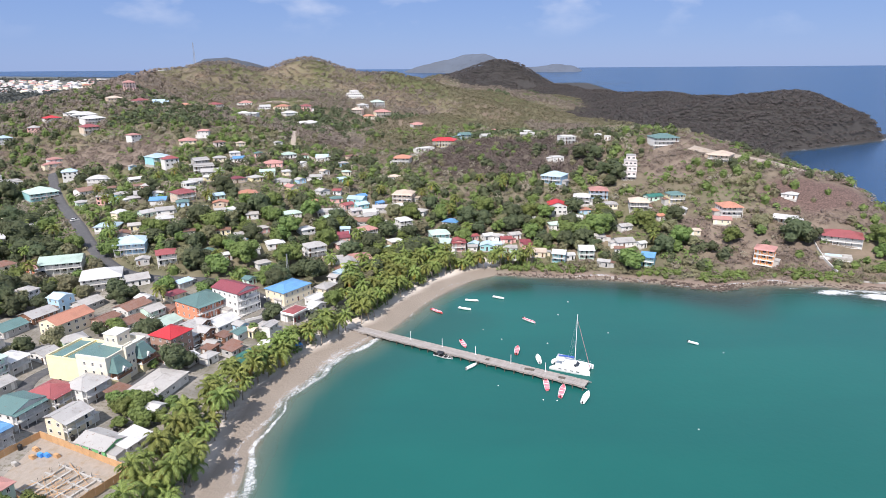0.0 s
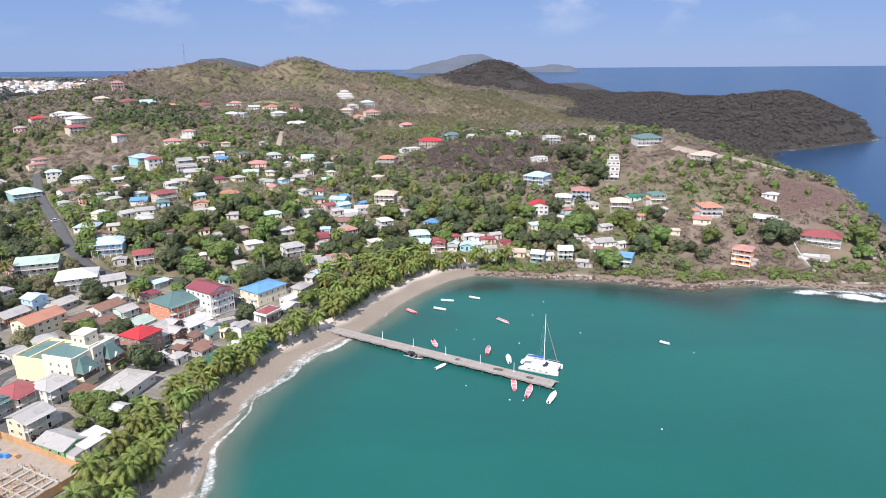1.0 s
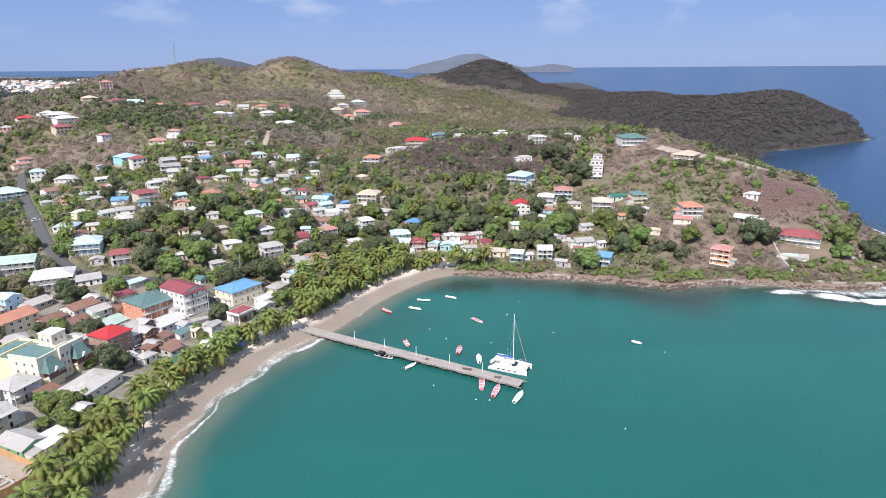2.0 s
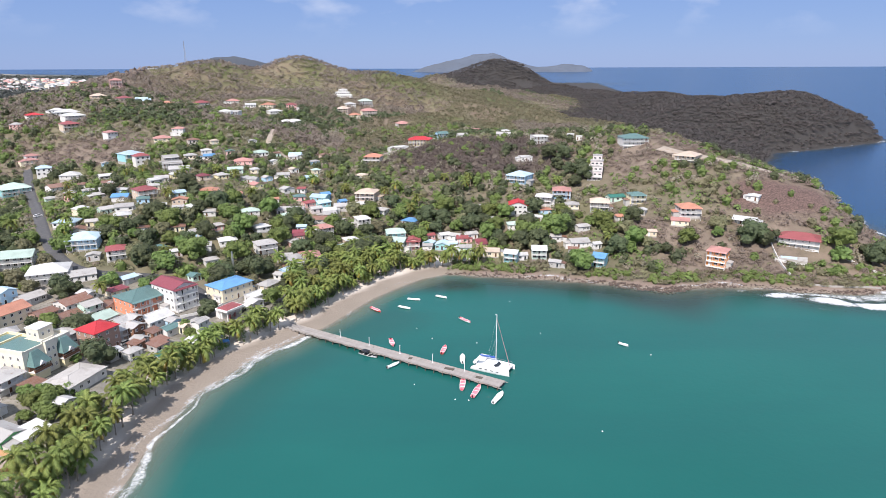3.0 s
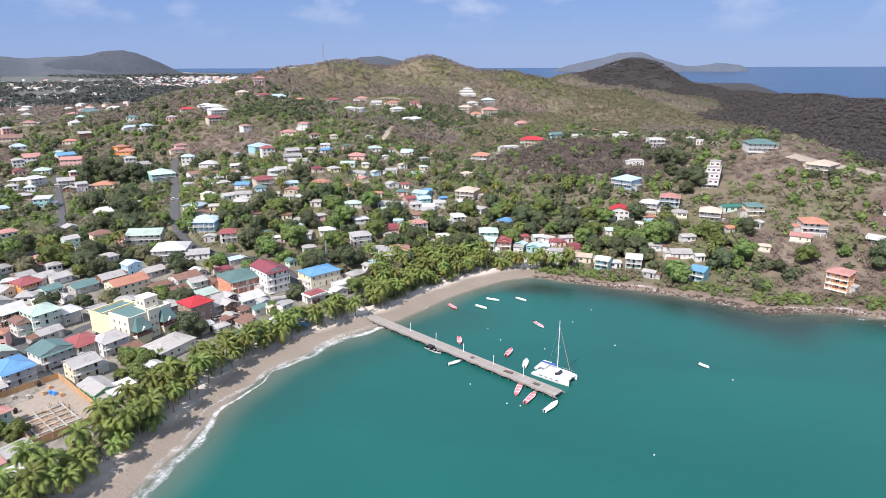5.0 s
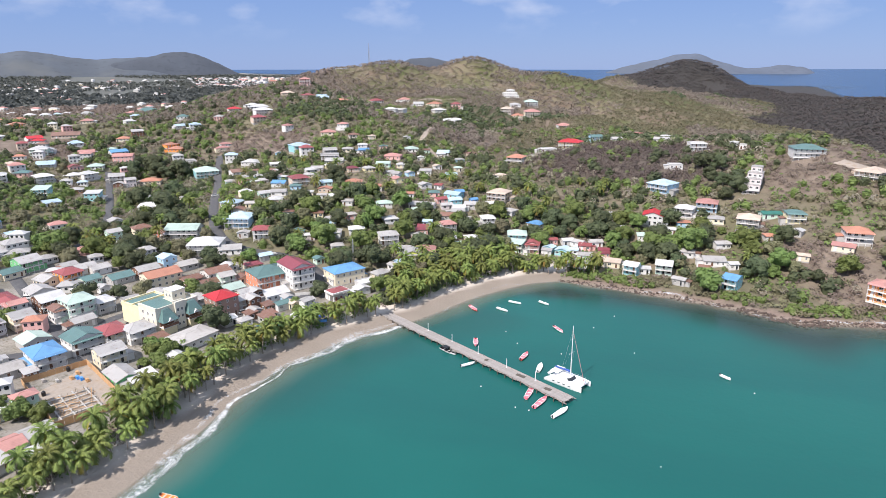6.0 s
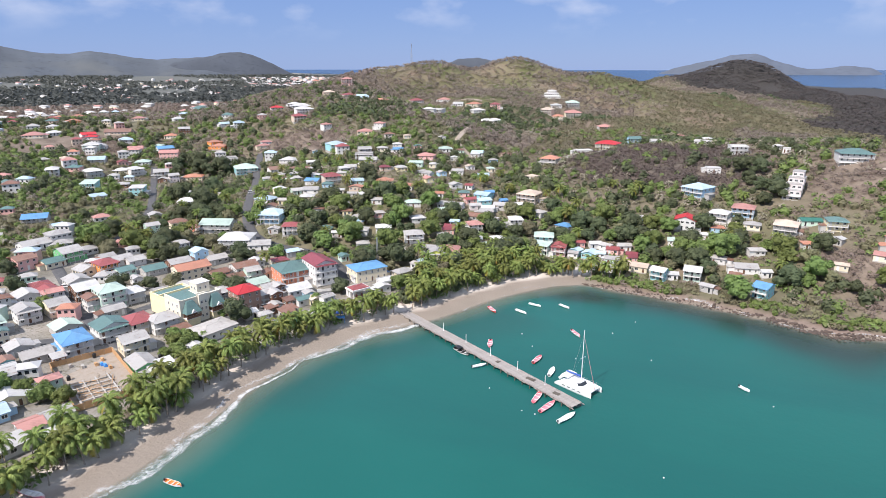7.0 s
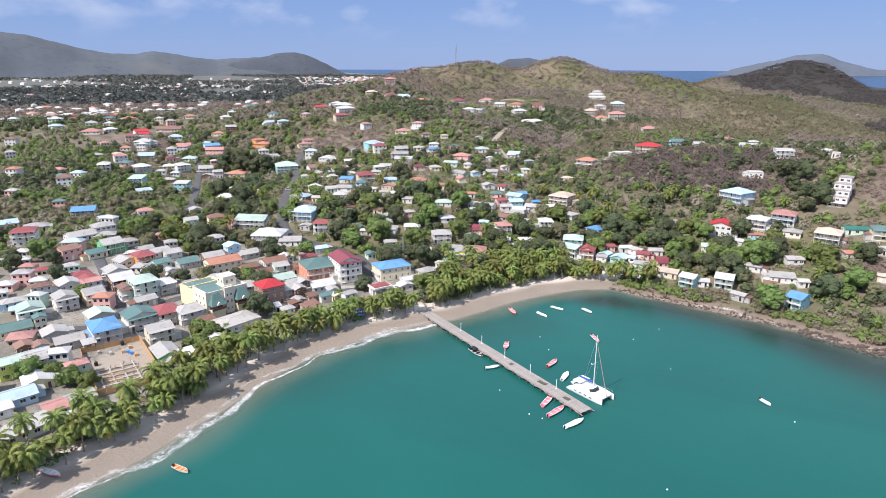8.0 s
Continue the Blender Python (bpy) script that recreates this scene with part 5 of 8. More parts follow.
# ---- roads of the village ----
road("road", [(-268, 438), (-248, 406), (-221, 369), (-190, 324), (-171, 297), (-155, 278), (-146, 270), (-137, 265), (-124, 261), (-104, 260), (-90, 256), (-77, 246), (-70, 236)], 6.0, ASPHALT, "winding asphalt village road")
road("road", [(-70, 237), (-68, 231), (-72, 222), (-82, 205), (-90, 192), (-97, 172)], 4.6, ASPHALT, "narrow asphalt street by the shore")
road("road", [(-212, 205), (-169, 181), (-142, 166), (-120, 154), (-110, 152), (-103, 152)], 5.5, ASPHALT, "straight asphalt village street")
road("road", [(-165, 105), (-151, 125), (-141, 139), (-131, 148), (-121, 156), (-131, 180), (-125, 190), (-112, 206)], 5.0, ASPHALT, "asphalt street between close houses")
road("road", [(-330, 384), (-283, 336), (-246, 298), (-226, 272), (-215, 248), (-210, 233), (-217, 222), (-240, 205)], 5.0, ASPHALT, "grey village lane through the valley", 0.14)
road("road", [(-30, 447), (-10, 463), (5, 478), (22, 500)], 5.0, CONCRETE, "pale concrete hillside road", 0.14)
road("road", [(-119, 540), (-111, 493), (-108, 475), (-91, 454), (-83, 438)], 4.0, DIRT, "pale dirt track up the hill", 0.18)
road("road", [(-183, 668), (-166, 666), (-150, 667)], 4.0, DIRT, "pale dirt track on the hill", 0.3)
road("road", [(162, 398), (172, 386), (186, 377), (205, 371), (222, 360)], 9.0, DIRT, "bare pale clearing along the ridge", 0.18)

# ---- houses of the village ----
house(-113.9, 163.7, 8.0, 8.6, 2, 70, "crimson", "cream", "hip", balcony=1)
house(-118.5, 156, 10.1, 8.7, 2, 70, "teal", "white", "gable", balcony=1)
house(-102.4, 150.9, 7.9, 6.6, 2, 66, "grey", "cream", "gable_x", balcony=1)
house(-89.6, 142.5, 6.7, 10.1, 1, 66, "grey", "green", "gable")
house(-82.7, 143.3, 7.4, 5.6, 1, 66, "white", "white", "shed")
house(-106.7, 167.8, 8.4, 7.2, 2, 70, "grey", "white", "hip", balcony=1)
house(-97.2, 167.4, 5.3, 4.6, 1, 70, "rusty", "brown", "shed")
house(-87.4, 171.9, 14.0, 10.0, 1, 75, "concrete", "white", "hip", rise=0.9, storey=3.0)
house(-83.1, 158.5, 3.8, 4.1, 1, 70, "white", "white", "gable")
house(-120.8, 143.4, 8.6, 10.8, 2, 66, "blue", "white", "hip", balcony=2)
house(-143.2, 177.3, 9.2, 8.9, 3, 70, "mint", "mint", "hip", balcony=2)
house(-139, 184.8, 6.1, 6.6, 2, 70, "white", "white", "hip", balcony=1)
house(-146.5, 172, 5.2, 5.6, 2, 70, "rusty", "white", "gable", balcony=2)
house(-139.1, 217.2, 14.3, 10.0, 2, 65, "orange", "cream", "gable_x")
house(-178.1, 205.4, 8.2, 8.2, 2, 75, "crimson", "orange", "hip", balcony=1)
house(-168.2, 207.1, 7.0, 7.0, 1, 73, "teal", "mint", "gable_x")
house(-175.9, 219.9, 7.5, 7.5, 1, -19, "grey", "white", "gable")
house(-190.8, 217.0, 6.4, 6.4, 1, 72, "grey", "grey", "gable_x")
house(-155.3, 226.3, 9.5, 8.6, 1, 65, "grey", "brown", "gable_x")
house(-151.9, 236.4, 6.6, 6.6, 2, 65, "light blue", "sky blue", "gable")
house(-122.8, 233.1, 10.7, 8.6, 1, 63, "rusty", "white", "gable_x")
house(-120.7, 240.0, 5.2, 6.3, 1, 59, "white", "white", "gable")
house(-127.6, 221.7, 7.3, 6.6, 1, 65, "rusty", "brick", "gable_x")
house(-103.8, 217.5, 8.4, 8.4, 1, 65, "mint", "white", "gable_x")
house(-106.8, 198.4, 7.8, 6.2, 2, 65, "grey", "white", "hip", balcony=1)
house(-92.8, 196.5, 9.0, 9.4, 3, 65, "red", "brick", "hip", storey=2.6, rise=2.1)
house(-94.6, 231.0, 14.5, 13.0, 2, 56, "teal", "salmon", "hip", balcony=1, storey=2.95)
house(-82.8, 234.6, 9.6, 14.5, 3, 56, "maroon", "white", "gable", balcony=2, storey=2.95)
house(-64.0, 244.0, 14.5, 11.0, 2, 54, "blue", "cream", "hip", rise=1.3, storey=2.7)
house(-66.5, 189.4, 9.0, 6.3, 1, 65, "green", "white", "gable_x")
house(-51.9, 239.8, 7.5, 6.0, 1, 55, "white", "white", "flat")
house(-51.0, 233.6, 5.7, 4.6, 1, 54, "white", "white", "gable")
house(-50.3, 251.6, 7.5, 6.0, 1, 63, "grey", "cream", "hip")
house(-42.6, 274.1, 7.7, 7.7, 2, 17, "grey", "lime", "gable", balcony=1)
house(-38.4, 280.7, 9.3, 9.3, 2, 16, "pink", "cream", "hip", balcony=1)
house(-61.5, 289.4, 9.3, 6.5, 2, 33, "grey", "white", "hip", balcony=1)
house(-125.9, 276.3, 8.1, 6.4, 2, 25, "crimson", "white", "hip", balcony=1)
house(-110.6, 243.9, 7.0, 5.6, 1, 56, "maroon", "cream", "hip")
house(-83.5, 217.8, 9.8, 8.8, 1, 58, "white", "white", "gable_x")
house(-88.4, 211.7, 4.3, 5.1, 2, 65, "grey", "brown", "gable")
house(-78.5, 205.6, 4.0, 4.0, 1, 65, "rusty", "brown", "shed")
house(-80.6, 199.4, 4.1, 4.1, 1, 65, "grey", "grey", "gable")
house(-80.3, 196.3, 4.0, 4.0, 1, -25, "rusty", "brown", "shed")
house(-73.2, 198.6, 4.0, 4.0, 1, 65, "rusty", "grey", "shed")
house(-61.9, 199.4, 4.0, 4.0, 1, 65, "white", "white", "gable")
house(-89.2, 203.4, 4.8, 4.8, 2, 65, "grey", "beige", "gable_x", balcony=1)
house(-83.6, 257.3, 4.1, 4.1, 1, 54, "teal", "mint", "gable")
house(-75.5, 215.0, 4.0, 4.0, 1, 57, "grey", "sky blue", "gable")
house(-46.4, 267.1, 4.5, 4.0, 1, 63, "light blue", "sky blue", "gable_x")
house(-47.8, 262.0, 4.0, 4.0, 1, 63, "grey", "white", "gable")
house(-38.6, 316.6, 7.5, 6.0, 2, 38, "pink", "white", "hip", balcony=1)
house(-50.2, 311.5, 5.3, 5.3, 1, 10, "maroon", "white", "gable_x")
house(-125.2, 133.4, 8.4, 7.3, 1, 66, "concrete", "grey", "gable_x")
house(-120.5, 111.9, 6.8, 5.9, 2, 70, "mint", "lime", "gable_x")
house(-117, 117.2, 5.7, 4.9, 2, 70, "grey", "white", "gable_x", balcony=1)
house(-133.5, 123.4, 4.7, 5.0, 1, 70, "brown", "brown", "gable")
house(-129.3, 126.2, 4.2, 4.6, 1, 70, "brown", "cyan", "gable")
house(-151.1, 130.6, 10.1, 8.7, 1, 66, "teal", "cream", "gable_x")
house(-146.2, 136.9, 3.5, 3.8, 2, 66, "teal", "cream", "gable")
house(-103.5, 103, 9.7, 7.3, 1, 70, "light blue", "sky blue", "gable_x")
house(-88.2, 104.7, 5.6, 6.6, 1, 70, "pink", "white", "gable_x")
house(-86.7, 111, 6.9, 5.9, 1, 70, "grey", "mint", "gable_x")
house(-78.4, 105.6, 5.2, 4.5, 1, 70, "white", "white", "shed")
house(-85.4, 93.7, 14.1, 5.6, 1, 81, "grey", "white", "shed")
house(-99.5, 97.5, 4.0, 4.3, 1, 70, "white", "white", "shed")
house(-116.7, 134.7, 3.5, 3.8, 1, 66, "grey", "brown", "shed")
house(-158, 153.8, 7.3, 7.9, 2, 70, "grey", "white", "gable", balcony=1)
house(-154.1, 162.9, 6.9, 7.4, 2, 70, "grey", "cream", "gable_x", balcony=1)
house(-173.6, 174.4, 7.4, 8.0, 1, 70, "crimson", "white", "gable")
house(-177.5, 167.9, 8.3, 8.9, 1, 70, "white", "white", "gable")
house(-175.5, 188.7, 8.5, 9.2, 1, 70, "grey", "white", "gable")
house(-159.6, 179.5, 8.9, 8.6, 2, 70, "white", "brown", "gable_x", balcony=1)
house(-204.8, 199.7, 8.8, 7.9, 1, 80, "teal", "cream", "gable_x")
house(-206.2, 209.4, 9.2, 9.2, 2, 76, "grey", "green", "gable_x", balcony=1)
house(-233.4, 212.3, 12.8, 10.2, 1, 77, "grey", "white", "gable_x")
house(-231.8, 224.4, 10.0, 9.0, 2, 74, "grey", "white", "hip")
house(-207.2, 220.2, 7.7, 6.9, 1, 73, "grey", "white", "hip")
house(-182.4, 218.1, 8.2, 8.2, 1, 71, "grey", "white", "gable_x")
house(-212.2, 191.4, 8.5, 8.5, 2, 83, "brown", "pink", "gable_x")
house(-183.5, 200.0, 8.1, 8.1, 1, 78, "grey", "cream", "gable")
house(-155.2, 201.2, 4.2, 4.2, 1, 74, "grey", "white", "gable")
house(-134.7, 171.2, 7.4, 6.4, 1, 70, "grey", "grey", "gable_x")
house(-142.1, 237.2, 8.4, 7.6, 1, 65, "concrete", "grey", "gable_x")
house(-111.2, 254.6, 6.2, 5.0, 1, 56, "light blue", "grey", "gable_x")
house(-106.1, 229.9, 6.1, 4.9, 1, 59, "rusty", "beige", "gable")
house(-92.0, 209.1, 4.5, 4.5, 2, 65, "grey", "beige", "gable_x", balcony=1)
house(-84.7, 204.6, 4.7, 5.2, 2, 65, "grey", "brown", "gable")
house(-72.9, 195.7, 4.6, 4.6, 1, 65, "rusty", "grey", "shed")
house(-85.1, 189.2, 4.9, 4.4, 1, 65, "white", "grey", "gable_x")
house(-53.0, 352.1, 6.6, 5.3, 1, 42, "crimson", "pink", "gable_x")
house(-45.7, 354.7, 7.8, 6.3, 1, 41, "light blue", "cyan", "gable_x")
house(-34.8, 358.9, 4.0, 4.0, 1, 39, "blue", "blue", "gable_x")
house(-47.5, 345.0, 6.4, 5.1, 1, 32, "grey", "lilac", "gable_x")
house(-56.2, 341.1, 5.9, 5.3, 1, -3, "grey", "white", "gable_x")
house(-39.3, 340.2, 7.2, 6.5, 1, 23, "grey", "grey", "gable_x")
house(-50.0, 318.8, 4.7, 4.3, 1, 6, "light blue", "sky blue", "gable_x")
house(-61.1, 329.7, 4.6, 4.1, 1, 45, "mint", "cream", "gable_x")
house(-61.5, 375.4, 4.7, 4.3, 1, -4, "crimson", "white", "gable_x")
house(-170.6, 272.5, 16.7, 10.0, 2, 18, "mint", "white", "gable_x", balcony=1)
house(-183.1, 271.1, 7.0, 7.0, 1, 12, "pink", "salmon", "gable_x")
house(-146.3, 258.3, 15.3, 12.3, 2, 23, "white", "white", "hip", balcony=1)
house(-133.0, 258.6, 10.7, 8.6, 1, 32, "grey", "white", "gable_x")
house(-145.8, 287.3, 13.1, 11.8, 2, 13, "light blue", "sky blue", "hip", balcony=1)
house(-169.3, 242.6, 6.8, 6.8, 2, 65, "grey", "white", "hip")
house(-158.8, 214.1, 9.5, 8.5, 1, 69, "teal", "grey", "gable_x")
house(-332.0, 329.9, 10.8, 8.6, 2, 66, "white", "white", "hip", balcony=1, near=False)
house(-304.6, 305.1, 9.0, 9.0, 2, 31, "mint", "cyan", "shed", balcony=1, near=False)
house(-280.3, 289.9, 8.6, 6.9, 1, 66, "light blue", "white", "shed", near=False)
house(-301.8, 327.7, 8.3, 6.6, 1, 36, "grey", "brown", "hip", near=False)
house(-281.6, 322.0, 9.1, 8.2, 2, 28, "white", "cyan", "shed", near=False)
house(-323.7, 359.4, 10.0, 8.0, 2, 73, "white", "white", "hip", balcony=1, near=False)
house(-340.8, 383.7, 10.6, 9.6, 1, 35, "mint", "white", "hip", near=False)
house(-348.2, 370.7, 7.4, 7.4, 1, 56, "crimson", "pink", "gable", near=False)
house(-331.5, 354.8, 8.6, 8.6, 1, 44, "white", "cream", "hip", near=False)
house(-299.5, 362.0, 6.3, 6.3, 1, 33, "grey", "brown", "gable", near=False)
house(-295.2, 368.3, 6.9, 6.9, 2, 52, "grey", "lilac", "gable_x", near=False)
house(-288.5, 381.5, 14.0, 9.8, 1, 31, "orange", "cream", "hip", near=False)
house(-258.4, 339.8, 8.7, 7.0, 1, 24, "white", "white", "gable_x", near=False)
house(-225.2, 308.2, 10.6, 8.5, 2, 32, "white", "white", "hip", balcony=1, near=False)
house(-225.8, 281.7, 6.3, 6.3, 1, 62, "grey", "white", "gable")
house(-204.6, 258.8, 6.7, 6.7, 2, 63, "grey", "mint", "gable_x")
house(-288.1, 421.5, 13.1, 10.5, 2, 48, "grey", "white", "flat", balcony=1, near=False)
house(-341.8, 413.2, 14.8, 10.3, 2, 32, "pink", "pink", "gable_x", near=False)
house(-365.1, 398.8, 8.6, 8.6, 2, 35, "pink", "white", "hip", near=False)
house(-366.4, 426.6, 6.9, 6.9, 1, 25, "mint", "white", "hip", near=False)
house(-319.6, 448.3, 12.0, 10.8, 1, 21, "orange", "orange", "hip", near=False)
house(-379.4, 454.4, 10.6, 8.5, 1, 32, "orange", "cream", "hip", near=False)
house(-431.3, 414.6, 9.9, 7.9, 1, 38, "red", "white", "hip", near=False)
house(-400.2, 388.4, 12.8, 10.2, 2, 38, "white", "mint", "hip", balcony=1, near=False)
house(-366.2, 363.6, 12.2, 9.8, 1, 38, "light blue", "white", "gable_x", balcony=1, near=False)
house(-378.6, 345.3, 6.6, 6.6, 1, 48, "beige", "cream", "hip", near=False)
house(-345.6, 310.2, 7.9, 7.9, 2, 49, "white", "white", "hip", balcony=1, near=False)
house(-477.9, 394.9, 16.8, 13.4, 1, 42, "pink", "cream", "hip", near=False)
house(-476.0, 413.3, 11.4, 9.1, 1, 68, "white", "white", "hip", near=False)
house(-518.8, 467.9, 11.3, 10.2, 1, 77, "orange", "orange", "hip", near=False)
house(-525.4, 392.5, 10.8, 9.7, 1, 82, "light blue", "white", "hip", near=False)
house(-1030.2, 735.0, 25.7, 16.0, 1, 43, "white", "white", "hip", near=False)
house(-269.7, 240.6, 12.4, 8.7, 1, 43, "blue", "grey", "gable_x", balcony=1)
house(-250.0, 238.1, 6.1, 4.9, 1, 79, "light blue", "grey", "gable_x")
house(-246.1, 192.4, 10.4, 8.3, 3, 47, "crimson", "white", "hip", balcony=1)
house(-279.1, 202.4, 9.7, 8.7, 1, 68, "light blue", "cream", "gable_x")
house(-263.0, 207.8, 10.7, 8.5, 1, 54, "grey", "beige", "hip")
house(-224.5, 220.9, 8.6, 7.7, 1, 50, "grey", "white", "hip")
house(-773.3, 928.2, 26.0, 15.6, 1, 29, "teal", "white", "gable_x", near=False)
house(-463.3, 498.0, 11.4, 10.3, 1, 34, "pink", "cream", "hip", near=False)
house(-1371.7, 906.9, 26.0, 16.0, 1, 52, "orange", "beige", "hip", near=False)
house(-946.7, 685.0, 26.0, 16.0, 1, 35, "white", "white", "hip", near=False)
house(-1083.3, 916.0, 23.1, 16.0, 1, 46, "white", "white", "hip", near=False)
house(-1244.5, 1222.9, 26.0, 16.0, 1, 42, "white", "white", "hip", near=False)
house(-313.6, 526.5, 11.2, 9.0, 1, 51, "red", "white", "hip", near=False)
house(-273.4, 512.0, 15.2, 10.6, 2, 49, "white", "white", "hip", balcony=1, near=False)
house(-298.9, 534.6, 10.6, 8.5, 1, 14, "white", "white", "hip", near=False)
house(-268.6, 496.9, 11.6, 9.3, 2, 49, "crimson", "beige", "hip", balcony=1, near=False)
house(-222.7, 469.1, 7.6, 6.9, 2, 57, "pink", "white", "hip", near=False)
house(-189.8, 428.6, 12.6, 10.1, 2, 56, "light blue", "cyan", "hip", balcony=1, near=False)
house(-178.0, 454.6, 11.5, 9.2, 1, 24, "pink", "cream", "hip", near=False)
house(-168.9, 462.7, 7.8, 6.2, 2, 7, "pink", "white", "hip", near=False)
house(-149.6, 400.8, 11.9, 9.5, 2, 24, "grey", "grey", "flat", balcony=1, near=False)
house(-132.9, 421.2, 6.9, 6.2, 1, 21, "blue", "white", "gable_x", near=False)
house(-295.2, 631.2, 10.7, 9.7, 3, 25, "pink", "pink", "hip", balcony=1, near=False)
house(-285.8, 578.0, 12.6, 10.1, 1, 39, "beige", "beige", "hip", near=False)
house(-263.1, 578.3, 11.9, 9.5, 1, 55, "crimson", "white", "hip", near=False)
house(-235.6, 559.3, 9.4, 8.4, 1, 24, "light blue", "sky blue", "gable_x", near=False)
house(-217.2, 560.2, 12.4, 8.7, 1, 14, "orange", "cream", "hip", near=False)
house(-331.7, 491.2, 9.9, 8.9, 2, 46, "light blue", "white", "hip", near=False)
house(-225.7, 662.8, 13.6, 10.9, 1, 49, "crimson", "white", "hip", near=False)
house(-197.5, 676.4, 13.0, 10.4, 1, 8, "pink", "white", "hip", near=False)
house(-168.0, 578.1, 16.8, 11.7, 2, 2, "white", "white", "flat", balcony=1, near=False)
house(-170.9, 649.6, 10.2, 9.2, 1, 15, "white", "white", "gable_x", near=False)
house(-153.3, 651.1, 13.0, 10.4, 1, -2, "orange", "cream", "hip", near=False)
house(-142.5, 630.7, 13.3, 9.3, 1, 43, "white", "white", "hip", near=False)
house(-129.9, 650.8, 10.1, 8.1, 2, 12, "crimson", "pink", "hip", near=False)
house(-125.3, 607.0, 14.3, 10.0, 1, 25, "white", "grey", "hip", near=False)
house(-82.5, 686.3, 13.3, 10.6, 2, -9, "beige", "beige", "hip", balcony=1, near=False)
house(-79.2, 713.5, 11.3, 9.0, 1, 26, "white", "white", "hip", near=False)
house(-64.1, 730.2, 14.3, 11.4, 2, 17, "mint", "white", "hip", balcony=1, near=False)
house(-69.6, 679.5, 12.3, 9.9, 1, 6, "orange", "cream", "hip", near=False)
house(-55.9, 690.1, 16.1, 12.9, 2, 17, "pink", "cream", "hip", balcony=1, near=False)
house(-17.2, 653.8, 12.7, 10.1, 1, 22, "pink", "white", "hip", balcony=1, near=False)
house(9.2, 489.6, 12.4, 10.0, 2, -14, "red", "yellow", "hip", balcony=1, near=False)
house(19.1, 522.1, 10.8, 8.7, 1, 12, "teal", "mint", "hip", near=False)
house(55.9, 533.5, 9.5, 7.6, 1, -20, "crimson", "white", "hip", near=False)
house(-8.4, 475.0, 11.9, 7.1, 1, 34, "white", "white", "flat", near=False)
house(72.6, 499.3, 10.7, 6.4, 1, -14, "grey", "white", "gable_x", near=False)
house(92.6, 449.4, 10.1, 8.1, 2, 11, "white", "white", "flat", balcony=2, near=False)
house(114.8, 447.4, 4.6, 4.0, 1, -19, "white", "white", "hip", near=False)
house(-23.9, 435.9, 11.0, 8.8, 2, -9, "orange", "white", "hip", balcony=1, near=False)
house(-109.4, 418.1, 11.7, 9.3, 1, 11, "pink", "pink", "hip", near=False)
house(-105.0, 444.0, 9.9, 7.9, 1, 29, "mint", "white", "hip", near=False)
house(-83.1, 448.7, 6.3, 5.6, 1, 14, "white", "white", "hip", near=False)
house(39.9, 507.1, 7.5, 6.7, 1, 18, "grey", "white", "gable_x", near=False)
house(154.0, 282.6, 8.3, 7.5, 3, -36, "pink", "orange", "hip", balcony=2)
house(129.3, 306.0, 5.0, 4.0, 1, -10, "beige", "cream", "hip")
house(180.3, 314.4, 10.7, 6.4, 1, -37, "white", "white", "gable_x", balcony=1)
house(146.8, 314.7, 8.6, 6.0, 1, -20, "pink", "cream", "gable_x")
house(98.9, 284.9, 5.9, 7.1, 2, -27, "blue", "cyan", "gable_x", balcony=1)
house(92.8, 306.0, 9.5, 7.6, 1, 10, "grey", "white", "gable_x")
house(100.7, 301.5, 4.1, 4.0, 1, 19, "white", "white", "gable_x")
house(71.5, 296.5, 7.0, 6.3, 2, -5, "white", "mint", "gable_x", balcony=1)
house(81.9, 313.0, 6.6, 5.3, 1, -7, "grey", "white", "hip")
house(77.8, 285.5, 5.5, 4.0, 1, -23, "grey", "grey", "gable_x")
house(62.8, 295.3, 5.0, 4.5, 1, 8, "white", "white", "gable_x")
house(57.6, 292.9, 6.1, 4.9, 2, -18, "white", "cyan", "gable_x", balcony=1)
house(47.7, 301.6, 9.3, 6.5, 1, -8, "beige", "cream", "gable_x")
house(34.2, 317.1, 5.7, 5.1, 1, 2, "crimson", "pink", "gable_x")
house(39.0, 321.0, 6.1, 4.9, 1, 21, "grey", "white", "gable_x")
house(44.1, 310.0, 4.5, 4.0, 1, 20, "maroon", "pink", "gable_x")
house(66.4, 345.2, 10.0, 10.0, 2, -5, "red", "white", "gable")
house(82.4, 353.7, 8.9, 7.1, 2, -15, "white", "white", "hip", balcony=1)
house(93.6, 360.5, 10.2, 8.1, 2, -9, "pink", "sky blue", "hip", balcony=1)
house(111.6, 342.3, 10.0, 9.0, 2, -12, "beige", "grey", "hip", balcony=1)
house(122.2, 349.3, 9.3, 5.6, 1, 16, "green", "mint", "gable_x")
house(131.6, 342.2, 8.3, 6.6, 2, 4, "teal", "yellow", "hip", balcony=1)
house(131.1, 328.5, 4.4, 4.0, 1, -32, "white", "grey", "gable")
house(50.5, 335.3, 4.4, 4.0, 1, 28, "grey", "white", "gable_x")
house(88.9, 298.7, 4.6, 4.0, 1, -9, "rusty", "white", "gable_x")
house(35.2, 307.1, 6.3, 5.1, 1, 2, "grey", "mint", "gable_x")
house(29.2, 312.2, 4.3, 4.0, 1, -5, "light blue", "white", "gable_x")
house(71.4, 379.3, 12.5, 11.2, 2, -33, "light blue", "sky blue", "hip", balcony=1)
house(148.8, 413.5, 16.4, 11.5, 2, 3, "teal", "white", "hip", balcony=2, near=False)
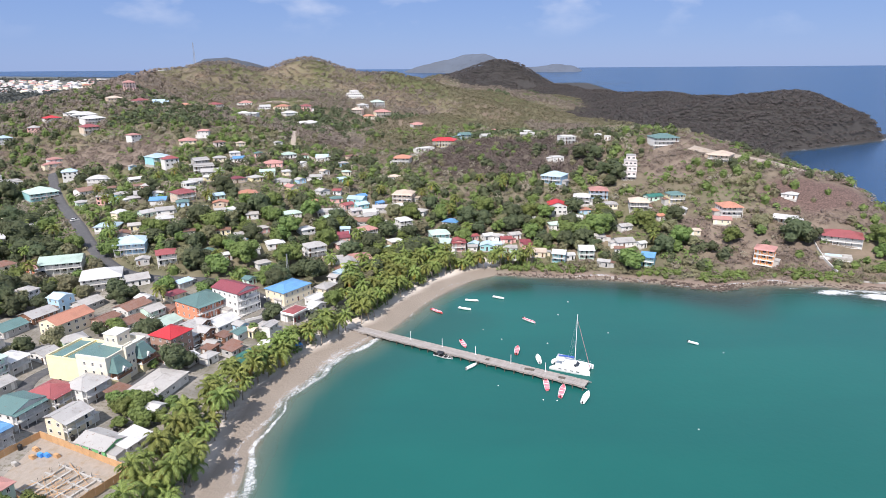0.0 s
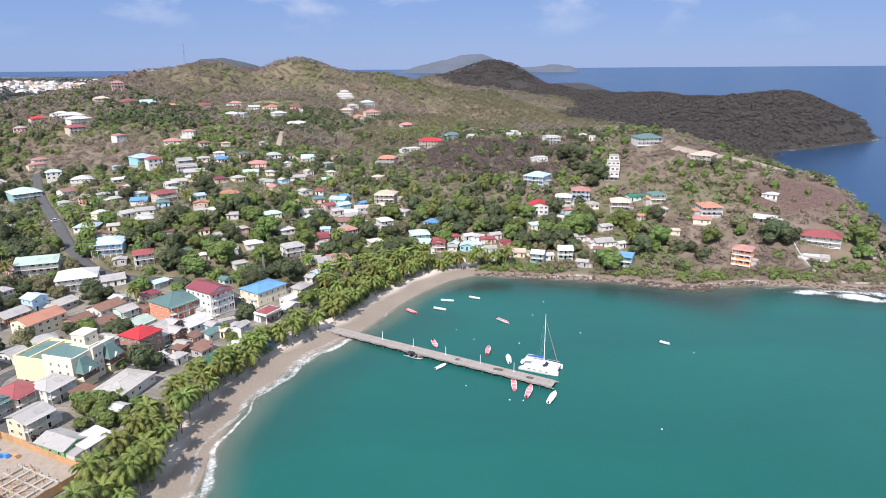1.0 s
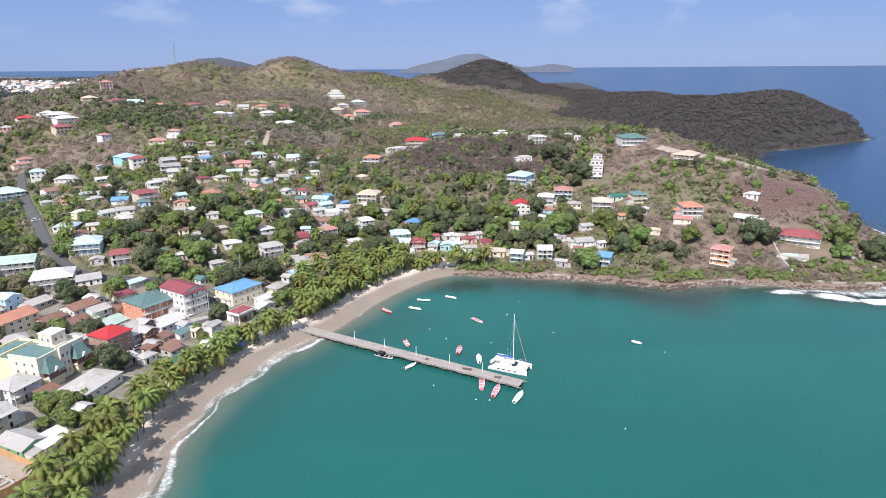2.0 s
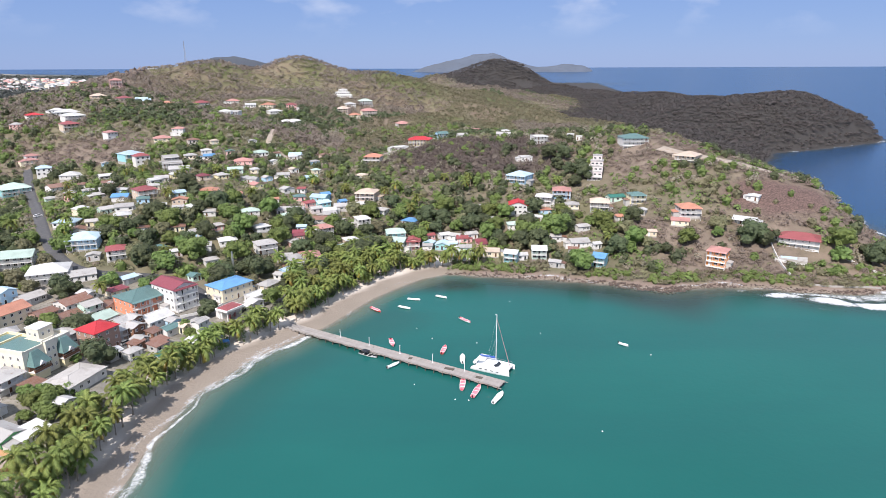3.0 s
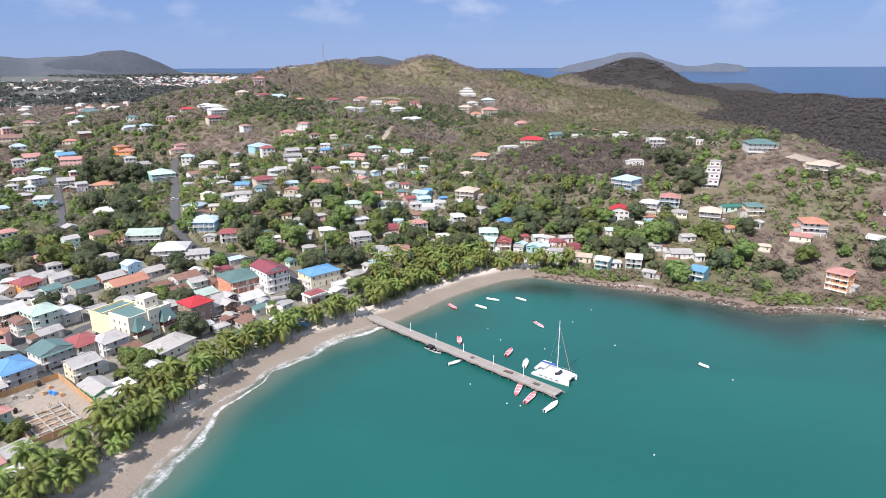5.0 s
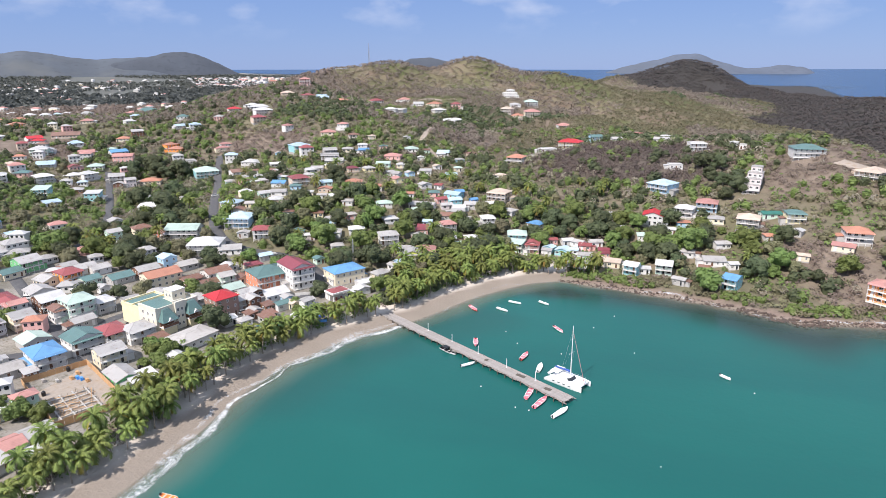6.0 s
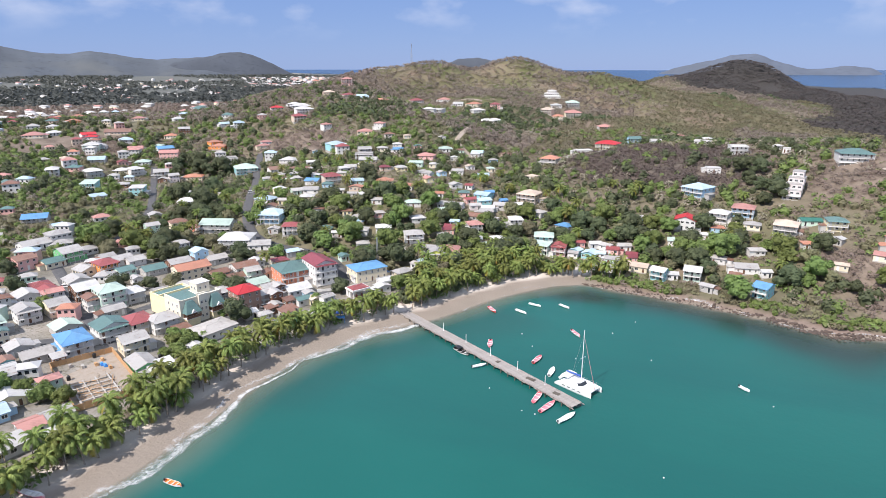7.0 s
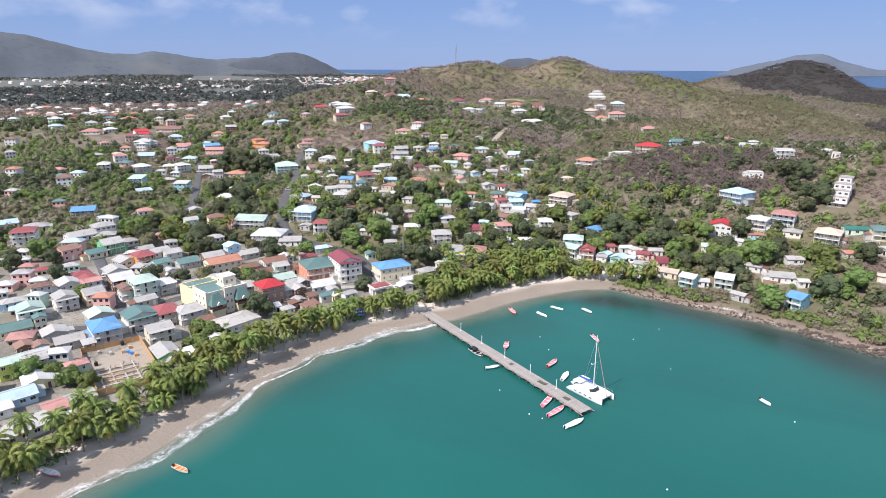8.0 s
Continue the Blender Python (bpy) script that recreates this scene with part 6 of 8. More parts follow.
house(173.5, 379.8, 11.8, 11.8, 1, -39, "beige", "beige", "hip", balcony=2)
house(78.3, 410.1, 7.7, 6.2, 1, 12, "white", "white", "flat")
house(153.3, 322.6, 10.4, 9.4, 2, -3, "orange", "white", "hip", balcony=1)
house(191.4, 330.8, 5.8, 5.8, 1, -37, "white", "white", "hip")
house(118.8, 437.0, 4.0, 4.0, 1, -10, "white", "white", "flat", near=False)
house(-20.8, 367.6, 11.4, 10.3, 2, -11, "beige", "beige", "hip", balcony=2)
house(-20.2, 332.8, 6.9, 6.2, 2, 26, "white", "white", "hip", balcony=1)
house(-11.2, 349.5, 6.9, 6.2, 1, -21, "grey", "white", "hip")
house(6.4, 337.5, 8.0, 7.2, 1, -24, "blue", "white", "hip")
house(-79.4, 328.4, 8.6, 6.9, 1, 27, "mint", "white", "hip")
house(-48.5, 364.0, 9.4, 7.5, 1, -15, "light blue", "cyan", "gable_x")
house(-46.4, 368.4, 5.1, 5.1, 1, 30, "blue", "blue", "gable_x")
house(-63.1, 337.7, 7.8, 7.0, 1, 4, "grey", "lilac", "gable_x")
house(-42.6, 332.3, 7.6, 6.9, 1, 0, "rusty", "grey", "gable_x")
house(-108.8, 351.5, 10.0, 8.0, 1, 22, "orange", "cream", "hip")
house(-141.9, 343.0, 10.3, 8.2, 2, 46, "crimson", "beige", "hip", balcony=1)
house(-154.8, 342.5, 8.3, 7.4, 1, 10, "blue", "white", "gable_x")
house(-168.9, 313.0, 10.9, 8.7, 1, 6, "light blue", "white", "hip")
house(-121.3, 376.8, 6.6, 5.9, 1, 41, "maroon", "beige", "hip")
house(-93.5, 383.6, 6.1, 5.5, 1, -9, "grey", "white", "gable_x")
house(-78.6, 399.8, 7.3, 6.6, 1, 16, "grey", "white", "gable_x")
house(-82.9, 454.9, 8.3, 7.5, 1, 4, "light blue", "white", "gable_x", near=False)
house(-225.9, 417.7, 11.7, 10.5, 1, 14, "white", "white", "hip", near=False)
house(-227.6, 402.5, 10.6, 9.5, 1, 53, "brown", "white", "gable_x", near=False)
house(-257.7, 404.9, 16.4, 14.7, 2, 46, "mint", "cyan", "hip", balcony=1, near=False)
house(-154.0, 323.6, 6.9, 6.2, 1, 49, "grey", "mint", "gable_x")
house(-172.7, 362.9, 9.0, 8.1, 1, 31, "grey", "white", "gable_x")
house(-28.4, 402.9, 6.3, 5.7, 1, -19, "beige", "white", "hip")
house(1.4, 309.7, 7.6, 6.1, 2, -15, "mint", "mint", "gable_x", balcony=1)
house(8.8, 310.5, 6.7, 6.0, 2, 3, "crimson", "pink", "gable", balcony=1)
house(24.2, 311.6, 7.2, 6.5, 1, -11, "light blue", "cyan", "gable")
house(16.9, 313.3, 4.9, 4.4, 1, -18, "light blue", "cyan", "gable")
house(31.0, 320.0, 5.6, 5.0, 1, -28, "grey", "white", "gable_x")
house(-1.0, 319.3, 9.4, 7.5, 2, 12, "mint", "cyan", "hip", balcony=1)
house(16.1, 309.9, 4.8, 4.0, 1, -3, "grey", "white", "gable_x")
house(34.7, 297.6, 8.8, 6.1, 1, 14, "grey", "white", "gable_x")
house(43.6, 313.0, 4.8, 4.3, 1, 4, "maroon", "pink", "gable_x")
house(17.3, 321.0, 4.2, 4.0, 1, 27, "crimson", "pink", "gable_x")
house(24.7, 321.6, 5.6, 4.5, 1, 26, "white", "white", "gable_x")
house(-39.9, 345.5, 7.0, 5.6, 1, 18, "white", "mint", "gable_x")
house(-34.0, 352.6, 8.2, 6.6, 1, 5, "grey", "grey", "gable_x")
house(-31.5, 333.0, 4.0, 4.0, 1, -11, "grey", "beige", "gable_x")
house(-49.7, 307.6, 5.9, 4.7, 1, 21, "maroon", "pink", "gable_x")
house(-175.0, 356.9, 7.0, 5.6, 1, 45, "grey", "white", "gable_x")
house(-144.5, 324.5, 8.5, 6.8, 1, 23, "grey", "white", "gable_x")
house(-144.6, 372.5, 7.5, 6.0, 1, 20, "grey", "white", "gable_x")
house(-123.0, 341.6, 7.4, 5.9, 1, 39, "light blue", "mint", "gable_x")
house(-97.7, 384.9, 5.4, 4.3, 1, 43, "grey", "white", "hip")
house(-189.2, 359.7, 5.1, 4.1, 1, 56, "mint", "white", "gable_x", near=False)
house(-65.7, 238.2, 4.0, 4.0, 1, 54, "grey", "white", "gable")
house(-286.8, 528.2, 16.9, 11.8, 1, 37, "white", "white", "hip", near=False)
house(-241.8, 567.0, 9.5, 7.6, 1, 20, "light blue", "sky blue", "gable_x", near=False)
house(-166.2, 558.1, 11.0, 7.7, 2, 6, "white", "white", "hip", near=False)
house(-155.5, 411.8, 9.1, 6.4, 2, 39, "grey", "grey", "gable_x", balcony=1, near=False)
house(-142.1, 393.2, 11.8, 8.3, 1, 18, "grey", "grey", "gable_x", near=False)
house(-109.0, 399.9, 9.1, 6.4, 1, 14, "mint", "mint", "gable_x", near=False)
house(-276.3, 457.3, 8.5, 6.8, 1, 48, "pink", "white", "hip", near=False)
house(-147.3, 368.3, 7.1, 5.6, 1, 50, "white", "white", "gable_x")
house(-119.2, 613.0, 12.5, 8.8, 1, 8, "white", "white", "hip", near=False)
house(4.3, 501.9, 13.6, 10.9, 2, -2, "red", "yellow", "hip", balcony=1, near=False)
house(23.5, 515.8, 8.8, 7.1, 2, 25, "teal", "sky blue", "gable_x", balcony=1, near=False)
house(55.8, 610.8, 15.8, 11.1, 1, -8, "pink", "cream", "hip", near=False)
house(75.5, 523.3, 10.3, 6.2, 1, 19, "white", "white", "hip", near=False)
house(-404.2, 395.6, 12.8, 10.3, 1, 37, "white", "white", "hip", near=False)
house(-374.0, 408.4, 11.7, 9.4, 1, 42, "pink", "pink", "gable_x", near=False)
house(-356.9, 423.7, 13.6, 9.5, 1, 60, "blue", "white", "gable_x", near=False)
house(-308.8, 370.3, 10.3, 8.3, 2, 41, "grey", "grey", "gable_x", balcony=1, near=False)
house(-788.5, 939.2, 26.0, 15.6, 2, 67, "teal", "white", "hip", balcony=1, near=False)
house(-722.5, 833.2, 18.2, 14.6, 1, 22, "pink", "cream", "hip", near=False)
house(-351.0, 494.3, 10.1, 8.1, 1, 65, "light blue", "white", "gable_x", near=False)
house(-330.8, 455.5, 10.3, 8.2, 1, 66, "orange", "orange", "hip", near=False)
house(-377.1, 468.7, 9.6, 8.6, 2, 50, "grey", "brown", "gable_x", near=False)
house(-428.0, 440.9, 22.1, 13.2, 1, 36, "brown", "beige", "gable_x", near=False)
house(-441.8, 419.7, 11.9, 9.5, 1, 65, "red", "white", "gable_x", near=False)
house(-555.8, 502.8, 14.5, 11.6, 1, 66, "orange", "orange", "hip", near=False)
house(-273.1, 449.8, 8.6, 6.9, 1, 52, "pink", "cream", "hip", near=False)

# ---- boats in the bay ----
catamaran(40.2, 186.4, -26)
boat(5.7, 205.9, -76, 6.2, 1.9, PINK_HULL, PINK_HULL, "pink wooden fishing boat moored in the bay")
boat(24.2, 200.2, 78, 6.4, 1.9, RED_HULL, PINK_HULL, "red wooden fishing boat moored in the bay")
boat(30.5, 193.2, 88, 6.2, 1.9, GELCOAT, GELCOAT, "white and grey fishing boat moored in the bay")
boat(30.0, 176.0, 84, 7.4, 1.9, PINK_HULL, PINK_HULL, "slim pink fishing boat beside the jetty", False)
boat(34.0, 171.5, 70, 7.8, 2.0, PINK_HULL, PINK_HULL, "pink and white fishing boat near the jetty head")
boat(40.3, 167.6, 62, 7.4, 2.0, GELCOAT, GELCOAT, "white fishing boat near the jetty head")
boat(7.5, 188.6, 45, 5.2, 1.7, GELCOAT, GELCOAT, "small white boat beside the jetty")
boat(-3.3, 237.2, -47, 6.6, 1.9, RED_HULL, PINK_HULL, "weathered red fishing boat near the sand", False)
boat(8.2, 239.4, -27, 5.6, 1.6, GELCOAT, GELCOAT, "pale skiff moored near the beach", False)
boat(11.7, 248.6, -13, 5.6, 1.6, GELCOAT, GELCOAT, "pale skiff moored near the beach", False)
boat(23.3, 251.4, -30, 5.2, 1.6, GELCOAT, GELCOAT, "pale skiff moored near the beach", False)
boat(32.5, 226.0, -50, 6.2, 1.7, GELCOAT, PINK_HULL, "white boat with pink inside moored in the bay")
boat(87.7, 203.7, -40, 3.6, 1.5, GELCOAT, GELCOAT, "small white dinghy alone in the bay")
boat(-40.6, 104.6, -2, 5.2, 1.7, GELCOAT, ORANGE_HULL, "white boat with orange inside near the beach")
boat(-1.6, 196.2, -30, 7.2, 2.3, GELCOAT, BLACK, "white motor boat with a dark canopy beside the jetty")
s = Solid()
s.add([(-1.2, -0.95, 1.55), (1.2, -0.95, 1.55), (1.2, 0.95, 1.55), (-1.2, 0.95, 1.55), (-1.1, -0.85, 1.68), (1.1, -0.85, 1.68), (1.1, 0.85, 1.68), (-1.1, 0.85, 1.68)],
      [(3, 2, 1, 0), (4, 5, 6, 7), (0, 1, 5, 4), (1, 2, 6, 5), (2, 3, 7, 6), (3, 0, 4, 7)])
for a in (-1.1, 1.1):
    for b_ in (-0.85, 0.85):
        s.bar((a, b_, 0.3), (a, b_, 1.56), 0.03, 0.03, 5)
part("canopy", s.mesh("canopy", BLACK), bpy.data.objects["boat.014"], pose(-1.2, 0, 0))

buoy = Solid()
for k in range(4):
    a, b_ = math.pi * k / 4 - math.pi / 2, math.pi * (k + 1) / 4 - math.pi / 2
    buoy.bar((0, 0, 0.22 * math.sin(a)), (0, 0, 0.22 * math.sin(b_)), 0.22 * math.cos(a) + 0.001, 0.22 * math.cos(b_) + 0.001, 8)
buoy_me = buoy.mesh("mooring_buoy", GELCOAT)
for bx, by in ((15, 176), (27.5, 167), (31.5, 166.5), (14, 219), (20, 210), (36, 206), (60, 214), (45, 232), (95, 196), (52, 246), (67, 150)):
    thing("mooring_buoy", pose(bx, by, 0.08), "small white mooring buoy on the water", "buoy", "mooring buoys", buoy_me)

# ---- smaller houses between the others ----
fill = random.Random(77)
WALLS = ["white"] * 5 + ["cream", "cream", "beige", "grey", "mint", "pink", "sky blue", "cyan", "lilac", "yellow"]
ROOFS = ["grey"] * 8 + ["white"] * 6 + ["concrete"] * 2 + ["pink", "orange", "crimson", "teal", "light blue", "rusty", "rusty", "beige", "mint"]


def fill_houses(count, x0, x1, y0, y1, turns, lo, hi, gap, dmin):
    made, tries = 0, 0
    while made < count and tries < count * 25:
        tries += 1
        hx, hy = fill.uniform(x0, x1), fill.uniform(y0, y1)
        w = fill.uniform(lo, hi)
        if not free(hx, hy, w * 0.5 + gap) or float(inland(np.array([hx]), np.array([hy]))[0]) < dmin:
            continue
        fl = 2 if fill.random() < 0.3 else 1
        house(hx, hy, w, w * fill.uniform(0.65, 0.95), fl, turns(hx, hy), fill.choice(ROOFS), fill.choice(WALLS), fill.choice(["gable", "gable_x", "gable_x", "hip"]), balcony=1 if fl == 2 and fill.random() < 0.5 else 0, near=False)
        made += 1



# ---- buildings of their own shape ----
def windows_on(t, win, y, z, xs, turn=0, at=None):
    for u in xs:
        part("window", win, t, pose(u, y, z, 0, 0, 0) if at is None else pose(at, u, z, 0, 0, turn))


def church_block():
    """Yellow and cream hall with steep teal gables over brown balconies."""
    x, y, turn = -100.2, 181.2, 73
    z = ground_at(x, y) + 0.15
    t = thing("hall", pose(x, y, z, 0, 0, turn), "cream and yellow public hall with steep teal gables", "building")
    KEEP_OUT.append((x - 11.5, y + 3.5, 15))
    cream, yellow, teal, brown = PAINT["cream"], PAINT["yellow"], ROOF["teal"], PAINT["brown"]

    def box(name, a, mat, label=""):
        s = Solid()
        s.box(*a)
        return part(name, s.mesh(name, mat), t, None, label)

    ivory = plain("ivory_wall", (0.70, 0.655, 0.54))
    box("front_wall", (-8.5, 0, -1, 8.5, 11, 8.6), ivory)
    box("rear_wall", (-8.2, 11.003, -1, 5.6, 23, 7.2), yellow, "plain yellow rear block")
    for a in ((-8.2, 11.01, 7.2, -7.8, 23, 7.9), (5.2, 11.01, 7.2, 5.6, 23, 7.9), (-7.8, 22.6, 7.2, 5.2, 23, 7.9), (-7.8, 16.7, 7.2, 5.2, 17.2, 7.9)):
        box("parapet", a, yellow)
    for y0, y1 in ((11.4, 16.4), (17.5, 22.3)):
        s = Solid()
        s.add([(-6.6, y0, 7.7), (4.4, y0, 7.7), (4.4, y1, 7.4), (-6.6, y1, 7.4), (-6.6, y0, 7.22), (4.4, y0, 7.22), (4.4, y1, 7.22), (-6.6, y1, 7.22)], [(0, 1, 2, 3), (0, 4, 5, 1), (1, 5, 6, 2), (2, 6, 7, 3), (3, 7, 4, 0)])
        part("inset_roof", s.mesh("inset_roof", teal), t)
    s = Solid()
    s.add([(-7.4, 1.6, 8.9), (0.2, 1.6, 8.9), (0.2, 10.4, 9.3), (-7.4, 10.4, 9.3), (-7.4, 1.6, 8.62), (0.2, 1.6, 8.62), (0.2, 10.4, 8.62), (-7.4, 10.4, 8.62)], [(0, 1, 2, 3), (0, 4, 5, 1), (1, 5, 6, 2), (2, 6, 7, 3), (3, 7, 4, 0)])
    part("hall_roof", s.mesh("hall_roof", teal), t)
    for a in ((-8.5, 0, 8.6, -7.9, 11, 9.8), (-7.9, 0, 8.6, -1.6, 0.5, 9.6), (-1.6, 0, 8.6, 2.6, 0.5, 10.6), (2.6, 0, 8.6, 8.5, 0.5, 9.6), (8.0, 0.5, 8.6, 8.5, 11, 9.6), (0.6, 0.5, 8.6, 1.0, 4.0, 9.6)):
        box("parapet", a, ivory)
    box("stair_tower", (1.0, 4.0, 8.6, 6.2, 9.2, 12.6), ivory)
    box("tower_cap", (0.8, 3.8, 12.6, 6.4, 9.4, 12.85), WHITE_TRIM)
    box("front_pier", (-1.3, -0.9, -1, 2.3, -0.004, 10.2), ivory)
    for c in (-4.9, 5.4):
        box("bay_wall", (c - 2.5, -2.4, -1, c + 2.5, -0.004, 2.6), yellow)
        box("balcony", (c - 2.9, -3.0, 2.65, c + 2.9, -0.004, 2.85), WHITE_TRIM)
        box("balcony_front", (c - 2.9, -3.0, 2.86, c + 2.9, -2.85, 3.8), brown, "brown slatted balcony front")
        box("balcony_back", (c - 2.6, -0.5, 2.86, c + 2.6, -0.006, 4.7), brown)
        for e in (c - 2.8, c, c + 2.8):
            box("balcony_post", (e - 0.1, -2.83, 2.86, e + 0.1, -2.65, 4.8), brown)
        s = Solid()
        s.add([(c - 3.1, -3.3, 4.8), (c + 3.1, -3.3, 4.8), (c + 3.1, -0.01, 4.8), (c - 3.1, -0.01, 4.8), (c - 1.3, -0.7, 8.9), (c + 1.3, -0.7, 8.9), (c + 1.3, -0.01, 8.9), (c - 1.3, -0.01, 8.9)],
              [(0, 1, 5, 4), (1, 2, 6, 5), (3, 0, 4, 7), (4, 5, 6, 7), (3, 2, 1, 0), (2, 3, 7, 6)])
        part("bay_roof", s.mesh("bay_roof", teal), t)
        s = Solid()
        s.add([(c - 1.2, -3.4, 4.85), (c + 1.2, -3.4, 4.85), (c, -3.4, 6.1), (c - 1.2, -1.6, 4.85), (c + 1.2, -1.6, 4.85), (c, -1.6, 6.1)], [(0, 1, 2), (4, 3, 5), (0, 2, 5, 3), (1, 4, 5, 2), (0, 3, 4, 1)])
        part("gablet", s.mesh("gablet", WHITE_TRIM), t)
    win = WINDOWS[2]
    for zz in (1.2, 4.0, 6.6):
        windows_on(t, win, None, zz, (2, 5, 8), -90, -8.5)
        windows_on(t, win, -0.9, zz, (-0.4, 1.2))
    windows_on(t, win, 4.0, 10.2, (2.4, 4.6))
    windows_on(t, win, None, 10.2, (5.5, 7.7), -90, 1.0)


church_block()


def stepped(x, y, turn, tiers, wall, roof, label, name="villa"):
    """A house stepping up a slope: tiers of (width, depth, storeys, centre x, front y, floor z)."""
    z = ground_at(x, y)
    t = thing(name, pose(x, y, z, 0, 0, turn), label, "house")
    KEEP_OUT.append((x, y, 9))
    OUTLOOK.append((x, y, 6))
    for w, l, n, cx, y0, z0 in tiers:
        h = 2.9 * n
        s = Solid()
        s.box(cx - w / 2, y0, z0 - (3.5 if z0 <= 0 else 0.0), cx + w / 2, y0 + l, z0 + h)
        part("wall", s.mesh("wall", PAINT[wall]), t)
        part("roof", roof_mesh("hip", w, l, 0.2, 0.12 * min(w, l)).mesh("roof", ROOF[roof]), t, pose(cx, y0 + l / 2, z0 + h + 0.125))
        for k in range(n):
            zz = z0 + 2.9 * k
            m = max(2, round(w / 2.6))
            for i in range(m):
                part("window", WINDOWS[1], t, pose(cx - w / 2 + w * (i + 0.5) / m, y0, zz + 0.95))
            for i in range(max(1, round(l / 3.2))):
                part("window", WINDOWS[0], t, pose(cx - w / 2, y0 + 1.6 + 3.2 * i, zz + 0.95, 0, 0, -90))
                part("window", WINDOWS[0], t, pose(cx + w / 2, y0 + 1.6 + 3.2 * i, zz + 0.95, 0, 0, 90))
            s = Solid()
            s.box(cx - w / 2 - 0.1, y0 - 1.5, zz - 0.15, cx + w / 2 + 0.1, y0 - 0.075, zz + 0.02)
            part("balcony_floor", s.mesh("balcony_floor", WHITE_TRIM), t)
            part("railing", rail_mesh(w, 0.95, WHITE_TRIM), t, pose(cx, y0 - 1.4, zz + 0.021))
    return t


stepped(116.5, 377, -14, [(8.5, 7, 2, 0, 0, -1.0), (8.0, 8, 1, 0.4, 1.5, 4.9), (7.5, 8, 1, 0.8, 4.0, 7.9), (5.5, 6, 1, 1.0, 6.5, 10.9)], "lilac", "grey", "tall white house stepping up the slope in terraces")
stepped(-91, 741, 12, [(22, 10, 1, 0, 0, 0.5), (17, 9, 1, 0.5, 3, 3.4), (10, 8, 1, 1, 5, 6.3)], "white", "white", "large white tiered villa on the hilltop")
house(200.5, 298.5, 17.5, 11.0, 2, -30, "crimson", "white", "hip", balcony=2, z=8.6, plain_form=True, label="white two-storey villa with arcades and a crimson roof")
house(188.5, 305.0, 9.5, 8.0, 1, -30, "crimson", "white", "hip", z=11.0, plain_form=True, label="low white wing with a crimson hipped roof")


def garden_wall(pts, h, mat, label, thick=0.3):
    s = Solid()
    for (ax, ay), (bx, by) in zip(pts, pts[1:]):
        n = max(1, int(math.hypot(bx - ax, by - ay) / 3))
        for k in range(n):
            p, q = (ax + (bx - ax) * k / n, ay + (by - ay) * k / n), (ax + (bx - ax) * (k + 1) / n, ay + (by - ay) * (k + 1) / n)
            d = Vector((q[0] - p[0], q[1] - p[1])).normalized() * thick / 2
            nx, ny = -d.y, d.x
            z0, z1 = ground_at(*p), ground_at(*q)
            lo = min(z0, z1) - 0.6
            s.add([(p[0] + nx, p[1] + ny, lo), (q[0] + nx, q[1] + ny, lo), (q[0] - nx, q[1] - ny, lo), (p[0] - nx, p[1] - ny, lo), (p[0] + nx, p[1] + ny, z0 + h), (q[0] + nx, q[1] + ny, z1 + h), (q[0] - nx, q[1] - ny, z1 + h), (p[0] - nx, p[1] - ny, z0 + h)],
                  [(0, 3, 2, 1), (4, 5, 6, 7), (0, 1, 5, 4), (1, 2, 6, 5), (2, 3, 7, 6), (3, 0, 4, 7)])
    return thing("garden_wall", Matrix(), label, "wall", "", s.mesh("garden_wall", mat))


garden_wall([(186, 297), (184, 284), (182, 270)], 1.3, PAINT["white"], "long white garden wall running down to the shore")
garden_wall([(212, 288), (219, 276), (226, 266)], 1.0, PAINT["white"], "white garden wall beside the villa")
garden_wall([(69, 331), (79, 340), (86, 345)], 1.4, CONCRETE, "pale concrete retaining wall by the drive")
garden_wall([(-30, 450), (-8, 466), (8, 481)], 1.2, CONCRETE, "concrete retaining wall along the hillside road")
garden_wall([(-76, 222), (-66, 228), (-64, 234)], 1.1, PAINT["white"], "low white wall along the street corner")
s = Solid()
s.box(-7, -5, -6.5, 7, 5, 0.35)
thing("pool_terrace", pose(191, 287, 6.2, 0, 0, -30), "pale paved terrace below the villa", "terrace", "", s.mesh("pool_terrace", CONCRETE))
s = Solid()
s.box(-3.4, -1.7, 0, 3.4, 1.7, 0.06)
thing("swimming_pool", pose(189.5, 286.0, 6.552, 0, 0, -30), "small light blue swimming pool in the terrace", "pool", "", s.mesh("swimming_pool", PAINT["sky blue"]))
KEEP_OUT += [(194, 287, 8), (204, 288, 6)]
garden_wall([(185, 261), (194, 258.5), (205, 257.5), (216, 258.5)], 0.7, CONCRETE, "low concrete sea wall below the villa garden")
garden_wall([(182.5, 285.5), (193.5, 279.0)], 1.2, PAINT["white"], "white terrace wall below the swimming pool")


def lattice_mast(x, y, h, w, label, name="radio_mast"):
    t = thing(name, pose(x, y, ground_at(x, y) - 0.3), label, "mast")
    corners = [(-1, -1), (1, -1), (1, 1), (-1, 1)]
    for a, b in corners:
        s = Solid()
        s.bar((a * w, b * w, 0), (a * w * 0.25, b * w * 0.25, h), 0.13, 0.09, 5)
        part("leg", s.mesh("leg", ALLOY), t)
    n = int(h / 3.0)
    for k in range(n):
        u, v = k / n, (k + 1) / n
        r0, r1 = w * (1 - 0.75 * u), w * (1 - 0.75 * v)
        for (a, b), (c, d) in zip(corners, corners[1:] + corners[:1]):
            s = Solid()
            s.bar((a * r0, b * r0, h * u), (c * r1, d * r1, h * v), 0.05, 0.05, 4)
            part("brace", s.mesh("brace", ALLOY), t)


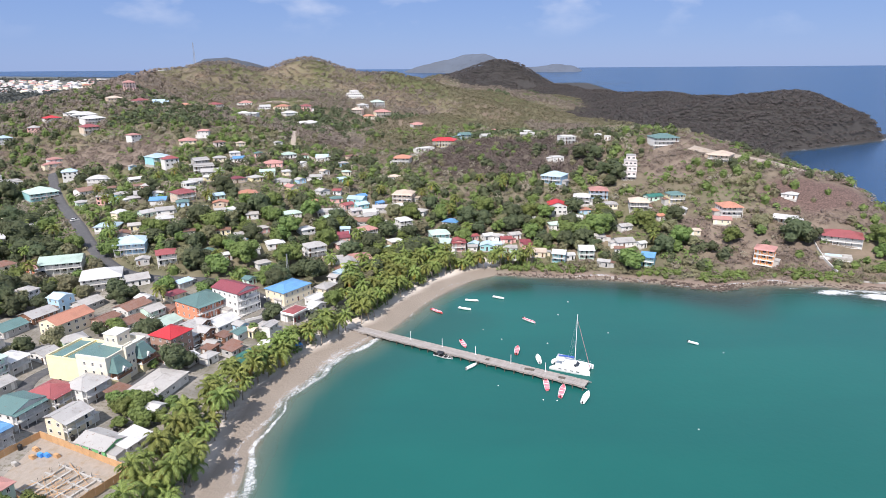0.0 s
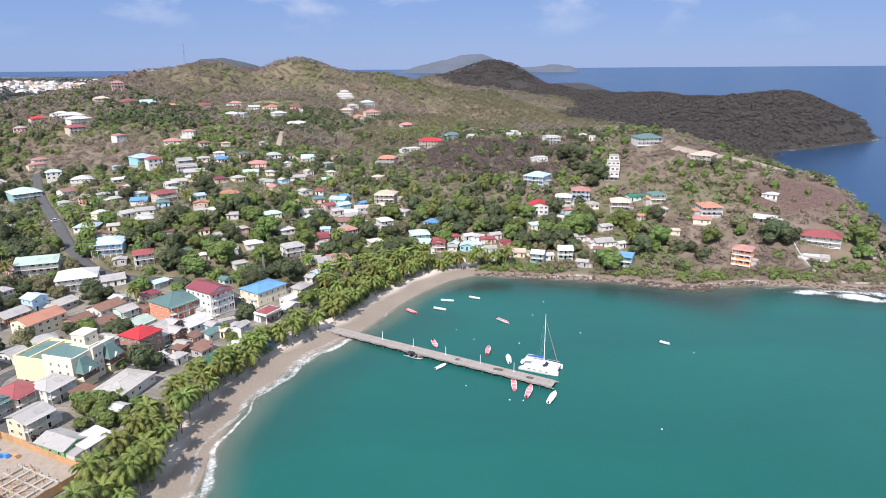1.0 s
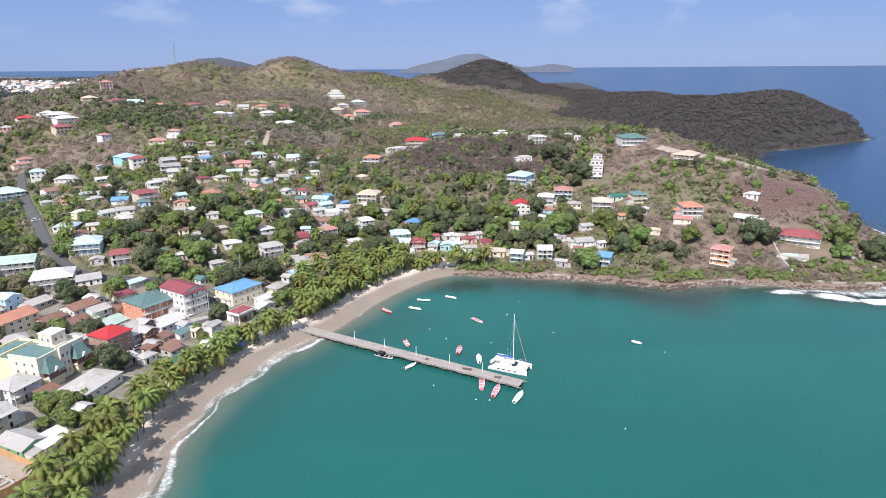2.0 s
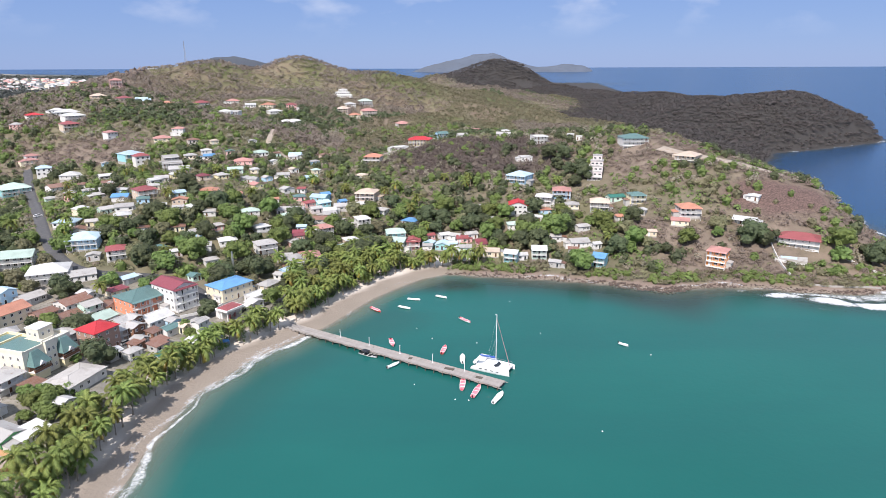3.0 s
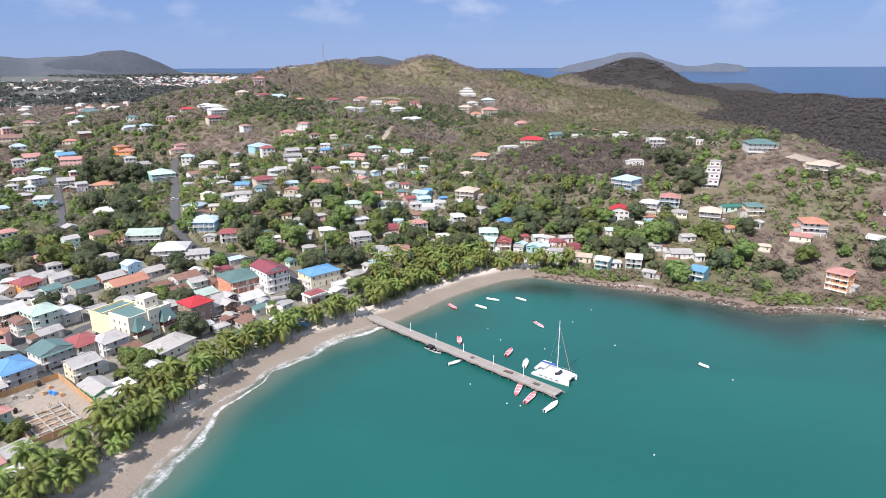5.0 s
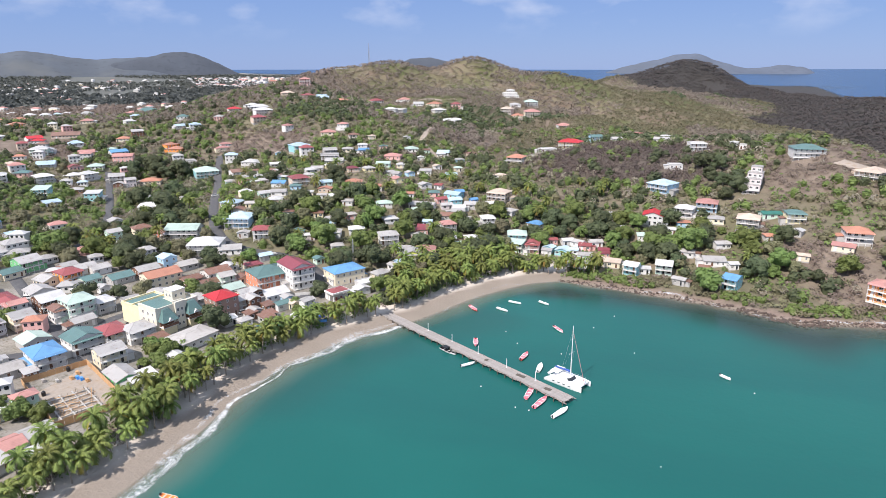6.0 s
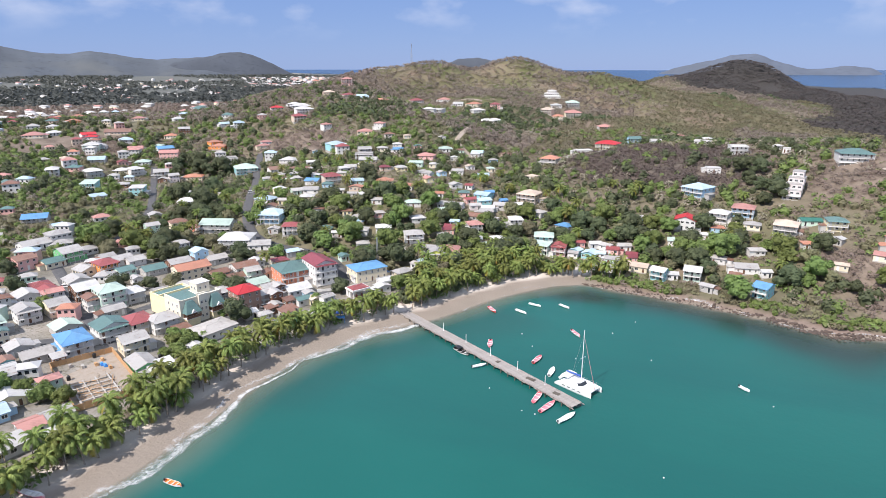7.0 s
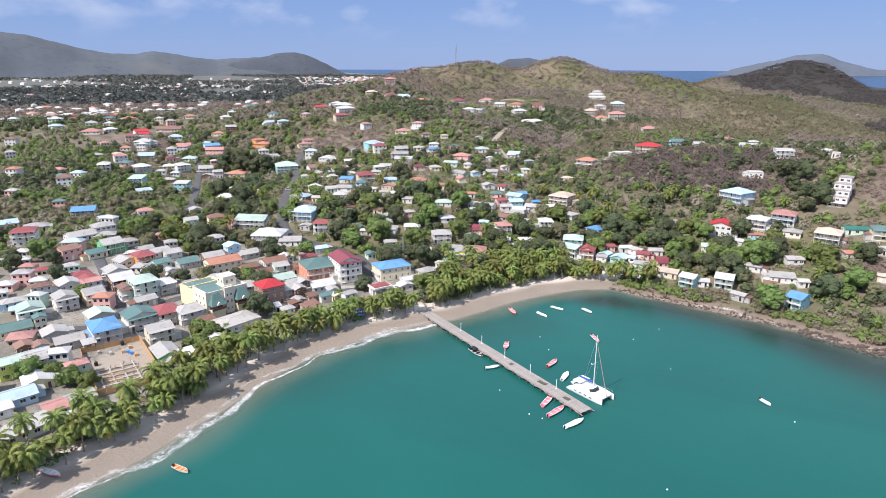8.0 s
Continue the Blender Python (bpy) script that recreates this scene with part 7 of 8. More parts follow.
lattice_mast(-277, 764, 27, 1.1, "tall pale lattice radio mast on the hilltop")
lattice_mast(-68, 262, 12, 0.5, "slim lattice mast behind the blue-roofed house")

# ---- filling station canopy near the jetty ----
fx, fy = -57.5, 224.0
fs = thing("filling_station", pose(fx, fy, ground_at(fx, fy) + 0.05, 0, 0, 60), "small filling station under a crimson and white canopy", "filling station")
KEEP_OUT.append((fx, fy, 6))
s = Solid()
s.box(-4.2, -3.2, 3.6, 4.2, 3.2, 4.35)
part("canopy", s.mesh("canopy", WHITE_TRIM), fs)
part("canopy_roof", roof_mesh("hip", 7.6, 5.6, 0, 0.5).mesh("canopy_roof", ROOF["crimson"]), fs, pose(0, 0, 4.48))
for a in (-3.2, 3.2):
    for b in (-2.2, 2.2):
        s = Solid()
        s.box(a - 0.16, b - 0.16, -0.3, a + 0.16, b + 0.16, 3.6)
        part("column", s.mesh("column", WHITE_TRIM), fs)
s = Solid()
s.box(-3.0, 1.0, 0, 3.0, 4.5, 2.9)
part("kiosk", s.mesh("kiosk", PAINT["white"]), fs)
for a in (-1.2, 1.2):
    s = Solid()
    s.box(a - 0.3, -1.2, 0, a + 0.3, -0.7, 1.6)
    part("pump", s.mesh("pump", ROOF["crimson"]), fs)


# ---- building site ----
def building_site():
    x, y, turn = -97.0, 131.5, -27
    z = ground_at(x, y) + 0.06
    t = thing("building_site", pose(x, y, z, 0, 0, turn), "open building site with plywood hoarding and foundation trenches", "building site")
    KEEP_OUT.append((x - 6, y + 3, 11))
    KEEP_OUT.append((x + 8, y - 4, 10))
    s = Solid()
    s.box(-17, -9, -1.5, 17, 9, 0.1)
    part("ground_slab", s.mesh("ground_slab", DIRT), t)
    k = 0
    for (ax, ay), (bx, by) in (((-17, -9), (17, -9)), ((17, -9), (17, 9)), ((17, 9), (-17, 9)), ((-17, 9), (-17, -9))):
        n = round(math.hypot(bx - ax, by - ay) / 2.4)
        for i in range(n):
            u, v = i / n, (i + 0.97) / n
            s = Solid()
            p, q = Vector((ax + (bx - ax) * u, ay + (by - ay) * u)), Vector((ax + (bx - ax) * v, ay + (by - ay) * v))
            d = (q - p).normalized() * 0.04
            s.add([(p.x - d.y, p.y + d.x, 0), (q.x - d.y, q.y + d.x, 0), (q.x + d.y, q.y - d.x, 0), (p.x + d.y, p.y - d.x, 0), (p.x - d.y, p.y + d.x, 2.1), (q.x - d.y, q.y + d.x, 2.1), (q.x + d.y, q.y - d.x, 2.1), (p.x + d.y, p.y - d.x, 2.1)],
                  [(0, 3, 2, 1), (4, 5, 6, 7), (0, 1, 5, 4), (1, 2, 6, 5), (2, 3, 7, 6), (3, 0, 4, 7)])
            part("hoarding_board", s.mesh("hoarding_board", PLY), t, pose(0, 0, fill.uniform(-0.15, 0.1)))
    for i in range(5):
        s = Solid()
        s.box(1.0 + 2.9 * i, -7.2, 0.1, 1.45 + 2.9 * i, 4.0, 0.65)
        part("foundation_beam", s.mesh("foundation_beam", CONCRETE), t)
    for j in range(4):
        s = Solid()
        s.box(-1.0, -7.0 + 3.4 * j, 0.12, 14.5, -6.6 + 3.4 * j, 0.62)
        part("foundation_beam", s.mesh("foundation_beam", CONCRETE), t)
    for i in range(22):
        s = Solid()
        s.bar((fill.uniform(-1, 14), fill.uniform(-7, 5), 0.6), (fill.uniform(-1, 14), fill.uniform(-7, 5), 0.7), 0.06, 0.06, 4)
        part("timber", s.mesh("timber", PLY), t)
    for i in range(26):
        a, b = fill.uniform(-1, 14), fill.uniform(-7, 4)
        s = Solid()
        s.bar((a, b, 0.1), (a, b, fill.uniform(1.2, 1.9)), 0.035, 0.035, 4)
        part("starter_bar", s.mesh("starter_bar", PILE), t)
    for i, (a, b, m) in enumerate(((-9, 4, PAINT["blue"]), (-7.4, 4.6, PAINT["blue"]), (-10, 2.6, PLY), (-12.5, 5, PLY), (-5.0, 5.5, PLY), (-11, -1, CONCRETE), (-14, -4, PLANK))):
        for q in range(3):
            s = Solid()
            s.box(a - 0.9 + 0.1 * q, b - 0.5, 0.1 + 0.3 * q, a + 0.9 - 0.15 * q, b + 0.5 - 0.1 * q, 0.39 + 0.3 * q)
            part("material_bundle", s.mesh("material_bundle", m), t)


building_site()


fill_houses(24, -185, -62, 70, 250, lambda x, y: 68 - 8 * (y > 190) + fill.choice([0, 0, -90]) + fill.uniform(-4, 4), 5.0, 8.5, -0.9, 34)

fill_houses(5, -86, -62, 190, 225, lambda x, y: 62 + fill.choice([0, -90]) + fill.uniform(-8, 8), 4.0, 6.0, -1.6, 26)


def cottages(count, x0, x1, y0, y1, turns, seed):
    """Small tin-roofed houses scattered through the slope."""
    rnd = random.Random(seed)
    made, tries = 0, 0
    while made < count and tries < count * 30:
        tries += 1
        hx, hy, w = rnd.uniform(x0, x1), rnd.uniform(y0, y1), rnd.uniform(5.0, 8.0)
        if not free(hx, hy, w * 0.5 + 0.6) or dry_zone(np.array([hx]), np.array([hy]))[0] > 0.75 or float(inland(np.array([hx]), np.array([hy]))[0]) < 32:
            continue
        house(hx, hy, w, w * rnd.uniform(0.7, 0.95), 1, turns + rnd.uniform(-18, 18), rnd.choice(ROOFS), rnd.choice(WALLS), rnd.choice(["gable", "gable_x", "hip", "hip"]), near=False, plain_form=True)
        made += 1


cottages(34, -170, -20, 270, 360, 30, 5)
cottages(26, -230, -60, 350, 470, 35, 6)
cottages(8, 20, 130, 300, 350, 5, 8)


def far_houses(name, count, x0, x1, y0, y1, lo, hi, gap, label):
    """Houses too far and too many to pick apart: walls, roofs and window openings in one mesh."""
    s = Solid()
    made, tries = 0, 0
    mats = [PAINT[k] for k in ("white", "cream", "mint", "pink", "beige")] + [ROOF[k] for k in ("grey", "white", "pink", "orange", "teal", "rusty", "crimson", "light blue")] + [GLASS]
    while made < count and tries < count * 25:
        tries += 1
        hx, hy = fill.uniform(x0, x1), fill.uniform(y0, y1)
        w = fill.uniform(lo, hi)
        if not free(hx, hy, w * 0.5 + gap) or float(inland(np.array([hx]), np.array([hy]))[0]) < 30:
            continue
        l, h, r = w * fill.uniform(0.65, 0.95), fill.choice([2.7, 2.7, 5.2]), w * 0.2
        a = radians(fill.uniform(15, 65))
        z = ground_at(hx, hy) + 0.2
        turn = Matrix.Translation((hx, hy, z)) @ Matrix.Rotation(a, 4, "Z")
        b = Solid()
        wall, roof = fill.choice([0, 0, 0, 1, 2, 3, 4]), fill.choice([5, 5, 5, 6, 6, 6, 7, 8, 9, 10, 11, 12])
        b.box(-w / 2, -l / 2, -2, w / 2, l / 2, h, wall)
        o = 0.45
        k = max(0.0, w / 2 - l / 2)
        b.add([(-w / 2 - o, -l / 2 - o, h), (w / 2 + o, -l / 2 - o, h), (w / 2 + o, l / 2 + o, h), (-w / 2 - o, l / 2 + o, h), (-k, 0, h + r), (k, 0, h + r)], [(0, 1, 5, 4), (1, 2, 5), (2, 3, 4, 5), (3, 0, 4)], roof)
        for f in range(1 if h < 3 else 2):
            for i in range(3):
                u = -w / 2 + w * (i + 0.5) / 3
                b.box(u - 0.55, -l / 2 - 0.04, 2.5 * f + 0.9, u + 0.55, -l / 2 + 0.02, 2.5 * f + 2.0, 13)
        s.add([turn @ Vector(p) for p in b.v], [], 0)
        n = len(s.v) - len(b.v)
        s.f += [tuple(i + n for i in f) for f in b.f]
        s.s += b.s
        KEEP_OUT.append((hx, hy, w * 0.55 + 0.6))
        OUTLOOK.append((hx, hy, w * 0.45))
        made += 1
    return tagged(new(name, s.mesh(name, mats)), label, "houses", kind="stuff")


far_houses("town_houses", 70, -235, -112, 62, 232, 5.5, 8.5, -0.4, "small grey-roofed houses crowding the back streets")
far_houses("valley_houses", 75, -440, -155, 60, 430, 6.0, 9.5, 1.5, "small pale houses with tin roofs crowding the valley")
far_houses("plain_houses", 95, -800, -300, 330, 800, 7.5, 12.0, 4.0, "scattered pale houses on the far slopes")


# ---- parked cars ----
def car(x, y, turn, paint, label):
    t = thing("car", pose(x, y, ground_at(x, y) + 0.14, 0, 0, turn), label, "car", "parked cars")
    s = Solid()
    side = [(-2.1, 0.35), (2.1, 0.35), (2.15, 0.75), (1.2, 0.95), (-2.05, 1.0), (-2.15, 0.7)]
    cab = [(-1.9, 0.99), (1.15, 0.94), (0.45, 1.48), (-1.6, 1.5)]
    for prof, w in ((side, 0.85), ):
        n = len(prof)
        s.add([(a, -w, b) for a, b in prof] + [(a, w, b) for a, b in prof], [tuple(range(n)), tuple(range(2 * n - 1, n - 1, -1))] + [(i, n + i, n + (i + 1) % n, (i + 1) % n) for i in range(n)])
    part("body", s.mesh("body", paint), t)
    s = Solid()
    n = 4
    s.add([(a, -0.78 if b < 1.2 else -0.62, b) for a, b in cab] + [(a, 0.78 if b < 1.2 else 0.62, b) for a, b in cab], [tuple(range(n)), tuple(range(2 * n - 1, n - 1, -1))] + [(i, n + i, n + (i + 1) % n, (i + 1) % n) for i in range(n)])
    part("cabin_glass", s.mesh("cabin_glass", GLASS), t)
    s = Solid()
    s.box(-1.6, -0.62, 1.505, 0.42, 0.62, 1.54)
    part("roof", s.mesh("roof", paint), t)
    for a in (-1.35, 1.35):
        for b in (-0.8, 0.8):
            s = Solid()
            s.bar((a, b - 0.1, 0.25), (a, b + 0.1, 0.25), 0.32, 0.32, 12)
            wheel = part("wheel", s.mesh("wheel", BLACK), t)
            s = Solid()
            s.bar((a, b - 0.12, 0.25), (a, b + 0.12, 0.25), 0.18, 0.18, 10)
            part("rim", s.mesh("rim", ALLOY), wheel)


DARK_CAR = plain("dark_car_paint", (0.02, 0.022, 0.025), 0.25, var=0.05, bump=0)
SILVER_CAR = plain("silver_car_paint", (0.5, 0.52, 0.54), 0.3, 0.3, var=0.05, bump=0)
for cx_, cy_, ct, pm_, words in ((-132.7, 164.4, 60, DARK_CAR, "dark parked van in the street"), (-122.4, 155.6, 55, SILVER_CAR, "silver parked car at the street corner"), (-128.4, 158.4, 60, DARK_CAR, "dark parked car in the street"), (-90.8, 189.2, 20, GELCOAT, "white parked car in front of the shop"),
                             (-53.4, 229.0, 70, DARK_CAR, "dark parked car beside the filling station"), (-86, 200, 65, SILVER_CAR, "silver parked car in the street"), (-176, 184, 30, GELCOAT, "white parked car in the street"), (-160, 287, 55, DARK_CAR, "dark parked car on the hill road"), (-152, 178, 35, SILVER_CAR, "silver parked car in the street"), (-200, 338, 55, GELCOAT, "white parked car on the hill road"), (-72, 244, 45, GELCOAT, "white parked car by the blue-roofed house")):
    car(cx_, cy_, ct, pm_, words)
for tx, ty in ((-99, 146), (-90, 150), (-84, 165), (-88, 140), (-110, 142), (-119, 176), (-60, 196), (-104, 128), (88, 281), (-30, 285), (-112, 214), (-147, 196)):
    tank(tx, ty, ground_at(tx, ty) + 0.02)

# ---- boats drawn up on the sand ----
t = thing("boat", pose(-66, 88.5, ground_at(-66, 88.5) + 0.25, 0, 4, 8), "pink fishing boat drawn up on the beach", "boat", "beached boats")
part("hull", hull(7.0, 1.9, 0.75).mesh("hull", [PINK_HULL, GELCOAT, WHITE_TRIM]), t)
for u in (-1.8, 0, 1.4):
    s = Solid()
    s.box(u - 0.14, -0.75, 0.30, u + 0.14, 0.75, 0.36)
    part("thwart", s.mesh("thwart", WHITE_TRIM), t)
for bx, by, c in ((-54.5, 203.5, BLUE_CLOTH), (-52, 200.5, PAINT["blue"])):
    s = Solid()
    s.box(-1.6, -1.2, 2.1, 1.6, 1.2, 2.2)
    for a in (-1.5, 1.5):
        for b in (-1.1, 1.1):
            s.bar((a, b, 0), (a, b, 2.1), 0.05, 0.05, 5)
    thing("beach_stall", pose(bx, by, ground_at(bx, by), 0, 0, 30), "small beach stall under a blue tarpaulin", "stall", "beach stalls", s.mesh("beach_stall", c))


# ---- rocks along the rocky shore ----
def rock_shape(rng):
    bm = bmesh.new()
    bmesh.ops.create_icosphere(bm, subdivisions=1, radius=1.0)
    for v in bm.verts:
        v.co *= rng.uniform(0.65, 1.2)
        v.co.z *= 0.7
    vs = np.array([v.co[:] for v in bm.verts])
    fs_ = np.array([[v.index for v in f.verts] for f in bm.faces])
    bm.free()
    return vs, fs_


rock_rng = random.Random(3)
shapes = [rock_shape(rock_rng) for _ in range(5)]
rv, rf = [], []
base_i = 0
line = along_shore(16, 29, 1.0)
xs_, ys_, rs_ = [], [], []
for p, nrm in line:
    for _ in range(5):
        o = rock_rng.uniform(-1.2, 1.0)
        xs_.append(p.x + nrm.x * o + rock_rng.uniform(-0.6, 0.6))
        ys_.append(p.y + nrm.y * o + rock_rng.uniform(-0.6, 0.6))
        rs_.append(rock_rng.uniform(0.2, 0.55) * (1.7 if rock_rng.random() < 0.12 else 1))
for p, nrm in along_shore(20, 22, 0.5):
    for _ in range(2):
        o = rock_rng.uniform(-1, 4)
        xs_.append(p.x + nrm.x * o)
        ys_.append(p.y + nrm.y * o)
        rs_.append(rock_rng.uniform(0.4, 1.0))
zs_ = ground(np.array(xs_), np.array(ys_))
for a, b, c, r in zip(xs_, ys_, zs_, rs_):
    vs, f3 = shapes[rock_rng.randrange(5)]
    an = rock_rng.uniform(0, 6.28)
    rot = np.array([[math.cos(an), -math.sin(an), 0], [math.sin(an), math.cos(an), 0], [0, 0, 1]])
    rv.append(vs @ rot.T * r + np.array([a, b, max(c, -0.5) + r * 0.15]))
    rf.append(f3 + base_i)
    base_i += len(vs)
tagged(new("shore_rocks", big_mesh("shore_rocks", np.concatenate(rv), np.concatenate(rf), ROCK)), "dark wet rocks and boulders along the shore", "rocks", kind="stuff")

# ---- the far town on the plain ----
far_rng = np.random.RandomState(21)
fa_ = np.radians(np.concatenate([far_rng.uniform(-37.5, -23, 400), far_rng.uniform(-63, -37, 150), far_rng.uniform(-60, -30, 60)]))
fr_ = np.concatenate([far_rng.uniform(2550, 3600, 400), far_rng.uniform(1900, 3500, 150), far_rng.uniform(1100, 1700, 60)])
fx_, fy_ = fr_ * np.sin(fa_), fr_ * np.cos(fa_)
ok_ = inland(fx_, fy_) > 40
fx_, fy_ = fx_[ok_], fy_[ok_]
fz_ = ground(fx_, fy_)
town = Solid()
for a, b, c in zip(fx_, fy_, fz_):
    w, l, h = far_rng.uniform(8, 22), far_rng.uniform(7, 13), far_rng.uniform(4, 8)
    if math.hypot(a, b) > 2500:
        w, l, h = w * 1.2, l * 1.2, h * 1.1
    slot = int(far_rng.randint(0, 3))
    town.box(a - w / 2, b - l / 2, c - 2, a + w / 2, b + l / 2, c + h, int(far_rng.choice((0, 0, 4, 5))))
    town.add([(a - w / 2 - 0.5, b - l / 2 - 0.5, c + h), (a + w / 2 + 0.5, b - l / 2 - 0.5, c + h), (a + w / 2 - l / 3, b, c + h + 2.5), (a - w / 2 + l / 3, b, c + h + 2.5), (a + w / 2 + 0.5, b + l / 2 + 0.5, c + h), (a - w / 2 - 0.5, b + l / 2 + 0.5, c + h)],
             [(0, 1, 2, 3), (1, 4, 2), (4, 5, 3, 2), (5, 0, 3)], 1 + slot)
tagged(new("distant_town", town.mesh("distant_town", [PAINT["white"], ROOF["white"], ROOF["grey"], ROOF["pink"], PAINT["cream"], PAINT["grey"]])), "scattered white houses of the distant town", "houses", kind="stuff")

# ---- palms along the beach ----
rng = random.Random(11)
placed = []


def room(x, y, r):
    return all((x - a) ** 2 + (y - b) ** 2 > r * r for a, b in placed)


def palm_at(x, y, size):
    placed.append((x, y))
    palm(x, y, rng.randrange(7), rng.uniform(0, 360), size)


tries = 0
n_palm = 0
while tries < 9000 and n_palm < 240:
    tries += 1
    y = rng.uniform(25, 292)
    x = rng.uniform(-110, 42)
    d = float(inland(np.array([x]), np.array([y]))[0])
    grove = y > 236 and -40 < x < 12
    lim = (10.5, 34) if grove else (9.5, 16.5) if 150 < y <= 236 else (9.5, 20.5)
    if x > 14:
        lim = (6, 16)
    if not lim[0] < d < lim[1] or not room(x, y, 3.2 if grove else 2.7) or not free(x, y, -1.2):
        continue
    if (Vector((x, y)) - J0).length < 6:
        continue
    if not grove and x < 14 and rng.random() > (1.0 if d < 25 else 0.5):
        continue
    palm_at(x, y, rng.uniform(0.74, 1.08))
    n_palm += 1

# ---- trees on the slopes: single ones near the bay ----
rng2 = np.random.RandomState(5)


def scatter(n, x0, x1, y0, y1, r, dmin=14):
    x, y = rng2.uniform(x0, x1, n), rng2.uniform(y0, y1, n)
    ok = (inland(x, y) > dmin) & free_mask(x, y, r)
    return x[ok], y[ok]


def thin(x, y, r):
    """Keep points that stand apart by r."""
    cells, out = set(), []
    for i, (a, b) in enumerate(zip(x, y)):
        k = (int(a // r), int(b // r))
        if k not in cells:
            cells.add(k)
            out.append(i)
    return x[out], y[out]


FULL_TREES = [(-92, 281), (-112, 303), (-81, 299), (-70, 331), (-56, 299), (-76, 258), (-99, 265), (-51, 284), (-98, 306), (-153, 281), (-90, 275),
              (-79, 302), (-207, 324), (-70, 277), (110, 313), (89, 280), (66, 317), (59, 315), (74, 316), (83, 317), (122, 329), (145, 298), (216, 290), (212, 282)]
SHADY_TREES = [(-127, 305), (-116, 286), (-95, 326), (-103, 321), (-166, 354), (-124, 355), (-65, 264), (-57, 262), (-155, 322), (-252, 333), (-233, 327), (-241, 349), (-233, 358),
               (-213, 291), (-194, 283), (-165, 350), (-168, 368), (-121, 310), (-118, 352), (-123, 378), (-92, 296), (-107, 275), (183, 296), (176, 298), (227, 288), (225, 279), (233, 283),
               (97, 397), (103, 389), (110, 380), (104, 372), (94, 411), (103, 409), (112, 396)]
FAR_SHADY_TREES = [(-305, 383), (-289, 383), (-284, 393), (-303, 404), (-324, 410), (-296, 396), (-314, 392), (-276, 400), (-262, 345), (-246, 322), (-222, 318), (-205, 300), (-226, 340)]
for places, kinds, lo in ((FULL_TREES, (0, 1, 4), 1.15), (SHADY_TREES, (2, 3, 6), 1.0), (FAR_SHADY_TREES, (3, 6), 1.2)):
    for k, (a, b) in enumerate(places):
        if free(a, b, -2.5):
            tree(a, b, kinds[k % len(kinds)], 77.0 * k, lo + 0.12 * (k % 4))
            KEEP_OUT.append((a, b, 4.0))
x, y = scatter(5200, -230, 235, 165, 400, 2.0, 12)
p = 0.9 - 0.78 * dry_zone(x, y) - 0.2 * (waves(x, y, 21) < -0.3)
sel = (rng2.uniform(size=len(x)) < p) & (np.hypot(x, y - 10) < 345) & (inland(x, y) > 27)
sel &= ~outlook_mask(x, y, 7)
x, y = thin(x[sel], y[sel], 6.5)
order = rng2.permutation(len(x))[:215]
for a, b in zip(x[order], y[order]):
    tree(a, b, int(rng2.randint(0, 7)), float(rng2.uniform(0, 360)), float(rng2.uniform(0.65, 1.35)))
    KEEP_OUT.append((a, b, 2.2))
for a, b in ((-92, 158), (-87, 160), (-84, 152.5), (-90, 152), (-95, 162), (-80, 154), (-90, 170), (-86, 166), (-92, 164), (-80, 163), (-84, 172), (-103, 120), (-108, 117), (-99, 116), (-113, 113), (-134, 203), (-129, 205), (-66, 207), (-60, 204), (-70, 212), (-160, 160), (-163, 165), (-96, 187), (-75, 158), (-88, 175), (-93, 118), (-120, 110), (-125, 98)):
    if free(a, b, -3.0):
        tree(a, b, (0, 1, 4)[int(rng2.randint(0, 3))], float(rng2.uniform(0, 360)), float(rng2.uniform(0.6, 0.9)), "bushy green garden tree between houses", "garden trees")

px_, py_ = scatter(900, -230, 150, 235, 400, 1.5, 24)
sel = (dry_zone(px_, py_) < 0.4) & ~outlook_mask(px_, py_, 5)
px_, py_ = thin(px_[sel], py_[sel], 9)
for a, b in list(zip(px_, py_))[:48]:
    palm(a, b, int(rng2.randint(0, 7)), float(rng2.uniform(0, 360)), float(rng2.uniform(0.8, 1.05)), "coconut palm rising among the hillside trees", "hillside palms")
    KEEP_OUT.append((a, b, 1.2))

# ---- woods and scrub, beyond counting ----
x, y = scatter(42000, -640, 260, 150, 640, 1.6, 14)
p = (1.0 - 0.90 * dry_zone(x, y)) * (0.22 + 0.78 * smooth(-0.6, 0.3, waves(x, y, 33) + 0.5 * waves(x, y, 12))) * (1 - 0.25 * smooth(400, 520, y))
sel = (rng2.uniform(size=len(x)) < p) & (np.hypot(x, y - 10) > 215) & (town_zone(x, y, inland(x, y)) < 0.25) & ~outlook_mask(x, y, 4.5)
x, y = thin(x[sel], y[sel], 5.3)
tone = waves(x, y, 26, 4.0) + 0.6 * rng2.normal(size=len(x))
sear = rng2.uniform(size=len(x)) < 0.16 + 0.25 * (waves(x, y, 19, 1.5) > 0.35)
thicket("woodland", x[sear], y[sear], rng2.uniform(1.6, 3.4, sear.sum()), 50, 0.22, LEAF_HILL, "grey-brown half-bare trees among the hillside houses", 21, 0.95, False)
x, y, tone = x[~sear], y[~sear], tone[~sear]
half, pale = tone > 0.35, tone < -0.55
thicket("woodland", x[half], y[half], rng2.uniform(2.0, 4.4, half.sum()), 46, 0.25, LEAF_DARK, "dark green woodland among the hillside houses", 1, 1.05)
thicket("woodland", x[pale], y[pale], rng2.uniform(1.6, 3.4, pale.sum()), 46, 0.25, LEAF_OLIVE, "olive green trees among the hillside houses", 11, 1.0)
half |= pale
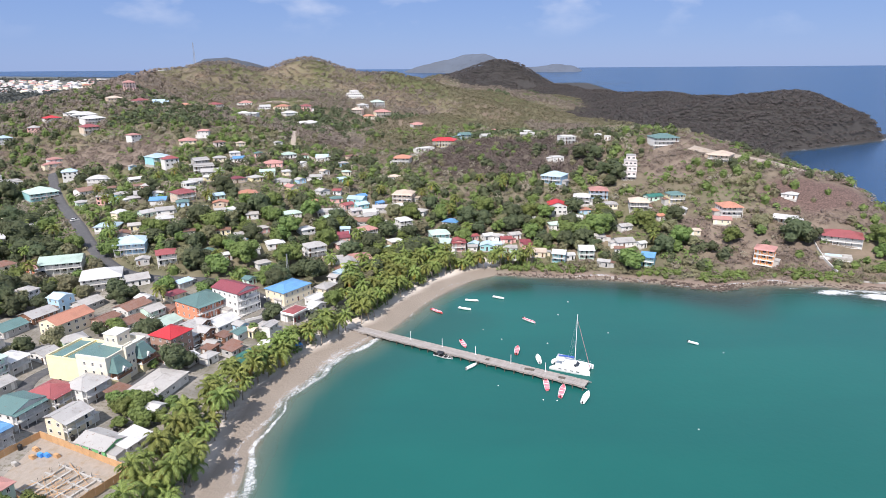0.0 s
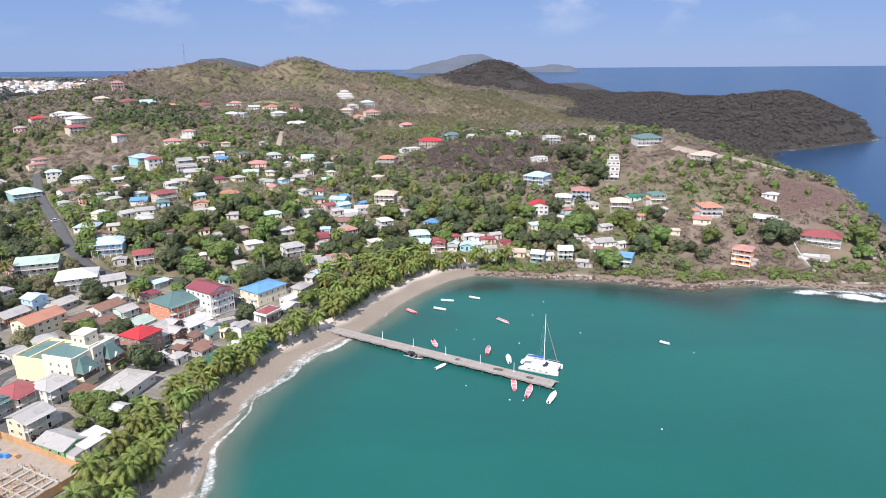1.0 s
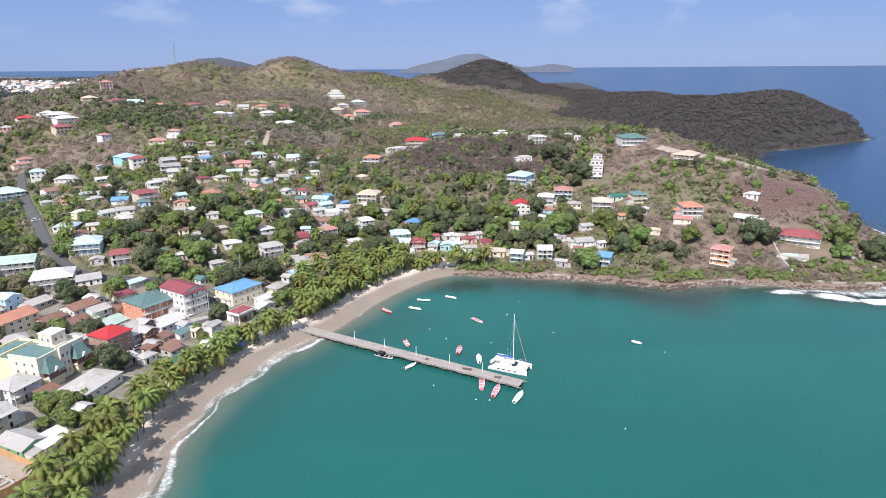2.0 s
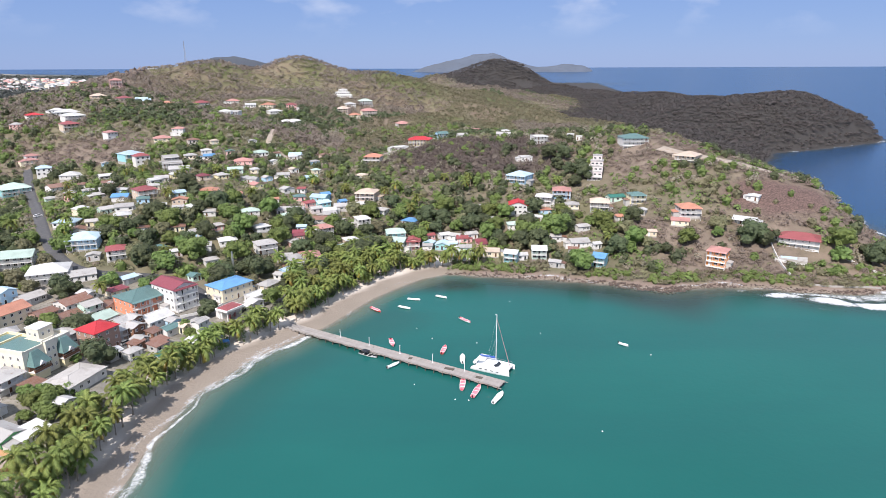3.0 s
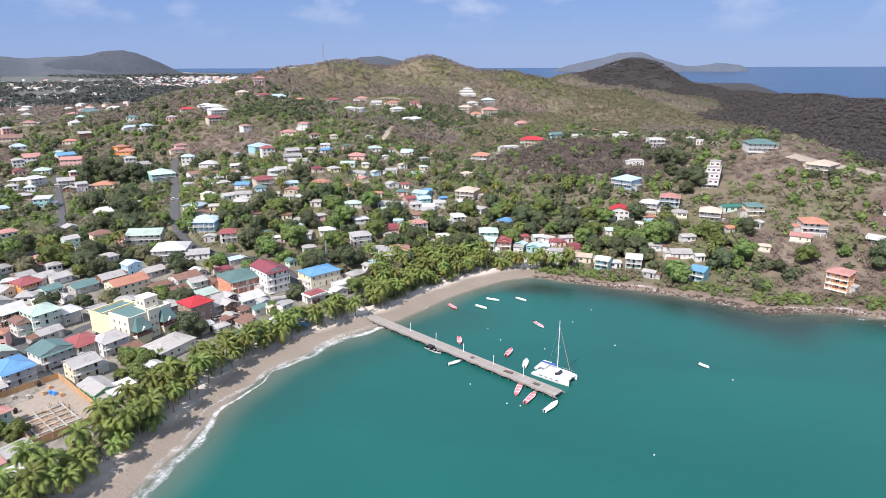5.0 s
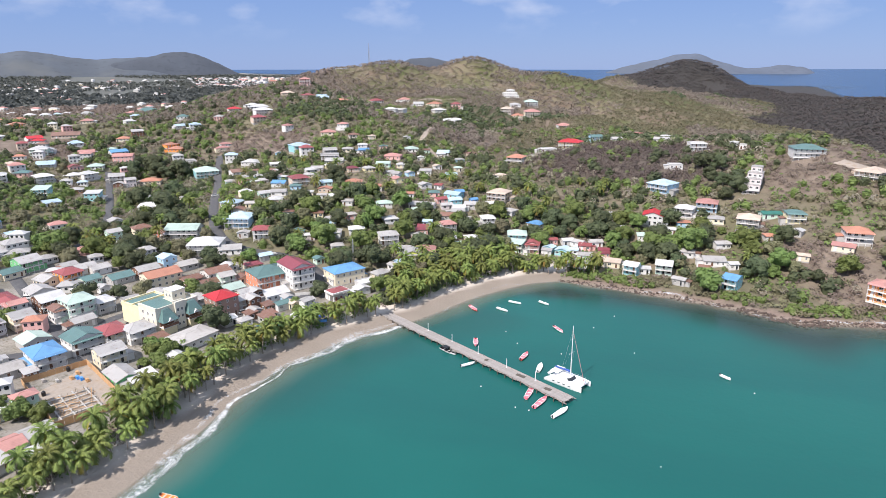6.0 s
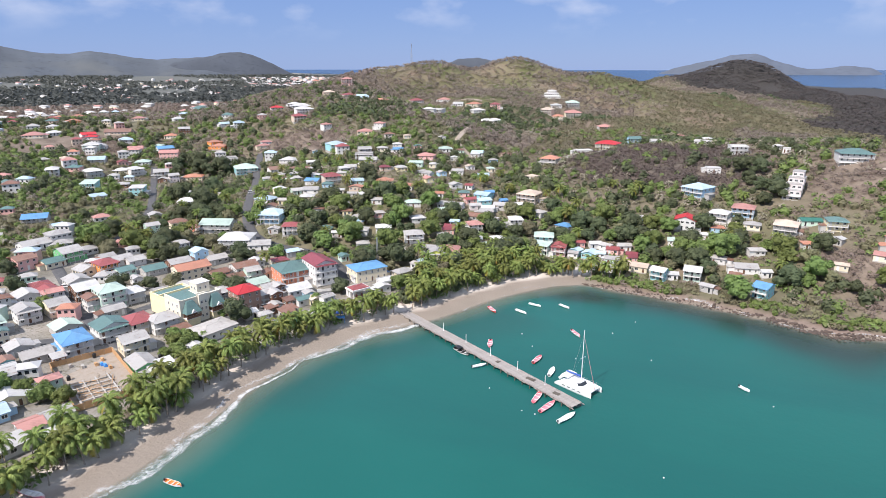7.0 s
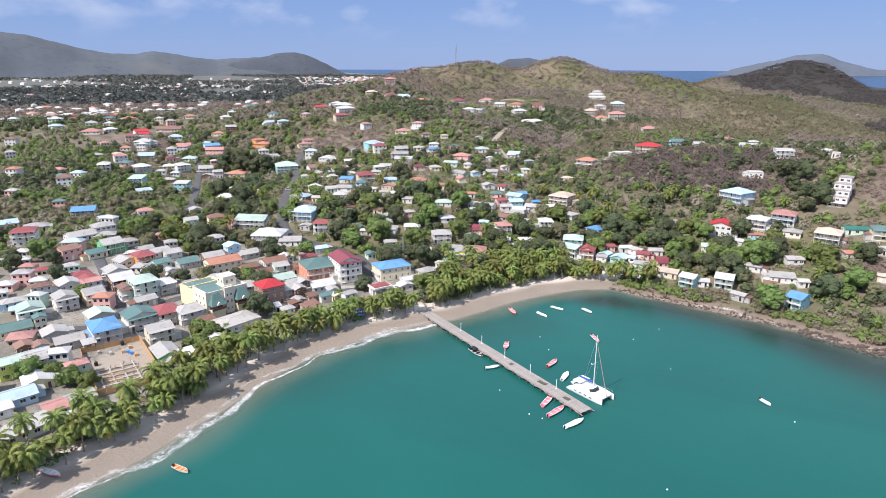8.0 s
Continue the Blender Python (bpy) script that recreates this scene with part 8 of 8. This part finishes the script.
thicket("woodland", x[~half], y[~half], rng2.uniform(1.8, 3.8, (~half).sum()), 46, 0.25, LEAF, "bright green trees among the hillside houses", 2, 1.0)
x, y = scatter(60000, -420, 265, 20, 520, 0.6, 2.6)
sel = (town_zone(x, y, inland(x, y)) < 0.3) & ((inland(x, y) > 12.5 + 2 * waves(x, y, 8)) | (x > 26))
x, y = thin(x[sel], y[sel], 2.9)
dz = dry_zone(x, y)
m = rng2.uniform(size=len(x)) < 0.16 + 0.72 * dz - 0.25 * (waves(x, y, 14, 2.0) > 0.3)
tz = m & (thorn_zone(x, y) > 0.5)
thicket("thorn_scrub", x[tz], y[tz], rng2.uniform(1.5, 3.2, tz.sum()), 60, 0.19, LEAF_BROWN, "dark brown thorn scrub below the hillside road", 13, 0.6, False)
mm = m & ~tz & (red_zone(x, y) < 0.5)
thicket("dry_scrub", x[mm], y[mm], rng2.uniform(1.0, 2.6, mm.sum()), 46, 0.20, LEAF_SCRUB, "grey-brown dry-season scrub on the slope", 3, 0.5, False)
m2 = ~m & (red_zone(x, y) < 0.5) & (rng2.uniform(size=len(x)) < 0.95 - 0.25 * dz)
lush = m2 & ((waves(x, y, 12, 3.0) > 0.1) | ((inland(x, y) < 30) & (x < 20)))
m2 &= ~lush
thicket("undergrowth", x[m2], y[m2], rng2.uniform(0.8, 1.9, m2.sum()), 30, 0.30, LEAF_OLIVE, "olive green bushes and undergrowth", 4, 0.65, False)
thicket("undergrowth", x[lush], y[lush], rng2.uniform(0.9, 2.3, lush.sum()), 30, 0.30, LEAF, "fresh green bushes and undergrowth", 14, 0.75, False)
x, y = scatter(9000, 28, 245, 235, 310, 0.3, 2.8)
sel = (inland(x, y) < 11) & (waves(x, y, 7, 1.0) > -0.55)
x, y = thin(x[sel], y[sel], 2.3)
g1 = waves(x, y, 10, 4.0) > 0.0
thicket("shore_bushes", x[g1], y[g1], rng2.uniform(0.9, 2.1, g1.sum()), 40, 0.27, LEAF, "fresh green bushes along the rocky shore", 31, 0.8)
g1 = ~g1
thicket("shore_bushes", x[g1], y[g1], rng2.uniform(0.9, 2.0, g1.sum()), 40, 0.27, LEAF_OLIVE, "olive bushes along the rocky shore", 32, 0.8, False)
# the hills behind
x, y = scatter(118000, -640, 640, 500, 1330, 2.5, 1.5)
x, y = thin(x, y, 5.8)
bz = cloud_shade_zone(x, y)
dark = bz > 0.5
sunny = (waves(x, y, 60, 2.0) > -0.1) & ~dark & (x > -60)
rest = ~dark & ~sunny
gr = rest & (waves(x, y, 40, 5.0) > 0.6) & (ground(x, y) < 76)
rest &= ~gr
bare = rest & (waves(x, y, 31, 1.0) > 0.25)
rest &= ~bare
# dry scrub in the darkened leaf colour, standing for cloud shadow
thicket("dark_scrub", x[dark], y[dark], rng2.uniform(2.6, 4.4, dark.sum()), 38, 0.25, LEAF_SHADED_SCRUB, "brown dry scrub covering the headland, darkened for cloud shadow", 5, 0.42, False)
thicket("olive_scrub", x[sunny], y[sunny], rng2.uniform(2.2, 4.0, sunny.sum()), 32, 0.27, LEAF_OLIVE, "olive green scrub on the hill", 6, 0.6, False)
thicket("hill_woods", x[rest], y[rest], rng2.uniform(2.4, 4.4, rest.sum()), 38, 0.25, LEAF_HILL, "grey-green dry-season woods on the hills", 7, 0.75, False)
thicket("dry_scrub", x[bare], y[bare], rng2.uniform(2.0, 3.8, bare.sum()), 30, 0.27, LEAF_SCRUB, "brown dry-season scrub on the hills", 17, 0.5, False)
thicket("hill_trees", x[gr], y[gr], rng2.uniform(2.2, 4.0, gr.sum()), 30, 0.36, LEAF_DARK, "dark green trees in the hill folds", 8, 1.0, False)
# the plain towards the far town
x, y = scatter(12000, -1700, -300, 600, 1700, 3, 30)
r = np.hypot(x, y)
m3 = (r < 1750) & (rng2.uniform(size=len(x)) < 0.8)
thicket("plain_scrub", x[m3], y[m3], rng2.uniform(3, 6, m3.sum()), 14, 0.42, LEAF_SCRUB, "brown dry scrub on the plain", 10, 0.5, False)
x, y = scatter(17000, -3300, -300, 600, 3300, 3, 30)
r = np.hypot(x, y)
# band of woods whose darker leaf colour stands for cloud shadow
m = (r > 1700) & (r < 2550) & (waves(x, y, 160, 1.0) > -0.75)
thicket("plain_woods", x[m], y[m], rng2.uniform(6, 13, m.sum()), 9, 0.5, LEAF_SHADED_WOODS, "woods on the plain before the far town, darkened for cloud shadow", 9, 0.6, False)
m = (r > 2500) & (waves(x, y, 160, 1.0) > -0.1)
thicket("plain_woods", x[m], y[m], rng2.uniform(5, 12, m.sum()), 8, 0.5, LEAF_HAZY, "grey-green woods on the distant plain, greyed for haze", 19, 0.6, False)
